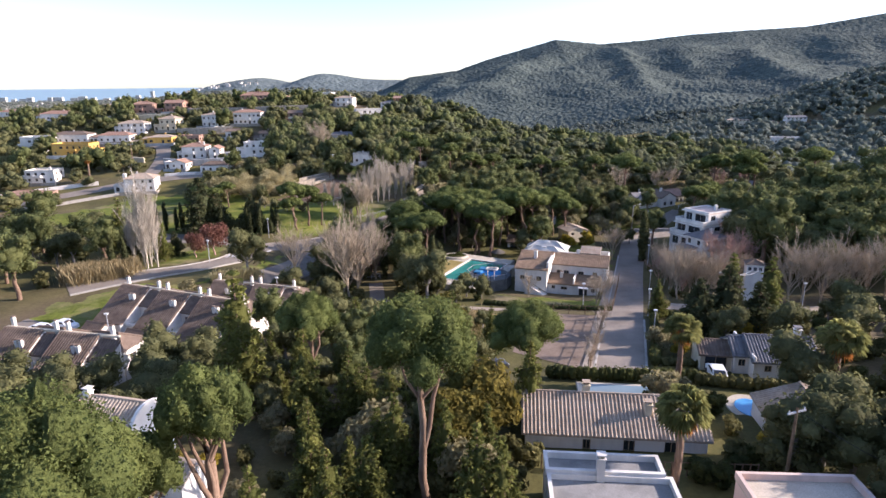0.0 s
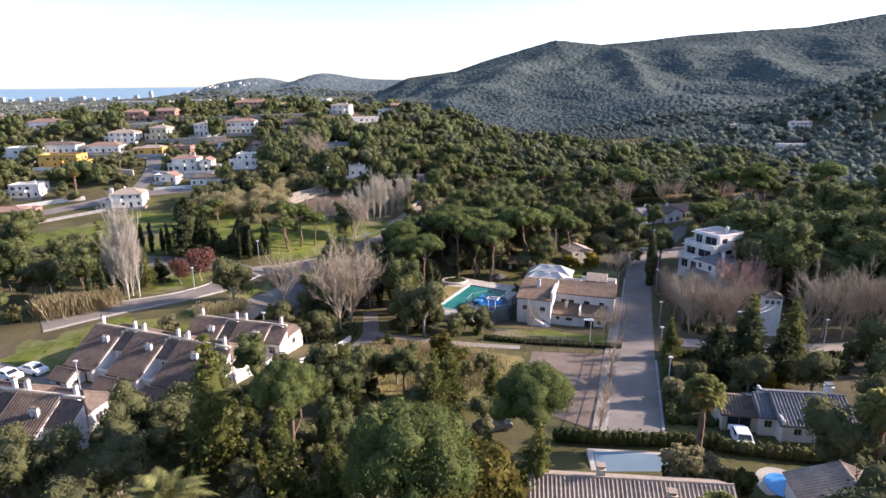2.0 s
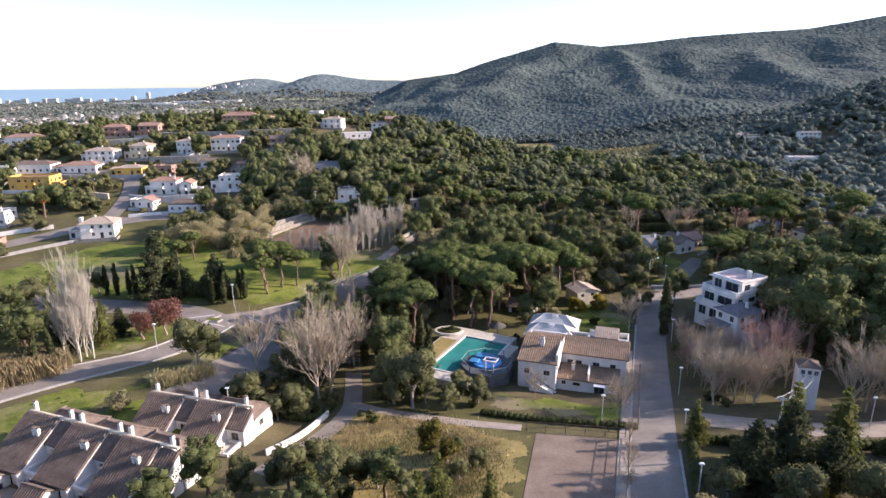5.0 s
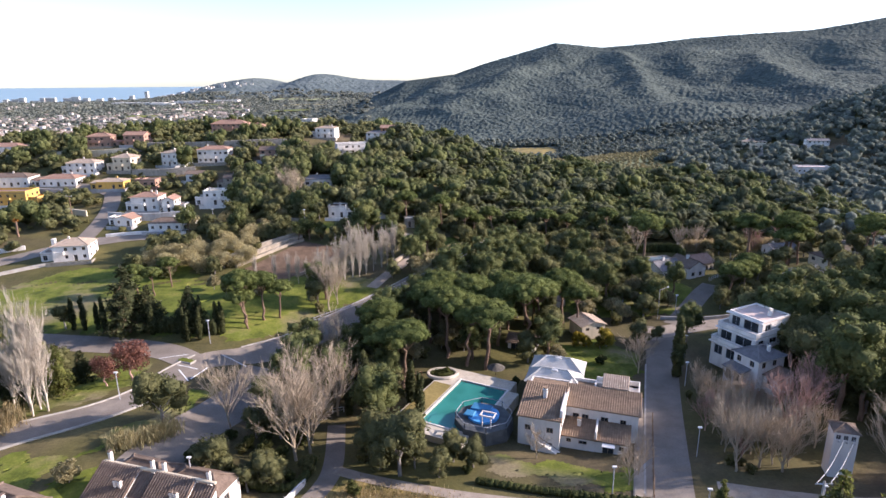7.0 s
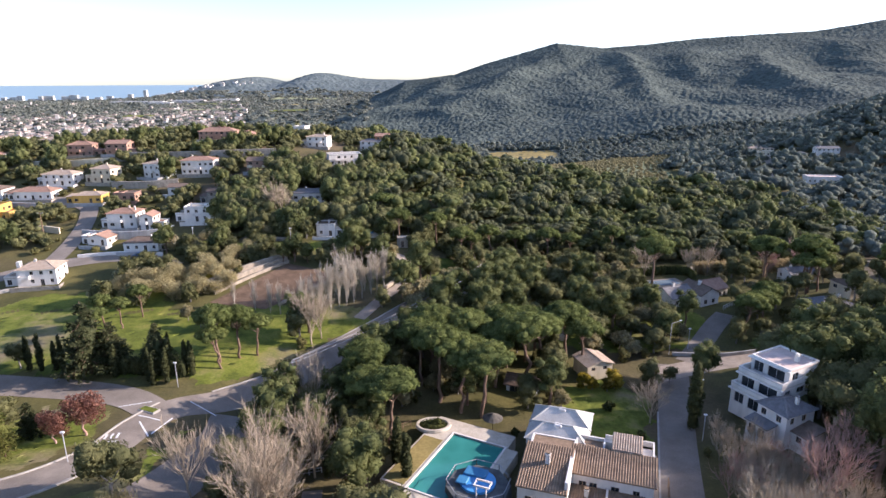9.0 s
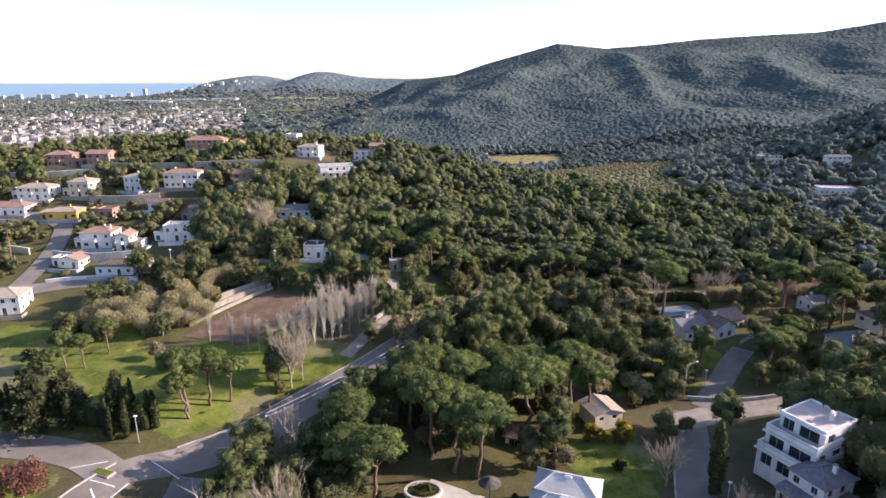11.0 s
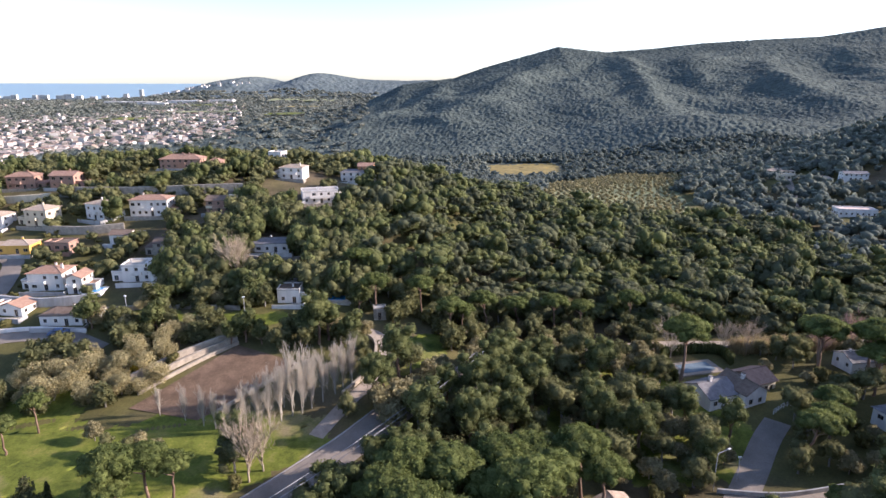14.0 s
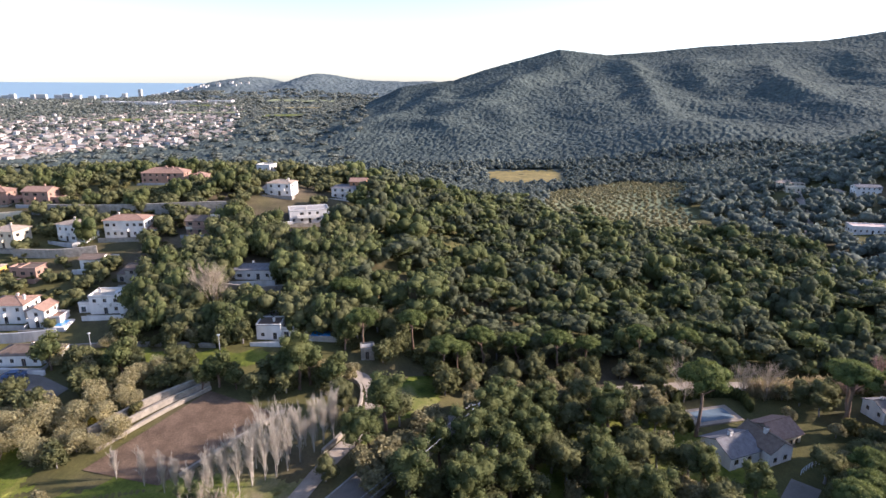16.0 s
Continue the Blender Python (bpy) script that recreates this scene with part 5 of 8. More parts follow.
def pool_terrace():
    deck = site("pool_terrace", "raised pale stone terrace round the swimming pool", 0.0, 112.0, -27, -0.95, "terrace")
    KEEP_OUT.extend([(4, 118, 9), (8, 126, 9), (13, 121, 6), (0, 128, 5)])
    # local axes: u across, v along the pool
    part("deck", boxes((-6.5, 3.2, -2.6, -2.2, 21.6, 0), (-2.2, 18.0, -2.6, 6.9, 21.6, 0), (6.4, 3.2, -2.6, 8.6, 18.0, 0), (-2.2, 0.4, -2.6, 6.4, 3.2, 0)), M["deck"], deck)
    part("coping", boxes((-2.5, 3.0, 0.0, -2.2, 18.3, 0.12), (6.4, 3.0, 0.0, 6.7, 18.3, 0.12), (-2.2, 18.0, 0.0, 6.4, 18.3, 0.12), (-2.2, 3.0, 0.0, 6.4, 3.3, 0.12), bevel=0.02), M["white"], deck)
    part("basin", boxes((-2.2, 3.3, -2.2, 6.4, 18.0, -1.9)), M["pool"], deck)
    part("water", boxes((-2.2, 3.3, -1.6, 6.4, 18.0, -0.14)), M["pool"], deck, "still teal pool water")
    part("lawn", boxes((-6.2, 3.6, 0.0, -2.9, 15.5, 0.06)), M["dry_grass"], deck)
    # octagonal platform with a covered spa
    spa = site("spa_platform", "octagonal timber platform with blue covered spa", 9.4, 115.2, -22, -1.0, "spa")
    KEEP_OUT.append((9.4, 115.2, 6))
    bm = bmesh.new()
    bmesh.ops.create_cone(bm, cap_ends=True, segments=8, radius1=4.6, radius2=4.5, depth=2.2, matrix=Matrix.Translation((0, 0, -0.1)) @ Matrix.Rotation(radians(22.5), 4, "Z"))
    part("platform", bm, M["slate"], spa)
    bm = bmesh.new()
    bmesh.ops.create_cone(bm, cap_ends=True, segments=20, radius1=2.5, radius2=2.5, depth=0.4, matrix=Matrix.Translation((-0.2, 0.4, 1.15)))
    part("spa_water", bm, M["pool_blue"], spa)
    part("cover", boxes((-2.6, 0.9, 1.3, 0.6, 2.9, 1.62), (-3.0, -1.2, 1.3, -1.4, 0.6, 1.55), bevel=0.12), M["blue"], spa)
    for k in range(8):
        a = radians(22.5 + 45 * k)
        part("post", rod_bm((4.4 * math.cos(a), 4.4 * math.sin(a), 0.9), (4.4 * math.cos(a), 4.4 * math.sin(a), 2.0), 0.05), M["black"], spa)
        b = a + radians(45)
        part("guard_rail", rod_bm((4.4 * math.cos(a), 4.4 * math.sin(a), 1.95), (4.4 * math.cos(b), 4.4 * math.sin(b), 1.95), 0.045), M["metal"], spa)
    gate = site("white_pergola", "small white timber frame beside the spa", 9.6, 112.3, -22, 0.0, "pergola")
    part("post", boxes((-0.75, -0.07, 0, -0.6, 0.08, 1.8), bevel=0.02), M["white"], gate)
    part("post", boxes((0.6, -0.07, 0, 0.75, 0.08, 1.8), bevel=0.02), M["white"], gate)
    part("beam", boxes((-1.1, -0.1, 1.8, 1.1, 0.1, 2.0), (-1.1, 1.2, 1.8, 1.1, 1.4, 2.0), (-1.1, 0.1, 1.8, -0.95, 1.2, 1.95), (0.95, 0.1, 1.8, 1.1, 1.2, 1.95)), M["white"], gate)
    # rock garden and round thatched parasol
    rocks = site("rock_garden", "dark rounded planting hollow with a pale rim", 2.9, 131.2, 0, -0.95, "rockery")
    v, f = tube([(2.6 * math.cos(a), 1.9 * math.sin(a), 0.15) for a in np.linspace(0, 6.283, 18)], [0.35] * 18, 6)
    big_mesh("rim", v, f, M["deck"], rocks)
    big_mesh("planting", *crown([((0, 0, 0.2), (2.2, 1.6, 0.5)), ((0.8, 0.2, 0.5), (0.7, 0.6, 0.7))], 500, 0.22, np.random.default_rng(4)), M["hedge"], rocks)
    para = site("garden_parasol", "round brown garden parasol on a pole", 12.6, 132.4, 0, None, "parasol")
    bm = bmesh.new()
    bmesh.ops.create_cone(bm, cap_ends=True, segments=12, radius1=1.7, radius2=0.1, depth=0.8, matrix=Matrix.Translation((0, 0, 3.3)))
    part("canopy", bm, M["thatch"], para)
    part("pole", rod_bm((0, 0, -0.2), (0, 0, 3.2), 0.06), M["wood"], para)


pool_terrace()


# ---------------- foreground houses ----------------
def near_house():
    h = site("house", "long cream house under a ribbed brown clay tile roof", 16.2, 49.4, -5.5, 4.75)
    KEEP_OUT.extend([(12, 49, 5.5), (16, 49, 6), (21, 48.5, 6)])
    block(h, -7.8, 7.8, -3.2, 3.6, 0, 2.55, "gable", "white", "tile_pale", 2.0, 0.35, {0: [(5.0, 5.7, 1.0, 2.0), (8.5, 9.5, 1.0, 2.1), (12.0, 13.2, 1.0, 2.1)], 1: [(2, 3, 1, 2)]}, ribs=True)
    chimney(h, 3.0, -1.4, 3.9, 0.8, 0.6, "tile_pale", "cream")
    chimney(h, -2.2, 0.6, 4.6, 0.7, 0.6, "tile_pale", "cream")
    porch = part("balustrade", boxes((-9.9, -3.0, 0.9, -7.9, -2.9, 1.0), *[(-9.85 + 0.22 * k, -3.0, 0, -9.75 + 0.22 * k, -2.9, 0.9) for k in range(9)]), M["cream"], h)
    part("terrace", boxes((-10.0, -3.1, -2.0, -7.85, 3.0, -0.02)), M["deck"], h)


def flat_house():
    h = site("house", "flat-roofed white house with gravel roof and parapets", 12.6, 37.4, -4.5, 6.3)
    KEEP_OUT.append((12.8, 36.5, 6))
    block(h, -4.2, 4.1, -0.2, 2.0, 0, 3.2, "flat", "white", "gravel", 0.5, 0, {0: []})
    block(h, -4.1, 4.6, -3.6, -0.25, 0, 3.0, "flat", "white", "gravel", 0.45, 0, {0: [(1, 2.2, 1, 2)]})
    c = chimney(h, -0.4, -0.3, 3.6, 1.4, 0.55, "white", "white")
    h2 = site("house", "flat-roofed house with a pinkish parapet", 25.6, 34.6, -3, 6.8)
    KEEP_OUT.append((25.6, 35.6, 5.5))
    block(h2, -4.0, 3.9, -1.6, 2.0, 0, 2.9, "flat", "pink_pale", "deck", 0.5, 0, {0: []})


def gable_house():
    h = site("house", "white house with a big rounded gable among pines", -20.2, 33.6, -14, 13.5)
    h.scale = (0.8, 0.8, 0.8)
    KEEP_OUT.extend([(-22, 37, 6), (-19, 31, 3)])
    block(h, -5.0, 0.9, 0.3, 4.9, 0, 2.7, "gable", "white", "tile_pale", 1.3, 0.3, {0: [(1.0, 2.0, 1.0, 2.0), (3.4, 4.4, 1, 2)]}, ribs=True)
    # rounded gable end
    bm = bmesh.new()
    arc = [(2.6 + 2.3 * math.cos(a), 2.2 + 2.1 * math.sin(a)) for a in np.linspace(0, math.pi, 15)]
    pts = [(1.3, 4.9, -1.5)] + [(1.3, y, z) for y, z in arc] + [(1.3, 0.3, -1.5)]
    f = bm.faces.new([bm.verts.new(p) for p in pts])
    e = bmesh.ops.extrude_face_region(bm, geom=[f])
    bmesh.ops.translate(bm, vec=(0.3, 0, 0), verts=[q for q in e["geom"] if isinstance(q, bmesh.types.BMVert)])
    part("gable", bm, M["white"], h, "tall white rounded gable wall")
    block(h, 1.7, 5.4, 0.6, 3.6, -4.0, -1.6, "gable", "white", "tile_pale", 0.7, 0.3, {0: [(1.0, 2.0, -3.2, -2.2)]}, ribs=True, below=6)
    block(h, -3.4, 1.1, -3.0, 0.15, -4.2, -1.8, "shed", "white", "tile_brown", 1.0, 0.25, {0: [(1.2, 2.4, -3.6, -2.5)]}, ribs=True, below=6)
    part("lower_storey", boxes((-4.9, 0.4, -9, 0.8, 4.8, -1.9)), M["white"], h)
    chimney(h, -4.4, 2.6, 3.6, 0.9, 0.55, "white")


def grey_house():
    h = site("house", "low white bungalow under grey ribbed roof tiles", 39.2, 63.2, -8, 3.6)
    KEEP_OUT.extend([(36.6, 65, 4.5), (41, 65, 4.5), (34, 66, 4)])
    block(h, -2.6, 4.4, 0, 7.4, 0, 2.2, "gable", "white", "tile_grey", 1.6, 0.4, {0: [(1.2, 2.0, 0.9, 1.7), (3.2, 4.2, 0.9, 1.7), (5.4, 6.2, 0.9, 1.7)], 3: []}, ribs=True)
    block(h, -4.4, -2.65, 1.2, 6.2, 0, 2.2, "gable", "white", "tile_grey", 1.3, 0.25, {0: [(0.5, 1.3, 0.9, 1.8)]}, ribs=True)
    part("party_wall", boxes((-2.75, -0.3, 0, -2.5, 7.5, 2.8), bevel=0.05), M["white"], h)
    chimney(h, 3.4, 4.4, 3.8, 0.8, 0.7, "tile_grey")
    g = site("garage", "small carport garage under a brown tile roof", 33.4, 66.0, -10, None, "garage")
    block(g, -1.8, 1.8, 0, 4.6, 0, 2.0, "gable", "cream", "tile_brown", 0.9, 0.3, {0: [(0.5, 3.0, 0.05, 1.8, True)]}, ribs=True)
    p = site("house", "white house end with ribbed tile roof beside the pool", 31.8, 46.6, -10, 4.8)
    KEEP_OUT.extend([(33, 50, 5), (38, 49, 5)])
    block(p, -1.6, 6.5, 0, 6.6, 0, 2.3, "gable_v", "white", "tile_pale", 1.5, 0.3, {0: []}, ribs=True)
    p2 = site("house", "low house under red ribbed tiles among trees", 42.5, 43.5, -10, 5.0)
    KEEP_OUT.append((43, 46, 5))
    block(p2, -2.5, 5.5, 0, 6.5, 0, 2.3, "gable", "white", "tile_pale", 1.3, 0.3, {0: []}, ribs=True)


M["gravel"] = two_tone("roof_gravel", (0.19, 0.185, 0.175), (0.32, 0.31, 0.29), 0.5, 14, 0.95, 0.5, 0.02)
M["pink_pale"] = render_paint("pale_pink_render", (0.66, 0.5, 0.42))
near_house()
flat_house()
gable_house()
grey_house()


def lido():
    """Two swimming pools behind the hedge."""
    a = site("swimming_pool", "pale shallow swimming pool behind a clipped hedge", 20.6, 58.7, -6, None, "pool")
    KEEP_OUT.extend([(17, 60, 3.4), (21, 60, 3.4), (25, 60, 3), (31, 57, 4)])
    part("surround", boxes((-5.2, -2.2, -0.8, 5.2, 2.2, 0.12), bevel=0.05), M["deck"], a)
    part("water", boxes((-4.6, -1.7, 0.0, 4.6, 1.7, 0.15)), M["pool_pale"], a)
    b = site("swimming_pool", "round-ended blue pool with a sandy surround", 32.0, 54.6, -6, None, "pool")
    b.scale = (0.45, 0.85, 1)
    bm = bmesh.new()
    bmesh.ops.create_cone(bm, cap_ends=True, segments=28, radius1=4.4, radius2=4.4, depth=0.9, matrix=Matrix.Translation((0, 0, -0.3)) @ Matrix.Diagonal((1.15, 0.75, 1, 1)))
    part("surround", bm, M["deck"], b)
    bm = bmesh.new()
    bmesh.ops.create_cone(bm, cap_ends=True, segments=28, radius1=3.1, radius2=3.1, depth=0.2, matrix=Matrix.Translation((0, 0, 0.1)) @ Matrix.Diagonal((1.1, 0.7, 1, 1)))
    part("water", bm, M["pool_blue"], b)


lido()


# ---------------- terraced houses ----------------
def terrace(x, y, z, turn, w, seed, annex=True):
    """One terraced unit: the ridge lies on local v = 0, the roof falls towards the front (-v)."""
    h = site("terraced_house", "white terraced house with steep brown tile roof", x, y, turn, z)
    h["group"] = "terraced houses"
    m = w * 0.68
    block(h, 0, m - 0.3, -5.8, 0, 0, 3.0, "shed", "white", "tile_brown", 3.7, 0.3, {0: [(0.8, 1.8, 0.9, 2.0), (2.6, 3.6, 0.05, 2.1, True)]}, seed=seed, ribs=True)
    block(h, m, w - 0.02, -2.4, 0, 0, 4.7, "shed", "white", "tile_brown", 1.5, 0.2, {0: [(0.6, 1.7, 2.9, 4.1)]}, seed=seed, ribs=True)
    block(h, m, w - 0.5, -5.4, -2.45, 0, 2.5, "flat", "white", "deck", 0.4, 0, {0: [(0.5, 1.6, 0.05, 2.0, True)]}, seed=seed)
    part("ridge_cap", boxes((-0.1, -0.12, 6.6, w, 0.3, 6.86), bevel=0.04), M["cream"], h)
    back = block(h, 0, w - 0.1, 0.3, 4.4, 0, 4.7, "hip", "white", "tile_brown", 1.2, 0.2, {2: [(1, 2, 3, 4), (5, 6, 3, 4)], 1: [(1, 2, 3, 4)]})
    bm = bmesh.new()
    for u in (m - 0.28, m - 0.02):
        bm.faces.new([bm.verts.new(p) for p in ((u, -6.2, 0), (u, 0.2, 0), (u, 0.2, 6.85), (u, -6.2, 2.9))])
    a, b = list(bm.faces)
    for i in range(4):
        bm.faces.new([a.verts[i], a.verts[(i + 1) % 4], b.verts[(i + 1) % 4], b.verts[i]])
    part("party_wall", bm, M["white"], h)
    if annex:
        block(h, 0.2, 3.4, -8.6, -5.85, 0, 2.3, "gable", "white", "tile_brown", 0.9, 0.25, {1: [(0.9, 1.9, 0.9, 1.9)], 0: [(1, 2, 1, 2)]}, seed=seed, ribs=True)
    for u, v, k in ((0.5, 0.5, 6.9), (w - 1.2, 0.5, 6.9), (w * 0.45, -2.2, 5.4), (w * 0.53, -2.2, 5.4)):
        chimney(h, u, v, k, 0.7, 0.38, "tile_brown")
    KEEP_OUT.append((x + w / 2, y - 2, w * 0.75))


for k in range(3):
    c, s = math.cos(radians(-20)), math.sin(radians(-20))
    terrace(-49.3 + c * 7.8 * k, 88.2 + s * 7.8 * k, 0.7 - 0.1 * k, -20, 7.8, k + 1)
for k in range(2):
    c, s = math.cos(radians(-16)), math.sin(radians(-16))
    terrace(-38.6 + c * 8.0 * k, 97.2 + s * 8.0 * k, -1.7, -16, 8.0, k + 5, False)
for k in range(2):
    c, s = math.cos(radians(-12)), math.sin(radians(-12))
    terrace(-51.8 + c * 7.8 * k, 66.6 + s * 7.8 * k, 2.6, -12, 7.8, k + 8, False)


# ---------------- houses beyond the street ----------------
def tower():
    t = site("transformer_tower", "tall white transformer tower with louvred top", 55.6, 101.8, -18, None, "tower")
    t.scale = (0.82, 0.82, 0.9)
    KEEP_OUT.append((57, 103, 3.5))
    block(t, -1.7, 1.7, 0, 3.2, 0, 7.4, "hip", "white", "tile_brown", 0.7, 0.25, {0: [(0.3, 1.0, 6.2, 7.0), (1.35, 2.05, 6.2, 7.0), (2.4, 3.1, 6.2, 7.0)], 1: [(0.6, 1.4, 5.8, 6.8), (1.8, 2.6, 5.8, 6.8)]}, frame_mat="metal")
    for k in range(3):
        part("insulator", rod_bm((-1.1 + 1.1 * k, -0.1, 6.0), (-1.1 + 1.1 * k, -0.7, 6.2), 0.09), M["grey_wall"], t)


def flats():
    f = site("apartment_house", "modern white stepped apartment house with roof terraces", 55.1, 133.5, -62, 0.4, "house")
    KEEP_OUT.extend([(59, 135, 6), (52, 133, 4)])
    block(f, -3.9, 3.9, 0, 10.0, 0, 2.7, "flat", "white", "deck", 0.9, 0, {0: [(0.7, 2.4, 0.4, 2.2), (3.2, 5.2, 0.3, 2.2), (5.9, 7.3, 0.5, 2.2)], 1: [(1.0, 2.4, 0.8, 2.1), (4.5, 6.5, 0.6, 2.2)], 3: [(1, 2.6, 0.8, 2.1)]}, frame_mat="metal")
    block(f, -3.7, 3.9, 1.2, 10.0, 2.9, 5.3, "flat", "white", "deck", 0.9, 0, {0: [(0.6, 2.9, 3.1, 5.0), (3.7, 6.9, 3.1, 5.0)], 1: [(1, 2.4, 3.3, 4.8), (4, 6, 3.3, 4.8)], 3: [(1, 3, 3.2, 4.9)]}, frame_mat="metal", below=0.2)
    block(f, -3.1, 3.6, 3.2, 10.6, 5.5, 7.8, "flat", "white", "pink_pale", 0.3, 0.3, {0: [(0.5, 2.2, 5.7, 7.5), (3.0, 5.9, 5.7, 7.5)], 1: [(0.8, 2.4, 5.9, 7.4)], 3: [(1, 3, 5.8, 7.5)]}, frame_mat="metal", below=0.2)
    part("terrace_slab", boxes((-4.2, -0.5, 2.55, 4.2, 0.02, 2.74), (-4.0, 0.7, 5.15, 4.2, 1.22, 5.34), (-3.5, 2.6, 7.82, 3.9, 3.22, 7.98)), M["white"], f)
    for u0, u1, v, z in ((-3.9, 3.9, -0.42, 2.75), (-3.7, 3.9, 0.78, 5.35)):
        part("balcony_rail", rod_bm((u0, v, z + 1.0), (u1, v, z + 1.0), 0.04), M["metal"], f)
    chimney(f, 1.8, 7.6, 8.3, 0.7, 0.6, "white")
    a = site("house", "white two-storey house under a grey hipped roof", 55.2, 127.6, -66, -0.7)
    KEEP_OUT.extend([(58, 129, 5), (53, 126, 4)])
    block(a, -2.5, 2.5, 0, 6.2, 0, 4.9, "hip", "white", "tile_grey", 1.1, 0.4, {0: [(0.6, 1.5, 3.3, 4.4), (3.2, 4.1, 3.3, 4.4)], 1: [(0.9, 1.8, 3.3, 4.4), (3.4, 4.4, 3.3, 4.4), (2, 3, 0.8, 1.9)], 3: [(1.5, 2.5, 3.3, 4.3)]})
    block(a, -2.6, 1.0, -2.0, -0.05, 0, 2.4, "shed", "white", "tile_grey", 0.4, 0.3, {0: [(0.4, 1.5, 0.4, 2.0), (2.1, 3.2, 0.4, 2.0)], 3: [(0.4, 1.5, 0.4, 2.0)]})
    block(a, 2.55, 5.2, 1.4, 5.2, 0, 2.3, "shed", "white", "tile_brown", 0.7, 0.3, {0: [(0.8, 1.7, 0.9, 1.9)]})
    chimney(a, 1.2, 3.6, 6.0, 0.6, 0.45, "tile_grey")


def huts():
    a = site("garden_hut", "small white pool house under a brown tile roof", 18.8, 145.2, -20, -3.2, "hut")
    KEEP_OUT.append((19, 147, 4))
    block(a, -2.8, 2.8, 0, 4.0, 0, 2.0, "gable", "white", "tile_brown", 1.0, 0.5, {0: [(0.6, 2.6, 0.1, 1.8), (3.6, 4.8, 0.7, 1.7)]}, ribs=True)
    b = site("house", "cream bungalow under weathered orange tiles", 34.6, 150.4, 18, -1.4)
    b.scale = (0.85, 0.85, 0.68)
    KEEP_OUT.append((34, 154, 5))
    block(b, -3.2, 3.2, 0, 6.2, 0, 2.5, "gable_v", "cream", "tile_pale", 1.3, 0.4, {0: [(1.0, 2.0, 0.9, 1.9), (4, 5, 0.9, 1.9)], 1: [(2, 3, 0.9, 1.9)]}, ribs=True)
    c = site("house", "white single-storey villa with clay tile roofs and chimneys", 66.6, 184.6, 22, -0.8)
    KEEP_OUT.extend([(66, 188, 8), (75, 188, 7), (62, 198, 6), (70, 200, 5)])
    block(c, -7.5, -0.5, 0, 7, 0, 2.9, "gable", "white", "tile_grey", 1.6, 0.4, {0: [(1, 2, 1, 2.1), (4, 5, 1, 2.1)], 3: [(2, 3, 1, 2)]})
    block(c, -0.5, 5.0, -2.0, 5.5, 0, 3.4, "gable_v", "white", "tile_brown", 1.5, 0.4, {0: [(1, 2, 1, 2.1), (3.4, 4.4, 1, 2.1)], 1: [(2, 3, 1, 2)]})
    block(c, 5.0, 11.0, 1.0, 7.5, 0, 3.0, "gable", "cream", "tile_red", 1.5, 0.4, {0: [(1, 2, 1, 2.1), (3, 4, 1, 2.1), (4.6, 5.4, 1, 2.1)]})
    chimney(c, -4.5, 3.5, 4.4, 0.9, 0.6, "tile_grey")
    chimney(c, 2.0, 1.5, 4.8, 0.9, 0.6, "tile_brown")
    d = site("swimming_pool", "covered grey-blue pool inside a tall clipped hedge", 63.5, 198.6, 14, None, "pool")
    part("surround", boxes((-5.4, -3, -0.6, 5.4, 3, 0.15), bevel=0.05), M["paving"], d)
    part("cover", boxes((-3.9, -1.9, 0, 3.9, 1.9, 0.2), bevel=0.03), M["pool_cover"], d, "taut grey-blue pool cover")
    for k, (x, y, w, dd, h, t, wall, tile, roof) in enumerate([(92, 170, 11, 8, 3.0, 14, "white", "tile_grey", "hip"), (103, 178, 10, 8, 2.8, 10, "cream", "tile_brown", "hip"), (98, 194, 9, 7, 3.0, 6, "white", "tile_grey", "gable"), (118, 182, 9, 7, 3.0, 0, "white", "tile_red", "hip")]):
        house(("white bungalow under a grey hipped roof", "cream bungalow under brown roof tiles", "white cottage with a grey gabled roof", "white bungalow under red roof tiles")[k], x, y, w, dd, h, roof, wall, tile, t, 1.5, 70 + k)
    e = site("garden_shed", "low shed under brown striped roof panels among shrubs", 28.0, 168.2, -36, None, "shed")
    KEEP_OUT.extend([(28, 169, 3.5), (26, 165, 3), (31, 165, 3)])
    block(e, -3.3, 3.3, 0, 2.2, 0, 1.6, "shed", "white", "tile_brown", 0.5, 0.2, {})
    g = site("water_tank", "small square stone pump house on the slope", -7.2, 205.5, 10, None, "hut")
    block(g, -1.4, 1.4, 0, 2.6, 0, 2.6, "flat", "stone", "grey_wall", 0.2, 0, {0: [(0.9, 1.7, 0.05, 1.9, True)]})


tower()
flats()
huts()

# ---------------- houses on the hill ----------------
house("white house with red hipped roof and a row of arches", -82.9, 255.4, 14.0, 8, 6.4, "hip", "white", "tile_red", 4, 1.3, 11, 1, every=2.3)
house("white two-storey house turned to the valley", -98.2, 253.0, 8.6, 8, 6.2, "hip", "white", "tile_pale", -18, 1.0, 12, 1)
hill = house("brown house with a round tower and balconies", -62.5, 257.9, 9.4, 7, 5.2, "gable", "pink", "tile_brown", 2, 1.3, 13, 0)
bm = bmesh.new()
bmesh.ops.create_cone(bm, cap_ends=True, segments=20, radius1=1.9, radius2=1.9, depth=9, matrix=Matrix.Translation((5.6, 2.2, 2.6)))
part("round_tower", bm, M["cream"], hill)
part("balcony", boxes((-4.4, -1.2, 2.3, 3.4, 0, 2.5), (-4.4, -1.2, 2.5, 3.4, -1.1, 3.3)), M["cream"], hill)
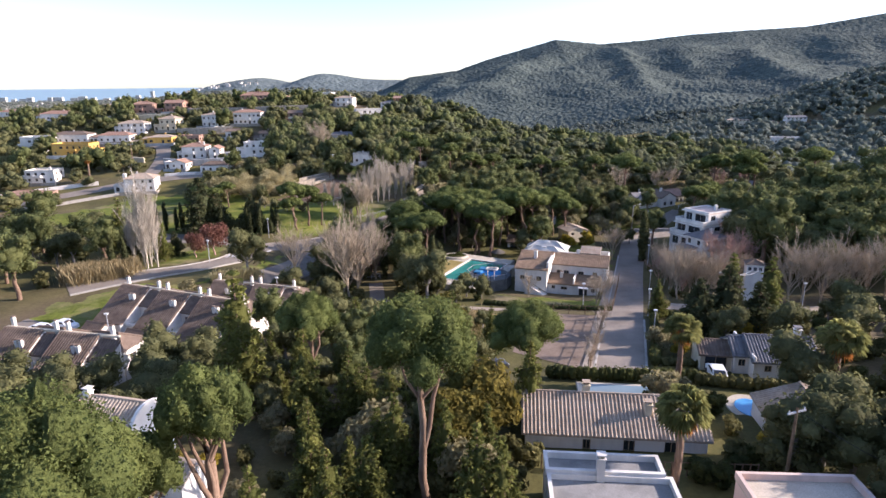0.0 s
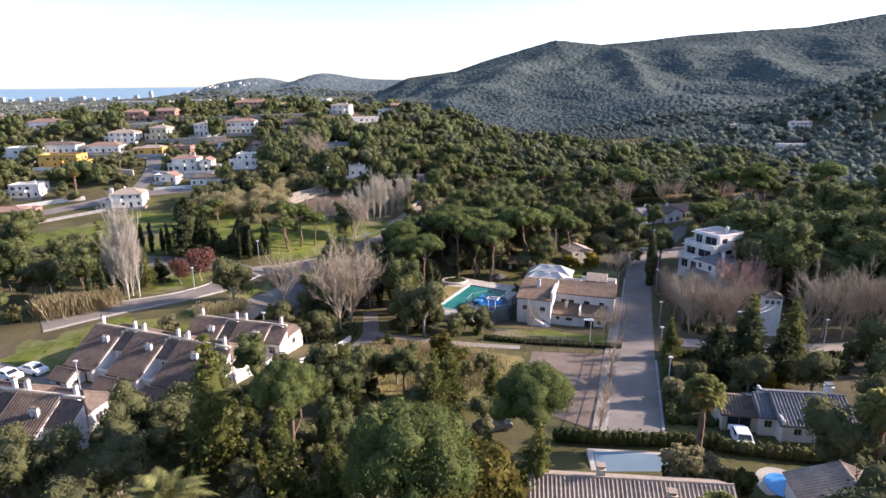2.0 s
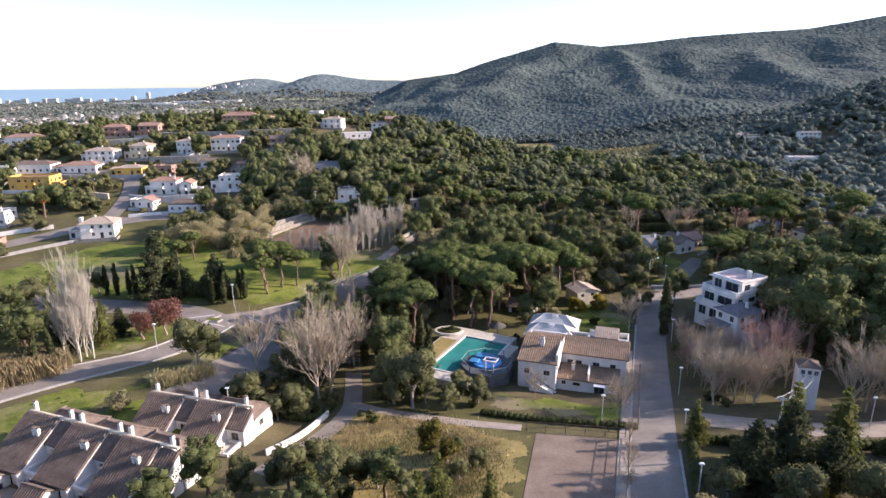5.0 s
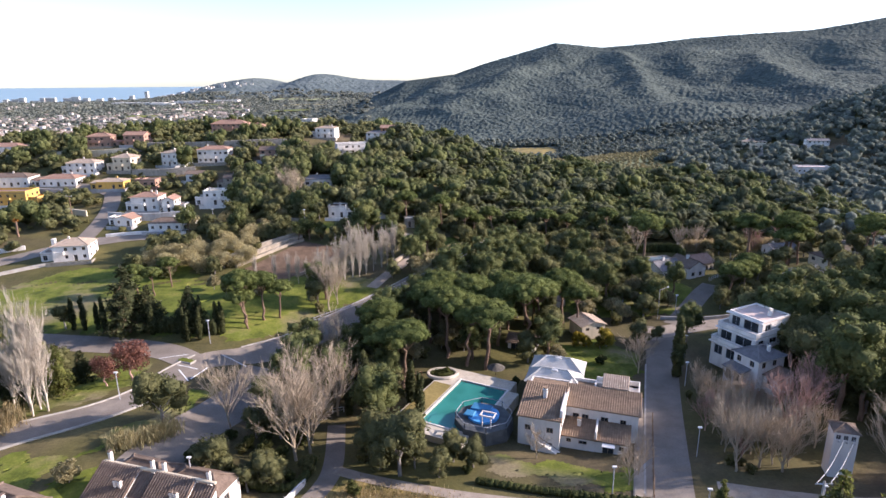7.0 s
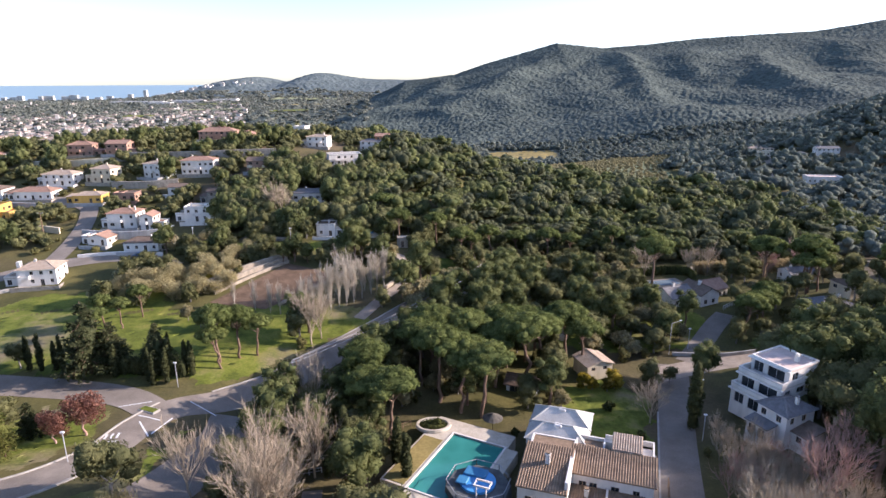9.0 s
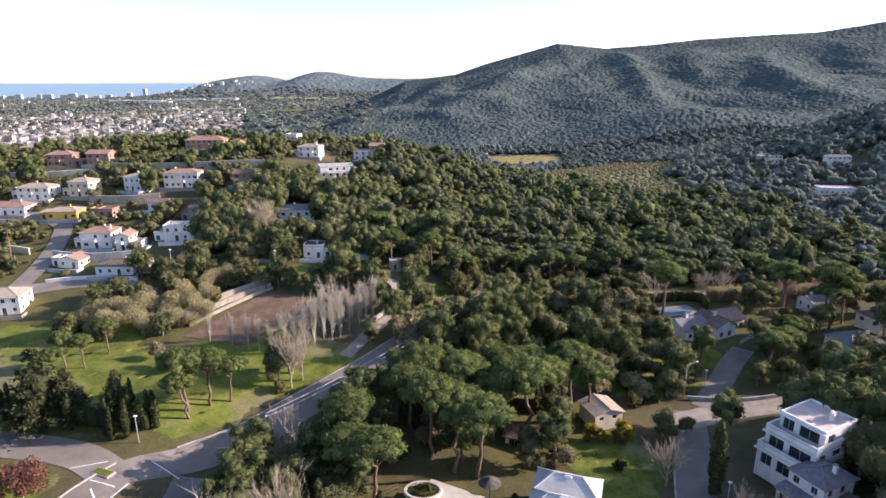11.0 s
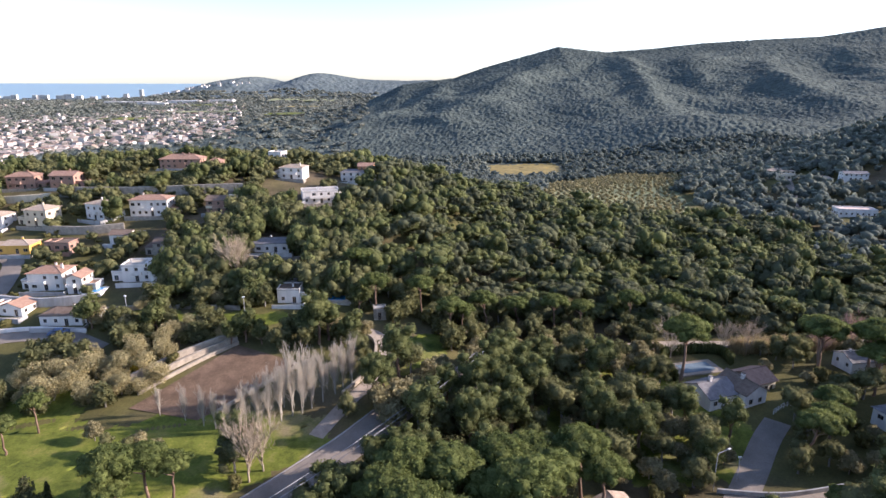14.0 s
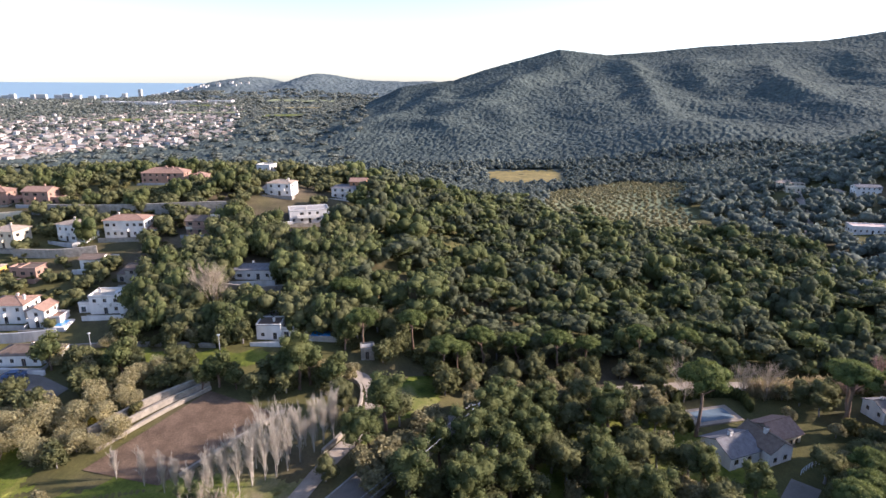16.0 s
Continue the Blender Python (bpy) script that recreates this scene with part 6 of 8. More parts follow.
hill = house("white modern house with a rounded corner tower", -69.4, 218.7, 8.6, 7, 5.2, "flat", "white", "deck", 6, 0.5, 14, 1)
bm = bmesh.new()
bmesh.ops.create_cone(bm, cap_ends=True, segments=20, radius1=2.0, radius2=2.0, depth=7.5, matrix=Matrix.Translation((4.6, 1.6, 2.6)))
part("round_tower", bm, M["white"], hill)
part("terrace", boxes((6.6, -0.5, -1.5, 10.5, 4, 0.4), (6.6, -0.5, 0.4, 10.5, -0.3, 1.2)), M["white"], hill)
house("long white house under a pale red roof", -89.6, 214.3, 10.4, 8, 5.6, "hip", "white", "tile_red", 3, 1.3, 15, 2)
house("white side wing with red tiles and steps", -81.6, 212.8, 4.6, 7, 5.2, "gable_v", "white", "tile_red", 3, 1.0, 16, 0)
house("white bungalow under a dark brown roof", -77.0, 199.2, 11.4, 7, 3.0, "hip", "white", "tile_brown", 3, 1.3, 17, 1)
house("white cottage with an orange tiled roof", -90.8, 203.0, 7.4, 6, 2.8, "gable_v", "white", "tile_red", -8, 1.2, 18, 0)
house("cream house with stacked hipped roofs", -114.0, 249.4, 8.8, 8, 6.2, "hip", "cream", "tile_pale", -6, 1.4, 19, 1)
house("white house with a low hipped roof and terrace", -128.2, 247.9, 13.0, 8, 5.0, "hip", "white", "tile_pale", 0, 1.3, 20, 1)
house("white bungalow with a veranda and pinkish roof", -129.6, 236.1, 15.0, 8, 3.6, "hip", "white", "tile_red", 2, 1.4, 21, 1)
house("yellow and pink bungalow with a flat tiled roof", -109.9, 232.6, 11.0, 7, 3.3, "hip", "yellow", "tile_pale", 4, 1.0, 22, 1)
house("pinkish brick house with stepped tiled roofs", -139.2, 280.9, 11.5, 8, 5.6, "hip", "pink", "tile_red", 8, 1.5, 23, 1)
house("pinkish brick house with a porch", -124.3, 280.1, 10.4, 8, 5.6, "gable", "pink", "tile_red", 0, 1.4, 24, 1)
house("wide red brick mansion with red hipped roofs", -93.5, 304.0, 19.0, 9, 4.8, "hip", "pink", "tile_red", 2, 1.9, 25, 3)
house("red brick wing of a mansion with hipped roof", -80.5, 303.0, 6.5, 7, 3.6, "hip", "pink", "tile_red", 2, 1.4, 26, 0)
house("white house on the crest with a small tower", -176, 322, 16, 9, 4.5, "hip", "white", "tile_pale", 0, 1.2, 27, 2)
house("white cube of a house on the crest", -62.5, 322, 7.0, 7, 6.2, "flat", "white", "deck", -12, 0.5, 28, 0)
house("brown stone house half hidden by trees", -68.0, 231.7, 7.6, 7, 4.6, "gable", "stone", "tile_brown", 2, 1.2, 29, 1)
house("white cottage with a brown roof among trees", -83.7, 238.6, 6.8, 6, 3.2, "gable", "white", "tile_brown", 4, 1.0, 30, 0)
house("small house with a bright red wall", -97.5, 234.0, 5.6, 6, 3.0, "flat", "pink", "tile_brown", 0, 0.3, 31, 0)
hill = house("pale two-storey house with arched windows beside the meadow", -93.2, 180.7, 10.8, 8, 5.2, "hip", "white", "tile_pale", 10, 1.6, 32, 1)
part("stair_block", boxes((-6.5, 3, 0, -5.45, 4.6, 7.0), bevel=0.08), M["white"], hill)
house("white villa with a round bay on the crest", -48.3, 292.0, 10.6, 8, 5.4, "hip", "white", "tile_pale", -8, 1.0, 33, 1)
house("long white house with a dark roof above the wood", -33.3, 271.0, 15.0, 9, 5.0, "flat", "white", "kerb", 18, 0.35, 34, 1)
house("orange and white house with stepped roofs", -26.4, 298.0, 13.0, 8, 4.8, "hip", "white", "tile_grey", -4, 1.0, 35, 0)
house("orange upper storey of a hillside house", -22.6, 300.0, 7.0, 7, 8.0, "gable", "orange", "tile_red", -4, 1.2, 36, 0)
house("white cottage with dark roof on a terrace", -40.4, 235.8, 11.6, 6, 3.4, "gable", "white", "tile_grey", 4, 1.2, 37, 1)
low = house("white house with a chimney block and blue pool", -29.6, 211.0, 6.6, 6, 4.2, "flat", "white", "tile_brown", 2, 0.3, 38, 1)
pool = site("swimming_pool", "small bright blue garden pool", -18.5, 213.5, 0, None, "pool")
part("surround", boxes((-4, -2.2, -2.5, 4, 2.2, 0.7), bevel=0.05), M["deck"], pool)
part("water", boxes((-2.2, -1.4, 0.5, 2.2, 1.4, 0.73)), M["pool_blue"], pool)
pool = site("swimming_pool", "small bright blue garden pool on a terrace", -77.3, 214.0, 4, None, "pool")
part("surround", boxes((-2.2, -2.6, -2.5, 2.2, 2.6, 0.5), bevel=0.05), M["white"], pool)
part("water", boxes((-1.4, -1.7, 0.3, 1.4, 1.7, 0.53)), M["pool_blue"], pool)
house("white modern house with a flat roof", -129.9, 190.2, 11.0, 8, 4.8, "flat", "white", "deck", 6, 0.5, 39, 1)
house("yellow house with brick-red parapet", -137.8, 220.9, 17.0, 9, 5.0, "flat", "yellow", "tile_red", 2, 0.8, 40, 0)
house("white villa with a brown hipped roof", -148.1, 237.5, 17.5, 9, 4.2, "hip", "white", "tile_brown", 4, 1.4, 41, 1)
house("white house with stacked volumes and awning", -157.2, 229.4, 12.0, 9, 6.0, "flat", "white", "deck", 0, 0.6, 42, 0)
house("white villa with a broad red roof", -178.8, 279.5, 18.0, 9, 4.0, "hip", "white", "tile_red", 3, 1.6, 43, 1)
house("low brick-red bungalow at the street", -124, 172, 13, 8, 2.8, "hip", "pink", "tile_red", 12, 1.2, 44, 0)
house("white house with terrace roof among pines", -200, 262, 15, 9, 5.0, "flat", "white", "deck", 0, 0.5, 45, 1)
house("white house with red roof and balcony", -214, 300, 15, 9, 5.6, "hip", "white", "tile_red", 0, 1.4, 46, 1)
# houses on the wooded spur across the valley
house("pale stone house on the wooded spur", 203, 427, 18, 9, 4.4, "hip", "cream", "tile_pale", -12, 1.4, 47, 1)
house("pale house with terraces on the spur", 203, 421, 12, 7, 3.2, "flat", "cream", "deck", -12, 0.4, 48, 0)
house("white house on the spur with grey roof", 225, 395, 15, 8, 5.0, "gable", "white", "tile_grey", -10, 1.3, 49, 1)
house("pale bungalow in the wood of the spur", 213, 402, 11, 7, 3.2, "hip", "cream", "tile_pale", -8, 1.2, 50, 0)
house("long white house with curved terraces", 192, 341, 20, 9, 3.6, "flat", "white", "pink_pale", -10, 0.6, 51, 0)
house("large white villa on the wooded rise", 120, 170, 14, 8, 4.6, "hip", "white", "tile_red", -20, 1.3, 52, 1)

# ---------------- planting ----------------
def clear(x, y, room=1.0):
    for cx, cy, r in KEEP_OUT:
        if (x - cx) ** 2 + (y - cy) ** 2 < (r + room) ** 2:
            return False
    for line, half in LANES:
        if np.min((line[:, 0] - x) ** 2 + (line[:, 1] - y) ** 2) < (half + room * 0.6) ** 2:
            return False
    return True


def patterns():
    R = {}
    R["umbrella"] = [stone_pine(s, 11, 4.3, count=4200, size=0.17) for s in (1, 2, 3)]
    R["big_pine"] = [stone_pine(s, 15.5, 3.9, "pine_bright", "tall stone pine with a dense domed crown and pale trunk", 0.125, 17000, 0.09, True) for s in (51, 52)]
    R["low_pine"] = [stone_pine(s, 11.5, 4.6, "pine_bright", "broad stone pine with a dense domed crown", 0.2, 20000, 0.085) for s in (53, 54)]
    R["near_pine"] = [stone_pine(56, 16, 3.3, "pine_bright", "tall stone pine with a broad soft crown", 0.15, 24000, 0.07)]
    R["young_pine"] = [stone_pine(55, 13, 1.6, "pine_bright", "slender stone pine with a small dense crown", 0.075, 6000, 0.06)]
    R["pine"] = [round_tree(s, "pine_tree", "tall green pine with an uneven crown", 10, 3.3, "pine", "bark", 0.35, 1400, "pine tree", 0.18) for s in (4, 5, 6)]
    R["oak"] = [round_tree(s, "oak_tree", "dark evergreen oak with a dense rounded crown", 7, 3.2, "oak", "bark_grey", 0.2, 1400, "tree", 0.17) for s in (7, 8, 9)]
    R["olive"] = [round_tree(s, "olive_tree", "grey-green olive tree with a loose crown", 4.5, 2.3, "olive", "bark_grey", 0.15, 1300) for s in (10, 11)]
    R["shrub"] = [round_tree(s, "shrub", "green garden shrub of loose leaves", 2.6, 1.7, "shrub", "bark_grey", 0.0, 420, "shrub", 0.22) for s in (12, 13, 14)]
    R["dark_shrub"] = [round_tree(s, "shrub", "dark green clipped garden shrub", 2.4, 1.5, "hedge", "bark_grey", 0.0, 600, "shrub", 0.17) for s in (15, 16)]
    R["thicket"] = [round_tree(s, "thicket", "leafless golden-brown thicket of dense twigs", 4.6, 2.9, "thicket", "twig", 0.0, 3600, "thicket", 0.13, 0.25) for s in (17, 18)]
    R["gold"] = [round_tree(s, "golden_shrub", "shrub with yellow leaves", 4.0, 1.8, "gold", "bark_grey", 0.05, 1000, "shrub", 0.22) for s in (19, 20)]
    R["rust"] = [round_tree(s, "autumn_tree", "tree with rusty yellow-brown leaves", 7, 2.8, "rust", "bark_grey", 0.15, 1800) for s in (21, 22)]
    R["purple"] = [round_tree(s, "plum_tree", "small tree with dark purple leaves", 5.2, 2.5, "purple", "twig_red", 0.2, 2600, "tree", 0.14, 0.35) for s in (23,)]
    R["conifer"] = [conifer(s, 13, 3.2) for s in (24, 25)]
    R["cedar"] = [conifer(s, 9, 3.6, "cedar", "spreading grey-green cedar with tiered branches", "cedar_tree") for s in (26, 27)]
    R["cypress"] = [cypress(s) for s in (28, 29)]
    R["bare"] = [bare_tree(s, 9, 3.4) for s in (30, 31, 32)]
    R["red"] = [bare_tree(s, 8.5, 3.6, "bare_tree", "leafless tree with reddish fine branches", "twig_red") for s in (33, 34)]
    R["poplar"] = [bare_tree(s, 11, 1.6, "poplar_tree", "leafless white poplar with upright branches", "bark_white", True) for s in (35, 36)]
    R["far_oak"] = [round_tree(s, "oak_tree", "evergreen oak between the hillside gardens", 6.5, 3.1, "oak", "bark_grey", 0.15, 620, "tree", 0.42) for s in (37, 38, 39)]
    R["far_pine"] = [round_tree(s, "pine_tree", "green pine between the hillside gardens", 9, 3.2, "pine", "bark", 0.35, 620, "pine tree", 0.42) for s in (40, 41)]
    R["far_shrub"] = [round_tree(s, "shrub", "garden shrub beside the hillside houses", 2.6, 1.8, "shrub", "bark_grey", 0.0, 260, "shrub", 0.32) for s in (42, 43)]
    R["palm"] = [palm(44, 4.9, 3.1, 40, 9, 0.5, 0.0, "date palm with arching fronds and orange dead leaves"), ]
    R["fan_palm"] = [fan_palm(45, 6.2), fan_palm(46, 5.8)]
    return R


M["thicket"] = leaf_paint("dry_thicket", (0.24, 0.235, 0.15), (0.42, 0.4, 0.26))
M["cedar"] = leaf_paint("cedar_foliage", (0.035, 0.05, 0.028), (0.085, 0.1, 0.055))
# open views in front of houses and single trees
KEEP_OUT.extend([(-20, 28, 4), (-15, 23, 5), (-11, 20, 4), (-17, 31, 3)])
KEEP_OUT.extend([(54, 99, 4), (52.5, 96, 3), (55, 101, 5)])
KEEP_OUT.extend([(-40, 229, 5), (-33, 228, 4), (-30, 203, 6), (-20, 207, 6), (-62.5, 250, 6), (-69, 211, 7), (-33, 263, 7), (-83, 248, 7), (-98, 246, 6), (-114, 242, 6), (-48, 285, 6), (-26, 291, 6), (-93, 296, 9), (-89, 207, 7), (-93, 172, 8), (-68, 225, 5), (-130, 229, 8), (-128, 241, 6), (-131, 274, 9)])
P = patterns()
RNG = np.random.default_rng(77)


BIGGER = {"umbrella": 1.28, "bare": 1.38, "red": 1.25, "poplar": 1.22, "cypress": 1.25, "pine": 1.2, "oak": 1.12, "cedar": 1.2, "purple": 1.2, "rust": 1.15, "gold": 1.1}


def put(kind, *spots, group=""):
    spots = [(x, y, s * BIGGER.get(kind, 1.0)) for x, y, s in spots]
    plant(P[kind], spots, RNG, group)
    for x, y, s in spots:
        KEEP_OUT.append((x, y, 1.15 * s))


def zone(x0, x1, y0, y1, n, kinds, seed, room=1.0, low=0.8, high=1.2, keep=None):
    """Fill a stretch with trees, off the roads and houses."""
    rng = np.random.default_rng(seed)
    names = [k for k, w in kinds for _ in range(w)]
    made = 0
    for _ in range(n * 6):
        x, y = rng.uniform(x0, x1), rng.uniform(y0, y1)
        if made >= n:
            break
        if (keep and not keep(x, y)) or not clear(x, y, room):
            continue
        put(names[rng.integers(0, len(names))], (x, y, rng.uniform(low, high)))
        made += 1


# stone pines round the villa and in the foreground
put("umbrella", (-4.0, 129.6, 0.92), (-7.8, 131.5, 0.9), (7.4, 138.5, 1.0), (11.2, 137.4, 1.05), (3.6, 141.5, 1.0), (20.9, 148.0, 1.08), (29.2, 157.5, 0.95), (-8.6, 138.5, 0.9), (24.6, 152.6, 1.0), (14.2, 147.0, 0.95), (0.0, 146.0, 0.95), (8.5, 149.0, 1.0), (16.8, 154.5, 0.9), (2.0, 152.0, 0.9), group="stone pines by the pool")
put("big_pine", (-0.2, 36.6, 1.12), (-12.0, 54.2, 0.9), group="foreground pines")
put("low_pine", (10.1, 58.7, 1.0), group="foreground pines")
put("near_pine", (-10.0, 13.7, 0.92), group="foreground pines")
put("young_pine", (-7.7, 18.2, 1.07), (-5.5, 18.4, 1.12), group="foreground pines")
put("umbrella", (32.0, 153.6, 0.8), (20.9, 157.8, 0.85), (68.7, 165.4, 0.72), (77.7, 173.3, 0.66), (65.5, 151.0, 0.5), (70.5, 146.2, 0.6), group="stone pines along the cross street")
put("umbrella", (-65.7, 159.6, 0.5), (-62.0, 159.3, 0.5), (-64.7, 153.9, 0.48), (-60.8, 165.5, 0.5), group="meadow pines")
put("pine", (52.6, 146.6, 0.85), (-9.5, 152.5, 0.72), (-3.0, 156.5, 0.75))
put("umbrella", (-37.4, 147.0, 0.78), (-34.4, 149.5, 0.72), (-36.5, 145.5, 0.6), (-31.5, 151.0, 0.62), group="meadow pines")
put("oak", (-72.7, 144, 0.7), (-12.6, 150.6, 0.85), (-6.2, 153.6, 0.9), (0.4, 159.4, 0.85), (43.6, 148.6, 0.75), (-42.4, 159, 0.5), (-46, 160, 0.45), (-9.5, 171.5, 0.62), group="meadow trees")
put("olive", (-41.5, 161, 0.8), (-38.6, 160, 0.7), (-50, 163.5, 0.7))
put("conifer", (-19.9, 56.0, 1.18), (8.9, 50.8, 0.72), (-6.5, 33.5, 0.6), (-8.8, 38.5, 0.62), (-4.2, 41.5, 0.55), (-57.4, 118.4, 0.7))
put("cedar", (41.4, 81.6, 1.05), (37.0, 80.4, 0.9), (44.6, 79.0, 0.8), (-59.0, 139.6 + 3, 1.25), (-57.6, 124.2, 0.55), (-47.0, 143.6, 0.85), (-55.5, 140.5 + 3.5, 0.9), (-61.6, 113.5, 0.8))
put("cypress", (-70.6, 143.4, 0.6), (-68.3, 143.2, 0.62), (-65.8, 143.5, 0.55), (-64.2, 143, 0.6), (-40.6, 142.4, 0.62), (-41.8, 142.8, 0.6), (-2.2, 121.8, 0.86), (-9.6, 121.2, 0.95), (-12.2, 120.2, 0.7), (-0.6, 118.6, 0.8), (45.9, 133.4, 1.05), (46.6, 135.4, 0.95), (-60, 108.4, 0.6), (-62, 107.6, 0.66), (-12.8, 126, 0.7), group="cypresses")
put("oak", (66.0, 128.0, 1.25), (70.0, 131.5, 1.45), (69.0, 125.5, 1.25), (67.5, 135.5, 1.4), (72.0, 127.0, 1.45), (64.5, 123.0, 0.9), (67.0, 120.5, 1.1), (71, 121, 1.3), group="evergreen oaks")
put("purple", (-49.2, 124.0, 1.1), (-52.4, 121.8, 0.85))
put("bare", (-29.0, 112.4, 0.95), (-17.6, 106.5, 1.35), (-16.0, 108.6, 1.2), (-19.0, 110.0, 1.15), (39.6, 135.6, 0.8), (45.4, 108.8, 0.8), (42.8, 103.6, 0.92), (46.4, 104.4, 0.88), (49.0, 103.4, 0.86), (47.2, 127.4, 0.5), (47.8, 124.4, 0.5), (50.6, 121.4, 0.55), (49.0, 118.2, 0.55), (53.4, 117.5, 0.5), (27.6, 100.6, 0.55), (29.6, 103.0, 0.5), (16.5, 107.8, 0.42), (-9.6, 128, 0.6), (44.4, 114.2, 0.5), (46.6, 116.4, 0.55), (48.6, 122.6, 0.5), (51.6, 125.0, 0.5), (46.4, 120.6, 0.45), (44.2, 110.8, 0.6), (49.6, 114.0, 0.6), (51.2, 107.4, 0.7), group="leafless garden trees")
put("bare", (61.0, 99.8, 0.95), (63.8, 100.6, 1.0), (66.6, 99.8, 0.98), (69.8, 101.2, 1.02), (72.6, 100.4, 1.0), (75.8, 102.0, 1.05), (79.0, 101.4, 1.0), (82.5, 103.0, 1.0), (86, 103, 1.0), (90, 105, 1.05), (57.0, 109.5, 0.7), group="row of leafless trees")
put("red", (53.6, 111.4, 1.3), (60.8, 117.6, 0.95), (63.6, 121.8, 0.8), (57.0, 115.2, 0.6), (102, 205, 1.0), (93, 202.6, 0.8))
put("poplar", (-57.6, 111.6, 1.02), (-58.8, 113.0, 1.12), (-60.2, 112.0, 0.95), (-56.4, 113.2, 1.0), (-57.9, 113.8, 1.05), group="white poplars")
put("poplar", *[(x, y, s) for x, y, s in ((-28.9, 166.2, 0.5), (-26.4, 166.8, 0.55), (-24.4, 168.2, 0.62), (-22.6, 169.0, 0.7), (-20.8, 170.0, 0.78), (-19.2, 171.4, 0.8), (-17.6, 172.2, 0.78), (-16.2, 173.6, 0.75), (-14.6, 175.6, 0.72), (-12.8, 178.0, 0.66), (-11.6, 180.0, 0.66), (-10.2, 181.6, 0.6), (-42.6, 170.9, 0.42), (-37.6, 169.6, 0.45), (-31.4, 167.4, 0.5), (-33.8, 168.2, 0.45), (-21.4, 172.2, 0.7), (-18, 175, 0.7))], group="row of white poplars")
put("poplar", *[(-27 + 1.35 * k + 1.2 * math.sin(k * 2.3), 168.4 + 0.95 * k + 1.6 * math.cos(k * 3.1), 0.5 + 0.13 * math.sin(k * 1.7)) for k in range(0, 14, 2)], group="row of white poplars")
put("thicket", (-69.2, 179.4, 1.1), (-64.5, 180.4, 1.1), (-59.8, 181.6, 1.15), (-55.4, 182.7, 1.1), (-51.4, 183.4, 1.0), (-63.6, 174.5, 1.1), (-57.0, 174.2, 1.1), (-52.3, 176.7, 0.9), (-49.4, 188.3, 0.9), (-61.5, 177.6, 1.0), (-67.0, 176.0, 1.0), group="golden thicket by the field")
put("umbrella", (8.6, 203.6, 0.72), (11.6, 206.4, 0.62), (18.1, 211.4, 0.7), (34.4, 213.0, 0.7), (41.0, 214.0, 0.62), (-14.3, 222.8, 0.66), (-12.9, 223.6, 0.6), (-8.6, 207.8, 0.72), (26.0, 213.6, 0.66), (2.0, 212.4, 0.7), (54, 217.5, 0.7), (64, 219, 0.62), group="stone pines at the foot of the wood")
put("pine", (-19.1, 194.6, 1.0), (-17.4, 196.2, 0.86), group="tall trees by the field")
put("olive", (-12.6, 196.5, 0.9), (-9.6, 198.4, 0.8), (5.3, 184.4, 1.3), (7.4, 187.0, 1.2), (-3.6, 173.6, 1.2), (0.3, 175.6, 1.4), (2.6, 179.0, 1.2), (14.9, 193.5, 1.3), (-1.2, 169.4, 1.2))
put("oak", (12.8, 208.6, 0.8), (22.4, 206.4, 0.9), (28.8, 208.0, 0.8), (5.4, 209.4, 0.7), (-3.4, 214.2, 0.8), (-6.4, 216.8, 0.8), (-1.0, 219.2, 0.9), (6.8, 216.0, 0.9), (13.6, 215.4, 0.9), (21.0, 216.6, 0.9), (-10.4, 213.6, 0.7), (29.6, 217, 0.9), (38, 218, 0.9), group="evergreen oaks")
put("bare", (-46.2, 221.5, 1.05), (-44.8, 219.8, 0.95), (59.5, 203.2, 0.85), (72.6, 205.0, 0.72), (77.4, 204.6, 0.8), (20.0, 184.5, 0.7), (23.6, 186.5, 0.6), (15.6, 177.8, 0.8), (17.4, 175.6, 0.75), group="leafless trees")
put("palm", (-19.2, 44.6, 1.25))
put("oak", (32.4, 43.6, 1.15), group="evergreen oaks")
put("bare", *[(18.7 + 1.42 * k, 67 + 4.3 * k, 0.26 + 0.05 * math.sin(k * 2.1)) for k in range(7)], group="young trees beside the court")
put("fan_palm", (18.7, 39.7, 1.12), (27.1, 61.5, 1.14), (40.2, 55.0, 1.3), (-117.5, 196.5, 1.0), (113, 166, 0.8), (118, 165, 0.8), (109, 168, 0.7))
put("rust", (2.2, 42.6, 0.95), (4.6, 47.0, 1.15), (0.4, 88.8, 0.62), (2.6, 86.6, 0.5), (35.0, 152.2 - 6, 0.4), (-21, 41, 0.4))
put("gold", (41.6, 76.4, 0.75), (36.5, 147.2, 0.9), (30.8, 147.6, 0.75), (32.4, 147.0, 0.6), (-18.4, 42.6, 0.5), (31.2, 71.6, 0.62), (33.8, 51.2 - 3, 0.4), (-52.5, 182, 0.6), (44.2, 78.2, 0.6), (28.6, 45.2, 0.5))
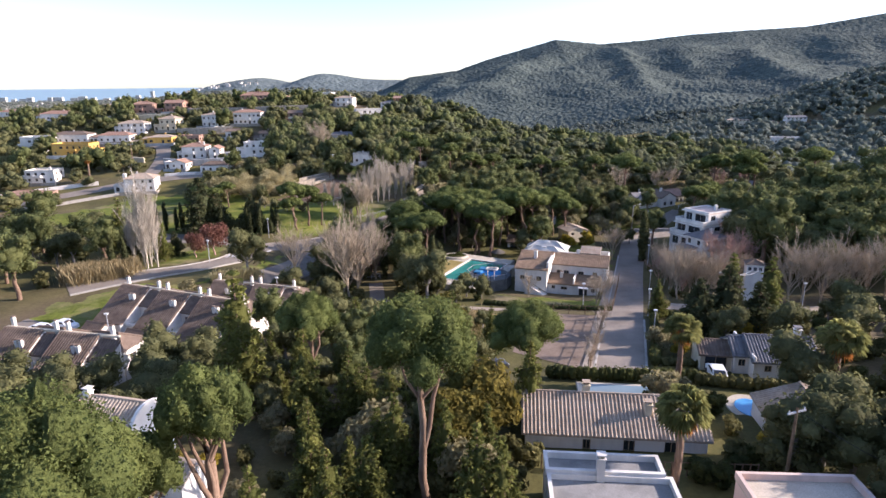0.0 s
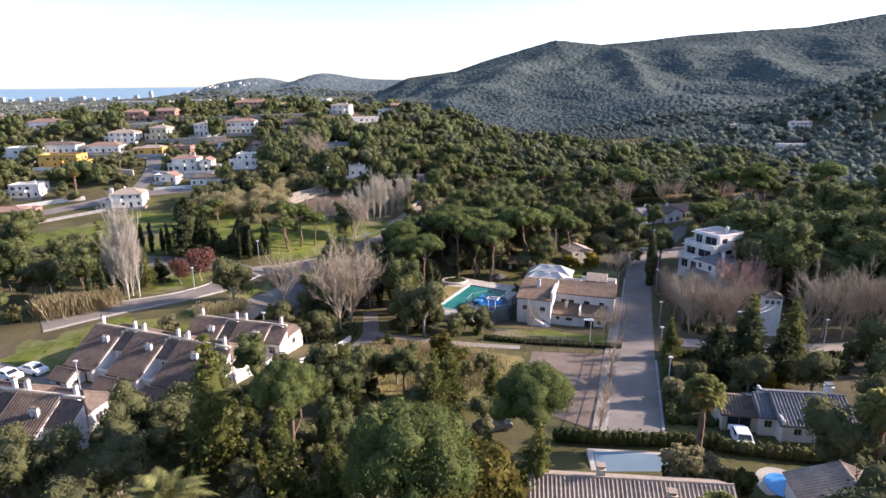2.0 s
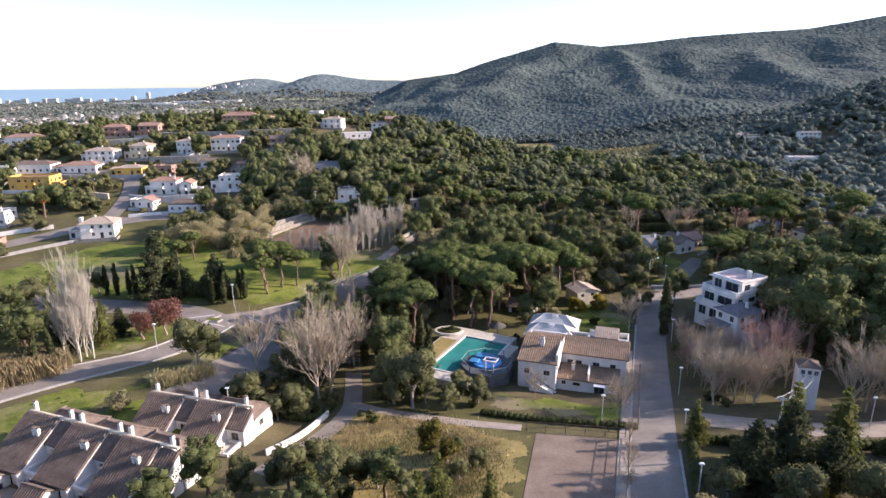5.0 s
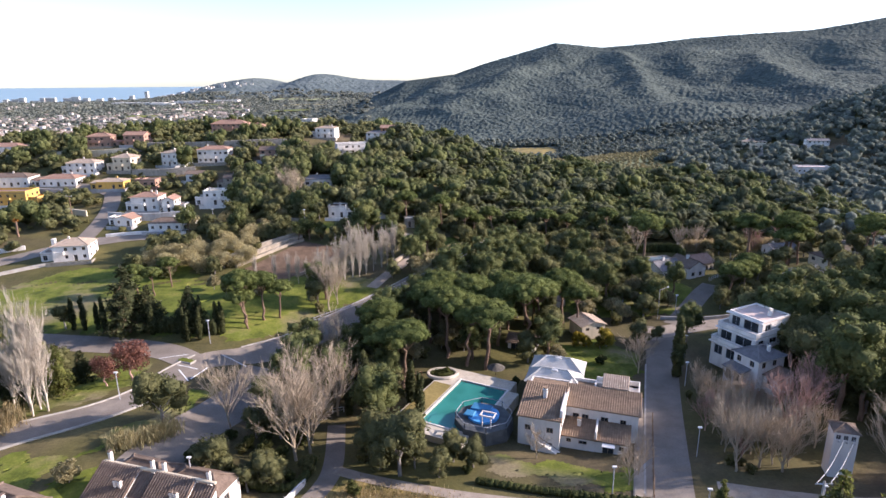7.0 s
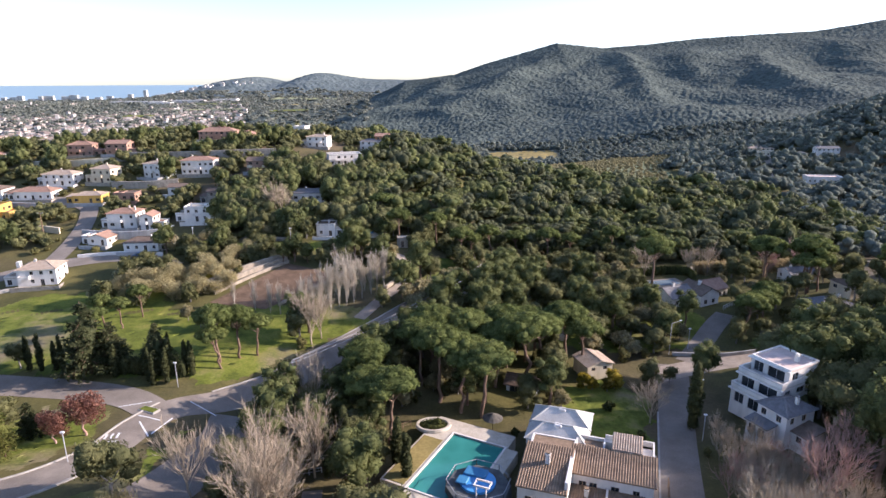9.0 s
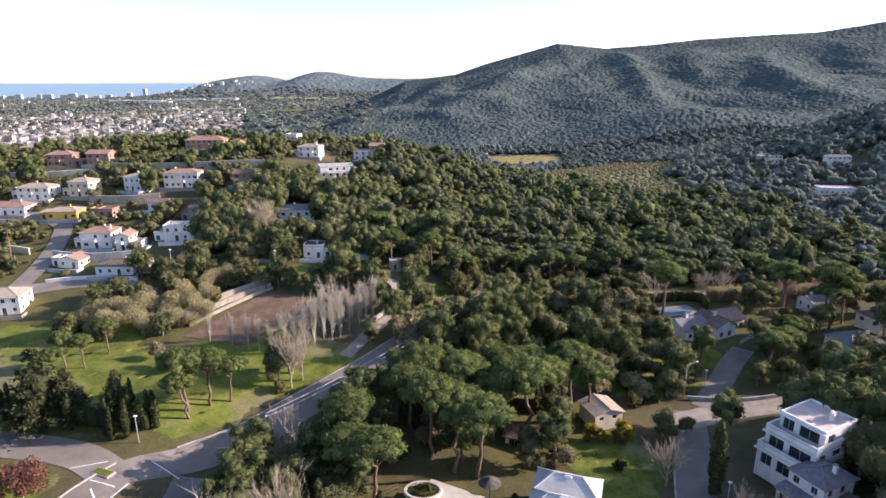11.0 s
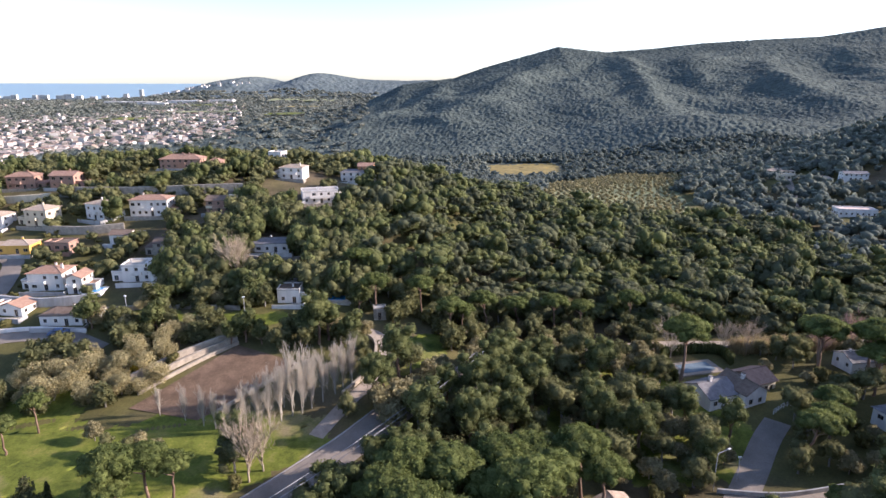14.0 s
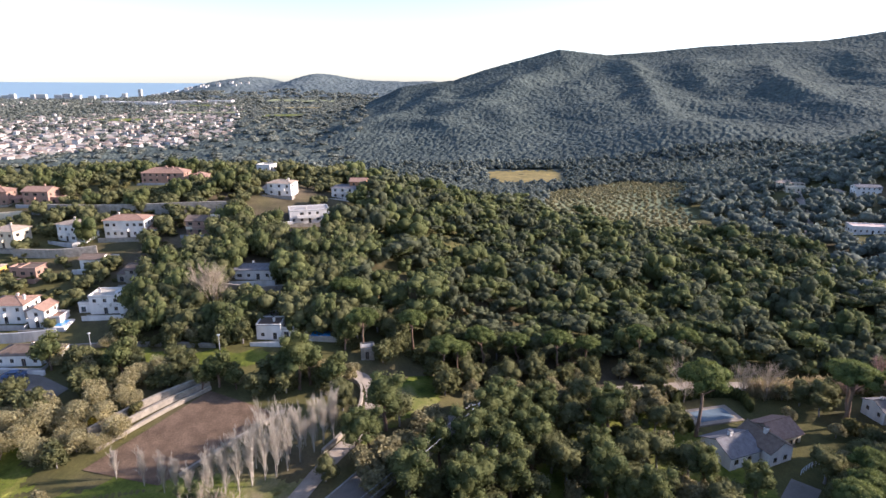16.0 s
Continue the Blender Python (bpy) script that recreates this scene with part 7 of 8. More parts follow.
put("oak", (-2.6, 102.6, 1.3), (-5.4, 104.6, 1.15), (-6.0, 109.2, 0.9), (4.6, 106.2, 0.66), (7.4, 104.8, 0.6), (-37.2, 109.6, 1.15), (-20.6, 79.8, 0.62), (-12.6, 83.6, 0.72), (-8.6, 79.4, 0.8), (-5.4, 80.8, 0.7), (-10.4, 76.8, 0.8), (-1.4, 76.4, 0.55), (4.0, 82.4, 0.42), (6.4, 84.6, 0.45), (3.6, 88.2, 0.4), (29.6, 43.0, 0.95), (33.2, 41.6, 1.05), (36.6, 40.4, 1.0), (54.0, 73.0, 1.0), (50.2, 69.0, 0.8), (46.6, 74.8, 0.9), (-27.8, 75.2, 0.6), (48.8, 151.2 + 10, 0.9), (52.6, 166, 0.85), (74, 178, 1.0), (76.5, 174, 0.95), (47.4, 150.4 - 2, 0.5), group="evergreen oaks")
put("oak", (-34, 54.5, 0.85), (-39, 55, 0.85), (-30, 57.5, 0.8), (-44, 55, 0.85), (-26, 62, 0.9), (-31, 62.5, 0.85), (-28.4, 66, 0.8), group="evergreen oaks")
put("dark_shrub", (-30.5, 103.5, 0.9), (-19.6, 106.8, 0.8), (-22.2, 107.6, 0.9), (-24.8, 108.4, 0.8), (-18.0, 110.6, 0.7), (26.2, 118.6 + 8, 0.7), (29.8, 127.0, 0.7), (16.2, 131.8, 0.6), (33.6, 139.6, 0.8), (36.5, 130.5, 0.7))
put("olive", (3.0, 39.0, 1.1), (-3.6, 45.2, 1.25), (-5.8, 44.0, 1.1), (22.8, 54.2, 0.95), (24.6, 54.8, 0.8), (-43.2, 96.6, 0.7), (29.2, 73.5, 0.8))
KEEP_OUT.extend([(-46, 61, 4), (-41, 60, 4), (-37, 59, 3), (-19.6, 40, 3.5), (-21, 143.5, 5), (-16, 148.5, 5), (-11.5, 154, 5), (-7, 159, 4), (-2, 165, 4), (-25, 139, 4), (-27, 40, 4), (-21.5, 43.5, 3), (-21, 38, 3.5), (-20, 33, 3), (-20.4, 53.5, 3), (-0.4, 32, 3), (63, 178, 5), (70, 178, 5), (57, 184, 5)])
zone(21, 30, 40, 56, 16, [("shrub", 3), ("dark_shrub", 3), ("olive", 1)], 141, 0.2, 0.6, 1.0)
zone(-62, -26, 30, 66, 40, [("oak", 4), ("pine", 1), ("shrub", 4)], 101, 1.3, 0.6, 1.0)
zone(-16, 5, 30, 58, 44, [("shrub", 4), ("conifer", 3), ("olive", 2), ("dark_shrub", 1)], 131, 0.5, 0.4, 0.7)
zone(-26, 7, 20, 74, 60, [("oak", 2), ("shrub", 5), ("conifer", 2), ("olive", 2)], 130, 0.8, 0.5, 0.8)
zone(-28, -4, 56, 80, 26, [("oak", 3), ("pine", 1), ("dark_shrub", 3)], 102, 1.0, 0.55, 0.9)
zone(-6, 8, 28, 62, 40, [("shrub", 6), ("oak", 1), ("dark_shrub", 3), ("olive", 1)], 103, 0.6, 0.6, 0.95)
zone(28, 62, 30, 62, 30, [("oak", 4), ("shrub", 3), ("pine", 1)], 104, 1.0, 0.8, 1.15)
zone(30, 64, 62, 94, 40, [("shrub", 4), ("oak", 2), ("dark_shrub", 3), ("conifer", 1)], 105, 1.0, 0.5, 0.95)
zone(60, 110, 64, 96, 44, [("oak", 4), ("shrub", 3), ("pine", 1)], 106, 1.0, 0.8, 1.2)
zone(-34, 14, 98, 112, 30, [("oak", 3), ("dark_shrub", 4), ("shrub", 2)], 107, 0.8, 0.5, 0.85, lambda x, y: x < 8)
zone(-26, -6, 108, 160, 56, [("oak", 4), ("pine", 3), ("shrub", 3), ("bare", 1)], 108, 1.0, 0.7, 1.1)
zone(-12, 26, 140, 190, 82, [("pine", 5), ("oak", 3), ("shrub", 3), ("olive", 2)], 109, 1.1, 0.75, 1.15)
zone(14, 60, 158, 206, 92, [("oak", 3), ("pine", 2), ("shrub", 4), ("olive", 5)], 110, 1.2, 0.7, 1.15)
zone(56, 110, 160, 206, 56, [("oak", 4), ("umbrella", 2), ("shrub", 4), ("olive", 2)], 111, 1.2, 0.7, 1.1)
zone(64, 112, 110, 156, 95, [("oak", 4), ("pine", 4)], 112, 1.0, 1.0, 1.45)
zone(43, 53, 103, 126, 26, [("bare", 3), ("red", 1), ("shrub", 1)], 140, 0.1, 0.4, 0.62)
zone(-112, -62, 92, 136, 52, [("oak", 5), ("pine", 2), ("shrub", 2), ("conifer", 1)], 113, 1.0, 0.8, 1.15)
zone(-56, -44, 139, 147, 8, [("cypress", 2), ("oak", 1)], 114, 0.5, 0.5, 0.6)
zone(-74, -46, 170, 199, 34, [("thicket", 4), ("shrub", 1), ("far_oak", 2)], 115, 0.9, 0.7, 1.05, lambda x, y: x < -50 + (y - 172) * 0.5)
zone(-70, -12, 192, 210, 46, [("far_oak", 3), ("thicket", 1), ("far_shrub", 3), ("far_pine", 2)], 116, 0.8, 0.6, 1.0, lambda x, y: not (200 < y < 206))

zone(8, 62, 197, 215, 44, [("far_shrub", 3), ("far_oak", 3), ("olive", 1)], 142, 0.6, 0.6, 1.0)
zone(-14, 12, 204, 216, 12, [("far_shrub", 2), ("far_oak", 2)], 143, 0.8, 0.6, 0.9)


def between_houses(x0, x1, y0, y1, n, seed, gap, low, high, leaf, label, tall=1.1, room=1.2, keep=None):
    """Garden trees and copses of the hillside, past counting."""
    x, y = spread_points(n, x0, x1, y0, y1, keep or (lambda x, y: x < 1e9), seed, gap)
    ok = np.array([clear(a, b, room) for a, b in zip(x, y)])
    x, y = x[ok], y[ok]
    s = np.random.default_rng(seed).uniform(low, high, len(x))
    scatter("garden_trees", wood_kinds(seed, 6, 260, 0.062, ICO1, 9), x, y, s, s * tall, leaf, label, "trees", 0.12, True)


between_houses(-66, -14, 208, 262, 420, 117, 3.4, 4.5, 7.5, "oak", "copse of evergreen oaks below the white houses", 1.15)
between_houses(-66, -14, 210, 262, 160, 118, 4.5, 4.5, 7.0, "pine", "pines in the copse below the white houses", 1.5)
between_houses(-235, -60, 196, 330, 1000, 119, 4.6, 2.8, 5.4, "oak", "garden trees between the hillside houses", 1.05, 1.6)
between_houses(-235, -60, 196, 330, 1500, 120, 3.0, 1.3, 2.8, "shrub", "garden shrubs between the hillside houses", 0.8, 0.4)
between_houses(-235, -60, 200, 330, 120, 121, 6.0, 4.5, 7.0, "pine", "pines between the hillside houses", 1.35, 1.6)
between_houses(-240, -110, 140, 200, 150, 122, 6.0, 3.0, 6.0, "oak", "garden trees below the hillside houses", 1.05, 1.6)
between_houses(-90, -20, 255, 320, 230, 123, 5.0, 3.0, 5.6, "oak", "garden trees on the crest of the hill", 1.0, 1.4)
for names in P.values():
    retire(names)


# ---------------- hedges, reeds and thickets ----------------
def hedge(label, pts, wide=0.9, tall=1.3, leaf="hedge", per=46, name="hedge"):
    line = smooth_line(pts, 0.7)
    rng = np.random.default_rng(len(line))
    pieces = []
    n = sides_of(line)
    for (x, y), (nx, ny) in zip(line, n):
        z = gz(x, y)
        pieces.append(lump((x, y, z + tall * 0.46), (0.62, 0.62, tall * 0.5), rng, ICO2, 0.12))
        k = int(per * tall * 0.5)
        a = rng.uniform(-wide / 2, wide / 2, k)
        c = np.stack([x + nx * a + rng.uniform(-0.4, 0.4, k), y + ny * a + rng.uniform(-0.4, 0.4, k), z + rng.uniform(0.1, 1.0, k) * tall], -1)
        d = c - np.array([x, y, z + tall * 0.5])
        pieces.append(tufts(c, d / (np.linalg.norm(d, axis=1)[:, None] + 1e-6), 0.16, rng))
    return tagged(big_mesh(name, *join(pieces), M[leaf]), label, "hedge", kind="stuff")


hedge("dark clipped hedge across the end of the street", [(13.2, 63.8), (19, 63.0), (26.5, 62.4), (29.2, 62.2)], 1.0, 1.7)
hedge("clipped hedge beside the swimming pool", [(29.6, 61.4), (36, 59.6), (43, 58.4), (50, 57.4)], 1.0, 1.5, "shrub")
hedge("clipped hedge along the street", [(26.9, 68), (29.6, 76), (32.2, 84), (34.6, 91)], 1.0, 1.5)
hedge("clipped garden hedge beside the bungalow", [(28.2, 68.2), (31, 67.6), (33, 67.4)], 1.1, 1.0, "shrub")
hedge("dark garden hedge behind the street corner", [(35.6, 92), (41, 90.6), (50, 89.6), (60, 90)], 0.9, 1.3)
hedge("hedge along the villa fence", [(8, 100.8), (15, 98.8), (22, 97.4), (28.6, 96)], 0.7, 0.9)
hedge("clipped hedge in front of the terraced houses", [(-57, 80.2), (-50, 77.6), (-43, 75.2), (-37, 71.8)], 0.9, 1.0)
hedge("tall clipped hedge round the covered pool", [(57.0, 193), (56.8, 197), (58.4, 203.4), (70.5, 205.5), (72, 200)], 1.0, 2.8)
hedge("dark hedge behind the terraced houses", [(-24, 100), (-19, 98.6), (-15.6, 100), (-15, 106)], 1.0, 1.2)
hedge("dark hedge of cypress along the meadow", [(-56, 142.5), (-48, 142.2), (-42, 141.8)], 1.8, 3.6, "cypress", 80)


def reeds(label, pts, wide, n, tall, leaf="dry", seed=1):
    rng = np.random.default_rng(seed)
    line = smooth_line(pts, 0.5)
    k = rng.integers(0, len(line), n)
    x = line[k, 0] + rng.normal(0, wide / 2, n)
    y = line[k, 1] + rng.normal(0, wide / 2, n)
    z = ground(x, y)
    h = tall * rng.uniform(0.6, 1.15, n)
    a = rng.uniform(0, 6.283, n)
    lean = rng.normal(0, 0.16, (n, 2)) * h[:, None]
    s = 0.045
    v = np.stack([np.stack([x - s * np.cos(a), y - s * np.sin(a), z], -1), np.stack([x + s * np.cos(a), y + s * np.sin(a), z], -1), np.stack([x + lean[:, 0] + s * np.cos(a), y + lean[:, 1] + s * np.sin(a), z + h], -1), np.stack([x + lean[:, 0] * 1.3, y + lean[:, 1] * 1.3, z + h * 1.12], -1)], 1)
    i = np.arange(n)[:, None] * 4
    f = np.concatenate([i + [[0, 1, 2]], i + [[0, 2, 3]]])
    return tagged(big_mesh("reeds", v.reshape(-1, 3), f, M[leaf]), label, "reeds", kind="stuff")


reeds("dense stand of dry golden reeds by the road", [(-67, 103.5), (-63, 106.2), (-60, 108.5)], 2.4, 7000, 2.7, seed=1)
reeds("line of dry golden reeds along the track", [(76, 206.6), (88, 207.6), (104, 209)], 1.8, 6000, 2.8, seed=2)
reeds("dry brown weeds on the empty plot", [(-12, 90), (-8, 97), (0, 96), (6, 92), (2, 80), (-2, 78)], 3.4, 5000, 0.5, "dry", 3)
reeds("rough grass clumps on the empty plot", [(-10, 88), (-4, 90), (2, 92), (6, 88), (4, 80), (-4, 82)], 4.2, 6000, 0.42, "shrub", 4)
reeds("dry reddish weeds at the car park's edge", [(-41, 104), (-37.5, 106), (-36, 109)], 1.4, 1600, 1.6, "thicket", 5)

# ---------------- orchard, plain and town ----------------
def orchard():
    xs, ys = [], []
    for i in range(26):
        for j in range(36):
            x, y = 60 + i * 4.6 + (j % 2) * 0.6, 328 + j * 7.2
            if orchard_land(x, y) and y < 582:
                xs.append(x)
                ys.append(y)
    xs, ys = np.array(xs) + np.random.default_rng(1).normal(0, 0.4, len(xs)), np.array(ys)
    n = len(xs)
    rng = np.random.default_rng(2)
    s = rng.uniform(2.4, 3.6, n)
    scatter("olive_orchard", wood_kinds(21, 3, 40, 0.14, ICO1, 2), xs, ys, s, s * 0.85, "olive", "rows of grey-green olive trees in the valley", "orchard")


orchard()


def town():
    """Roofs and walls of the town on the coastal plain."""
    rng = np.random.default_rng(9)
    n = 5200
    y = rng.uniform(0, 1, n) ** 1.3 * 1650 + 560
    x = -y * rng.uniform(0.3, 0.95, n) - 20
    ok = (x < -150 - (y - 520) * 0.3) & (np.sin(x / 130) + np.sin(y / 170 + 1) > -0.55)
    x, y = x[ok], y[ok]
    w = rng.uniform(5, 9.5, len(x))
    d = rng.uniform(5, 9, len(x))
    h = rng.uniform(2.2, 4.4, len(x)) + (rng.random(len(x)) < 0.025) * rng.uniform(3, 7, len(x))
    a = rng.choice([0.1, 0.5, -0.3], len(x)) + rng.normal(0, 0.1, len(x))
    walls_, roofs = [], []
    base = ground(x, y)
    for k in range(len(x)):
        c, s = math.cos(a[k]), math.sin(a[k])
        q = np.array([(-w[k] / 2, -d[k] / 2), (w[k] / 2, -d[k] / 2), (w[k] / 2, d[k] / 2), (-w[k] / 2, d[k] / 2)])
        q = np.stack([x[k] + q[:, 0] * c - q[:, 1] * s, y[k] + q[:, 0] * s + q[:, 1] * c], -1)
        lo = np.c_[q, np.full(4, base[k] - 1)]
        hi = np.c_[q, np.full(4, base[k] + h[k])]
        f = np.array([[0, 1, 5], [0, 5, 4], [1, 2, 6], [1, 6, 5], [2, 3, 7], [2, 7, 6], [3, 0, 4], [3, 4, 7]])
        walls_.append((np.r_[lo, hi], f))
        mid = q.mean(0)
        ridge = np.array([[*(mid + (q[0] - q[3]) * 0.0 + (q[0] - q[1]) * 0.25), base[k] + h[k] + 1.3], [*(mid - (q[0] - q[1]) * 0.25), base[k] + h[k] + 1.3]])
        out = hi.copy()
        out[:, :2] = mid + (out[:, :2] - mid) * 1.06
        roofs.append((np.r_[out, ridge], np.array([[0, 1, 5], [0, 5, 4], [2, 3, 4], [2, 4, 5], [1, 2, 5], [3, 0, 4]])))
    t = big_mesh("town_walls", *join(walls_), M["town_wall"])
    tagged(t, "pale house walls of the town on the plain", "town", kind="stuff")
    tagged(big_mesh("town_roofs", *join(roofs), M["town_roof"]), "clay tile roofs of the town on the plain", "town", kind="stuff")


p = Paint("town_wall_paint", 0.9, 0, 0.2)
p.colour(p.mix(p.n.new("ShaderNodeNewGeometry").outputs["Random Per Island"], (0.56, 0.54, 0.5), (0.3, 0.25, 0.2)))
M["town_wall"] = p.mat
p = Paint("town_roof_paint", 0.9, 0, 0.2)
p.colour(p.mix(p.n.new("ShaderNodeNewGeometry").outputs["Random Per Island"], (0.37, 0.325, 0.28), (0.22, 0.15, 0.115)))
M["town_roof"] = p.mat
town()


def coast_block(x, y, w, h, seed):
    b = site("apartment_block", "white apartment block on the distant coast", x, y, 0, None, "apartments")
    floors = int(h / 3.2)
    part("wall", boxes((-w / 2, 0, -4, w / 2, 12, h), bevel=0.3), M["white"], b)
    for k in range(floors):
        part("window_band", boxes((-w / 2 + 1, -0.25, 2 + 3.2 * k, w / 2 - 1, 0.1, 2.9 + 3.2 * k)), M["glass"], b)
    b["group"] = "coastal apartment blocks"


for k, (x, y, w, d, tone) in enumerate(((-560, 1500, 190, 70, "orchard_grass"), (-420, 1750, 160, 90, "dry_grass"), (-700, 1900, 200, 80, "lawn"), (-330, 1350, 90, 70, "lawn"), (-480, 2150, 220, 90, "orchard_grass"), (-620, 1250, 80, 60, "lawn"))):
    plot("far_field", [(x - w / 2, y - d / 2), (x + w / 2, y - d / 2), (x + w / 2, y + d / 2), (x - w / 2, y + d / 2)], M[tone], "flat field on the coastal plain", 5.5, 8)
for k, (x, y, w, d) in enumerate(((-980, 2050, 120, 40), (-850, 2080, 95, 45), (-740, 2110, 80, 40), (-900, 1980, 70, 30), (-1090, 2100, 60, 30))):
    shed = site("warehouse", "long low white warehouse on the plain", x, y, 4, None, "warehouse")
    part("wall", boxes((-w / 2, -d / 2, -3, w / 2, d / 2, 8.5), bevel=0.3), M["white"], shed)
    part("roof", boxes((-w / 2 - 0.6, -d / 2 - 0.6, 8.51, w / 2 + 0.6, d / 2 + 0.6, 9.3), bevel=0.2), M["roof_sheet"], shed)
for k in range(22):
    villa_far = site("villa", "small white villa on the headland", -1180 + 17 * k + 9 * math.sin(k * 2.7), 2560 + 40 * math.sin(k * 1.9) + 2.5 * k, 10 * math.sin(k), None, "villa")
    part("wall", boxes((-7, 0, -3, 7, 9, 9), bevel=0.2), M["white"], villa_far)
    part("roof", boxes((-7.5, -0.5, 9.01, 7.5, 9.5, 10), bevel=0.3), M["tile_pale"], villa_far)


RNG2 = random.Random(5)
for k in range(16):
    coast_block(-1880 + k * 38 + RNG2.uniform(-10, 10), 2560 + RNG2.uniform(-30, 30), RNG2.uniform(18, 40), RNG2.uniform(9, 24), k)
coast_block(-1300, 2700, 14, 34, 77)


def plain_trees():
    far = wood_kinds(31, 4, 4, 0.24, ICO1, 1)
    x, y = spread_points(9000, -2300, -30, 430, 2450, lambda x, y: (x < -60 - (y - 430) * 0.1) & (x > -y * 0.95 - 60), 17, 10)
    rng = np.random.default_rng(18)
    s = rng.uniform(8, 14, len(x)) * np.interp(y, [430, 2400], [0.85, 1.6])
    scatter("plain_trees", far, x, y, s, s * 0.6, "haze_plain_leaf", "trees scattered between the houses of the plain", "woodland", 0.15, True)
    x, y = spread_points(2600, -260, -30, 325, 450, lambda x, y: (x < 20) & ~((np.abs(x + 176) < 14) & (y < 336)), 19, 5.5)
    s = rng.uniform(5, 8.5, len(x))
    scatter("crest_trees", wood_kinds(32, 4, 30, 0.09), x, y, s, s, "oak", "dark trees behind the crest of the hill", "woodland", 0.1, True)


plain_trees()

# ---------------- street furniture, fences, cars ----------------
def street_lamp(x, y, h=4.6, reach=0.0, turn=0.0):
    b = site("street_lamp", "slim grey street lamp with a pale head", x, y, turn, None, "street lamp")
    part("pole", rod_bm((0, 0, -0.3), (0, 0, h), 0.07), M["metal"], b)
    if reach:
        part("arm", rod_bm((0, 0, h), (reach, 0, h + 0.35), 0.05), M["metal"], b)
    part("head", boxes((reach - 0.28, -0.15, h + (0.3 if reach else 0.0), reach + 0.28, 0.15, h + (0.45 if reach else 0.22)), bevel=0.05), M["white_frame"], b)
    b["group"] = "street lamps"


for q in ((30.0, 78.0), (33.9, 92.0), (39.2, 107.5), (46.2, 130.0), (50.2, 141.0), (24.4, 97.2), (-46.4, 77.6), (-28.2, 97.4), (-41.8, 138.9), (-47.6, 117.0), (61.0, 95.6), (47.4, 92.6), (56.2, 162.4), (-64.5, 203.6), (-38.0, 204.4)):
    street_lamp(*q)
street_lamp(51.5, 160.4, 7.0, 2.2, 20)


def pole(x, y, h, mat="grey_wall", arms=1, turn=0.0, label="tall concrete power pole with a crossarm"):
    b = site("power_pole", label, x, y, turn, None, "power pole")
    bm = bmesh.new()
    v, f = tube([(0, 0, -0.5), (0, 0, h / 2), (0, 0, h)], [0.17, 0.14, 0.1], 6)
    vs = [bm.verts.new(p) for p in v]
    for q in f:
        bm.faces.new([vs[i] for i in q])
    part("mast", bm, M[mat], b)
    for k in range(arms):
        part("crossarm", boxes((-0.9, -0.06, h - 0.4 - 0.6 * k, 0.9, 0.06, h - 0.28 - 0.6 * k)), M["metal"], b)
        for u in (-0.75, 0.0, 0.75):
            part("insulator", rod_bm((u, 0, h - 0.28 - 0.6 * k), (u, 0, h - 0.08 - 0.6 * k), 0.05), M["white_frame"], b)
    return Vector((x, y, gz(x, y) + h - 0.1))


def wire(a, b, sag, thick=0.045, mat="metal", label="slack overhead power cable"):
    pts = [np.array(a) * (1 - t) + np.array(b) * t - np.array([0, 0, sag * 4 * t * (1 - t)]) for t in np.linspace(0, 1, 17)]
    v, f = tube(pts, [thick] * 17, 4)
    tagged(big_mesh("cable", v, f, M[mat]), label, "cable")


pa = pole(14.8, 185.6, 9.0, "wood", 2, 35, "wooden power pole with two crossarms")
pb = pole(-21.0, 139.5, 9.0, "wood", 1, 40, "wooden power pole beside the road")
pc = pole(43.4, 87.4, 8.6)
pe = pole(27.4, 40.2, 7.0, "wood", 1, 20, "wooden power pole in a garden")
pf = pole(-108.0, 207.0, 8.0, "wood", 1, 0, "wooden power pole beside the hillside street")
for u in (-0.7, 0.7):
    wire(pa + Vector((u, 0, 0)), pb + Vector((u, 0, 0)), 1.4)
    wire(pc + Vector((u, 0, 0)), (55.6 + u, 101.2, gz(55, 102) + 6.1), 0.8)
wire(pe, (34.0, 33.0, 11.5), 0.6, 0.02, "black")


def fence(label, pts, h=1.6, every=2.6, mat="metal", rails=2, name="fence"):
    line = smooth_line(pts, 0.4)
    steps = np.r_[0, np.cumsum(np.linalg.norm(np.diff(line, axis=0), axis=1))]
    n = max(2, int(steps[-1] / every))
    at = [(np.interp(s, steps, line[:, 0]), np.interp(s, steps, line[:, 1])) for s in np.linspace(0, steps[-1], n + 1)]
    b = new(name)
    tagged(b, label, "fence")
    for x, y in at:
        part("post", rod_bm((x, y, gz(x, y) - 0.2), (x, y, gz(x, y) + h), 0.06, 5), M[mat], b)
    for k in range(rails):
        z = h * (k + 1) / rails - 0.05
        v, f = tube([(x, y, gz(x, y) + z) for x, y in at], [0.04] * len(at), 4)
        big_mesh("rail", v, f, M[mat], b)
    return b


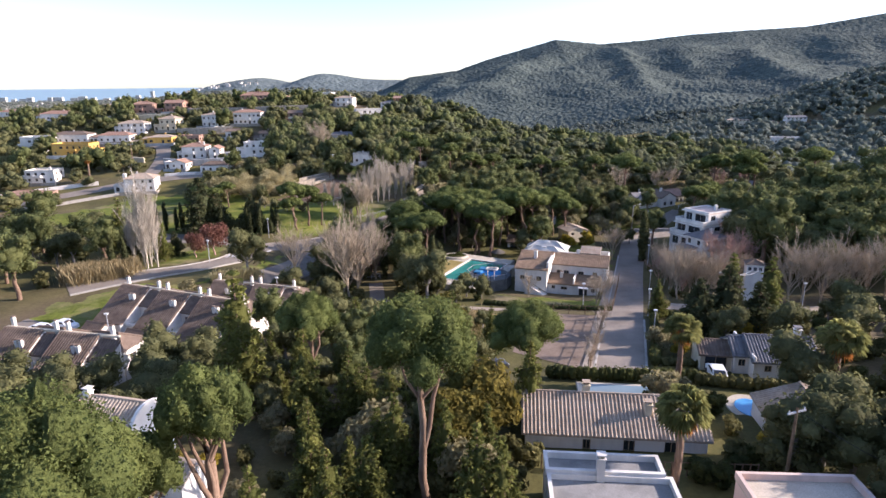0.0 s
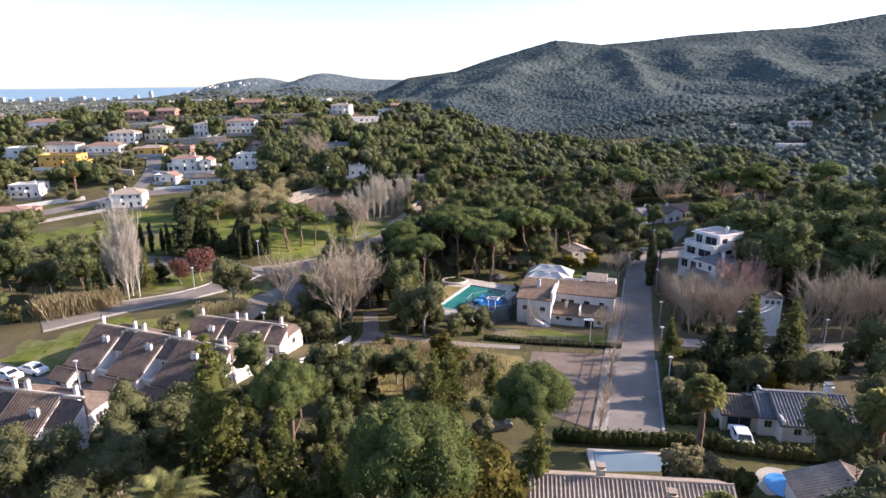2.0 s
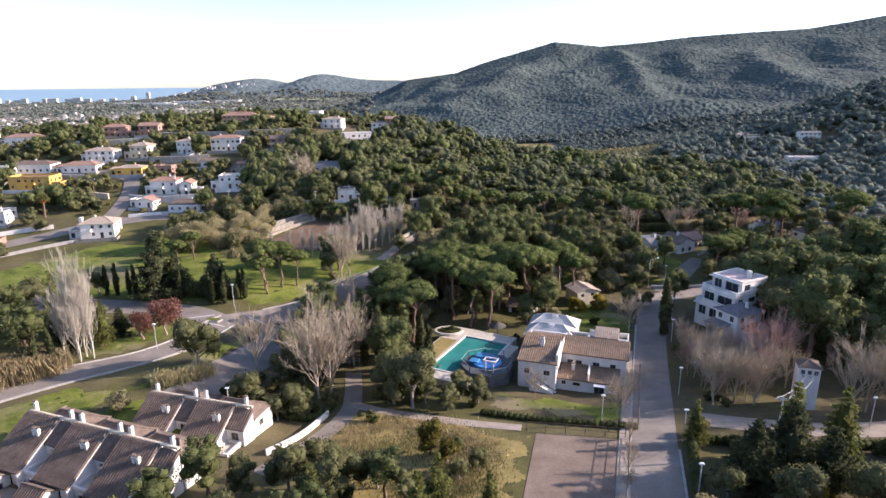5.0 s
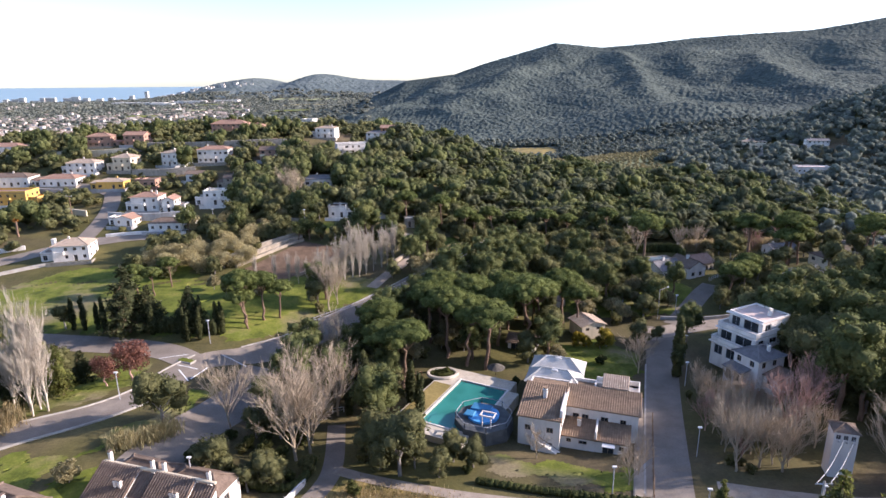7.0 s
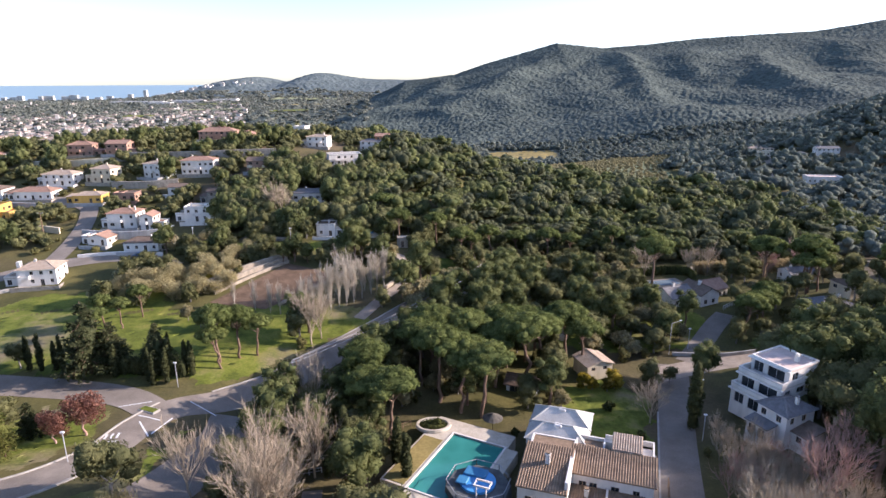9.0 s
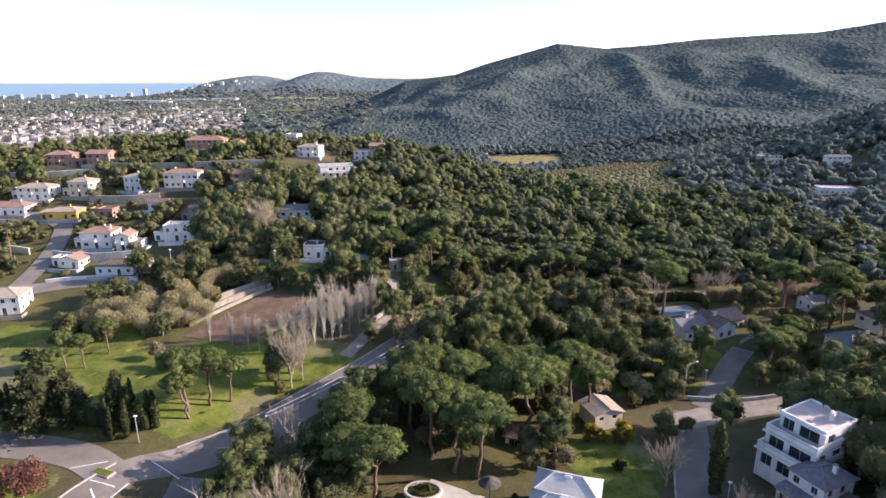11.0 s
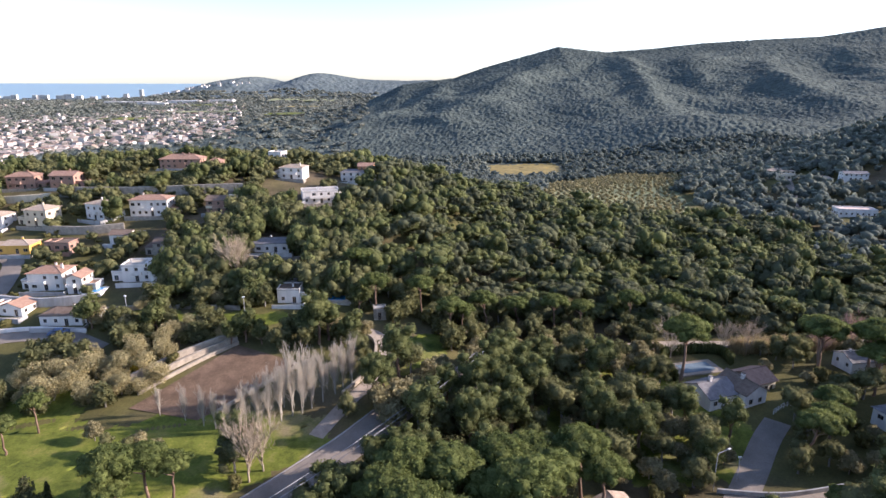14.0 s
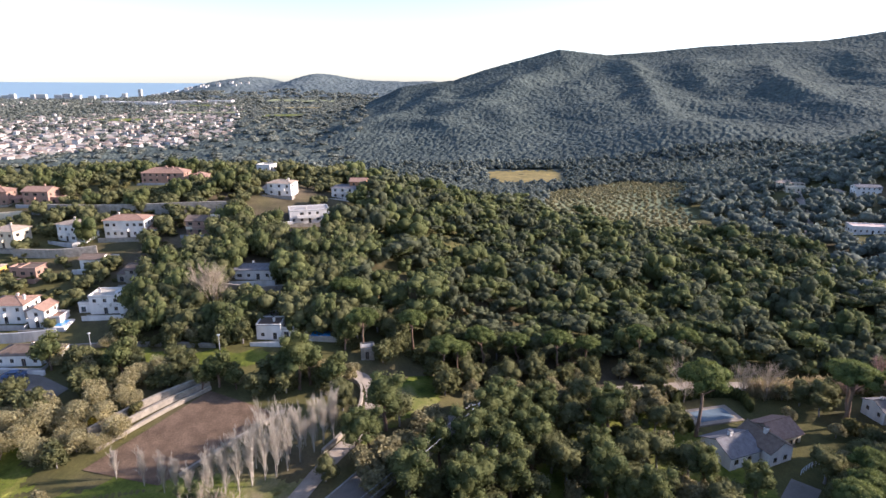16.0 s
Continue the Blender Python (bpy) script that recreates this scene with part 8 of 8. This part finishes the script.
fence("timber post and rail fence at the end of the clay court", [(13.6, 95.4), (19, 94.6), (26.6, 93.2)], 1.5, 2.4, "wood")
fence("wire fence along the clay court", [(17.9, 65.0), (22.6, 79.0), (27.0, 92.6)], 2.0, 2.2, "wood", 3)
fence("garden fence between villa and street", [(29.0, 95.5), (33.0, 107.6), (36.4, 118.0)], 1.8, 2.0, "wood", 3)
fence("low wooden fence beside the parking bay", [(-22, 115), (-18.2, 119.4), (-13.4, 121.4)], 1.0, 1.6, "white_frame")
fence("pale timber garden fence", [(-6.8, 124), (-4.4, 131.5), (-1, 134.5)], 1.1, 1.5, "wood")
fence("dark picket fence below the long house", [(9, 43.2), (14, 42.4), (20, 42.0), (26, 41.6)], 1.3, 0.6, "wood")
fence("white balustrade on the drive of the white villa", [(71.4, 180.4), (74.6, 182.4), (78.5, 183.5)], 1.1, 0.8, "white_frame")


def car(label, x, y, turn, body="car_white", z=None):
    c = site("car", label, x, y, turn, z, "car")
    prof = [(-2.05, 0.32), (-2.08, 0.72), (-1.95, 0.92), (-1.3, 0.98), (-0.75, 1.42), (0.7, 1.45), (1.35, 1.0), (1.95, 0.9), (2.1, 0.62), (2.08, 0.32)]
    bm = bmesh.new()
    rows = []
    for v, inset in ((-0.84, 0.0), (-0.6, 0.12), (0.6, 0.12), (0.84, 0.0)):
        rows.append([bm.verts.new((u, v if zz < 1.05 else v * 0.86, zz + (0.03 if abs(v) < 0.7 else 0))) for u, zz in prof])
    for a, b in zip(rows, rows[1:]):
        for i in range(len(prof) - 1):
            bm.faces.new([a[i], a[i + 1], b[i + 1], b[i]])
    bm.faces.new(rows[0][::-1])
    bm.faces.new(rows[-1])
    part("body", bm, M[body], c)
    part("windscreen", plate_bm([(0.78, -0.62, 1.4), (0.78, 0.62, 1.4), (1.3, 0.7, 1.06), (1.3, -0.7, 1.06)]), M["glass"], c)
    part("rear_window", plate_bm([(-0.82, 0.6, 1.4), (-0.82, -0.6, 1.4), (-1.27, -0.68, 1.06), (-1.27, 0.68, 1.06)]), M["glass"], c)
    for s in (-1, 1):
        part("side_window", plate_bm([(-1.05, s * 0.8, 1.04), (1.1, s * 0.8, 1.04), (0.62, s * 0.745, 1.38), (-0.68, s * 0.745, 1.38)]), M["glass"], c)
        for u in (-1.3, 1.3):
            bm = bmesh.new()
            bmesh.ops.create_cone(bm, cap_ends=True, segments=12, radius1=0.32, radius2=0.32, depth=0.2, matrix=Matrix.Translation((u, s * 0.78, 0.32)) @ Matrix.Rotation(math.pi / 2, 4, "X"))
            part("wheel", bm, M["black"], c)
        part("headlight", boxes((2.02, s * 0.62 - 0.16, 0.66, 2.11, s * 0.62 + 0.16, 0.82)), M["white_frame"], c)
        part("tail_light", boxes((-2.1, s * 0.66 - 0.12, 0.7, -2.03, s * 0.66 + 0.12, 0.88)), M["car_red"], c)


def plate_bm(pts):
    a, b, c, d = (Vector(p) for p in pts)
    n = (b - a).cross(d - a).normalized() * 0.02
    bm = bmesh.new()
    lo, hi = [bm.verts.new(p - n) for p in (a, b, c, d)], [bm.verts.new(p + n) for p in (a, b, c, d)]
    bm.faces.new(lo[::-1])
    bm.faces.new(hi)
    for i in range(4):
        bm.faces.new([lo[i], lo[(i + 1) % 4], hi[(i + 1) % 4], hi[i]])
    return bm


for key, col in (("car_white", (0.75, 0.75, 0.74)), ("car_dark", (0.03, 0.033, 0.04)), ("car_red", (0.35, 0.03, 0.03)), ("car_blue", (0.05, 0.09, 0.18))):
    M[key] = two_tone(key + "_paint", col, tuple(v * 1.08 for v in col), 1.0, 30, 0.3, 0.02, 0.001, 0.5)
car("white car parked in front of the carport", 32.4, 63.4, 80)
car("dark car parked at the edge of the plot", 6.4, 66.5, 20, "car_dark")
car("white car parked beside the terraced houses", -57.0, 84.0, -20)
car("silver-white car parked beside the terraced houses", -59.5, 82.4, -20)
car("dark car parked under the pines", -14.2, 132.4, 60, "car_dark")
car("dark blue car parked on the hillside street", -75.4, 195.6, 12, "car_blue")
car("white car parked on the hillside terrace", -58.0, 214.0, 10)
car("white car parked below the orange fence", -119.0, 174.5, 28)
car("white car parked on the cross street", 96.0, 160.6, 5)

# ---------------- walls of the hillside gardens ----------------
for pts, tall, mat, label in (
    ([(-120, 271.5), (-100, 270), (-80, 271), (-60, 274)], 3.4, "stone", "long grey-brown retaining wall above the houses"),
    ([(-150, 268), (-135, 267), (-121, 268.5)], 2.4, "cream", "pale retaining wall below brick houses"),
    ([(-108, 244.5), (-96, 244), (-86, 246)], 2.4, "stone", "rough stone retaining wall"),
    ([(-98, 208.5), (-86, 207), (-75, 209)], 2.2, "grey_wall", "grey retaining wall below the long house"),
    ([(-155, 229.5), (-136, 231), (-118, 229)], 1.6, "grey_wall", "low garden wall along the upper street"),
    ([(-49, 230.5), (-38, 229.4), (-31, 231)], 2.0, "stone", "stone terrace wall below a white cottage"),
    ([(-46, 222), (-34, 220.5), (-26, 222.5)], 1.0, "kerb", "pale terrace wall on the slope"),
    ([(-92, 195.4), (-82, 197.2), (-70, 196.6)], 0.9, "white", "white garden wall of a bungalow"),
    ([(-135, 176), (-122, 183), (-110, 188)], 1.1, "white", "white garden wall along the street"),
    ([(-118, 164), (-106, 173), (-98, 178)], 0.8, "kerb", "pale wall beside the hillside street"),
    ([(-56, 266), (-44, 266.5), (-38, 268)], 1.2, "white", "white garden wall beside the drive"),
    ([(-130, 211), (-116, 213), (-106, 211)], 1.8, "cream", "ochre garden wall of the yellow house"),
    ([(-82, 203.5), (-60, 206.5), (-40, 207.2)], 1.0, "stone", "dry stone wall above the vegetable garden"),
):
    rail("retaining_wall", pts, 0, 0.4, tall, M[mat], label, "wall", low=-2.0)
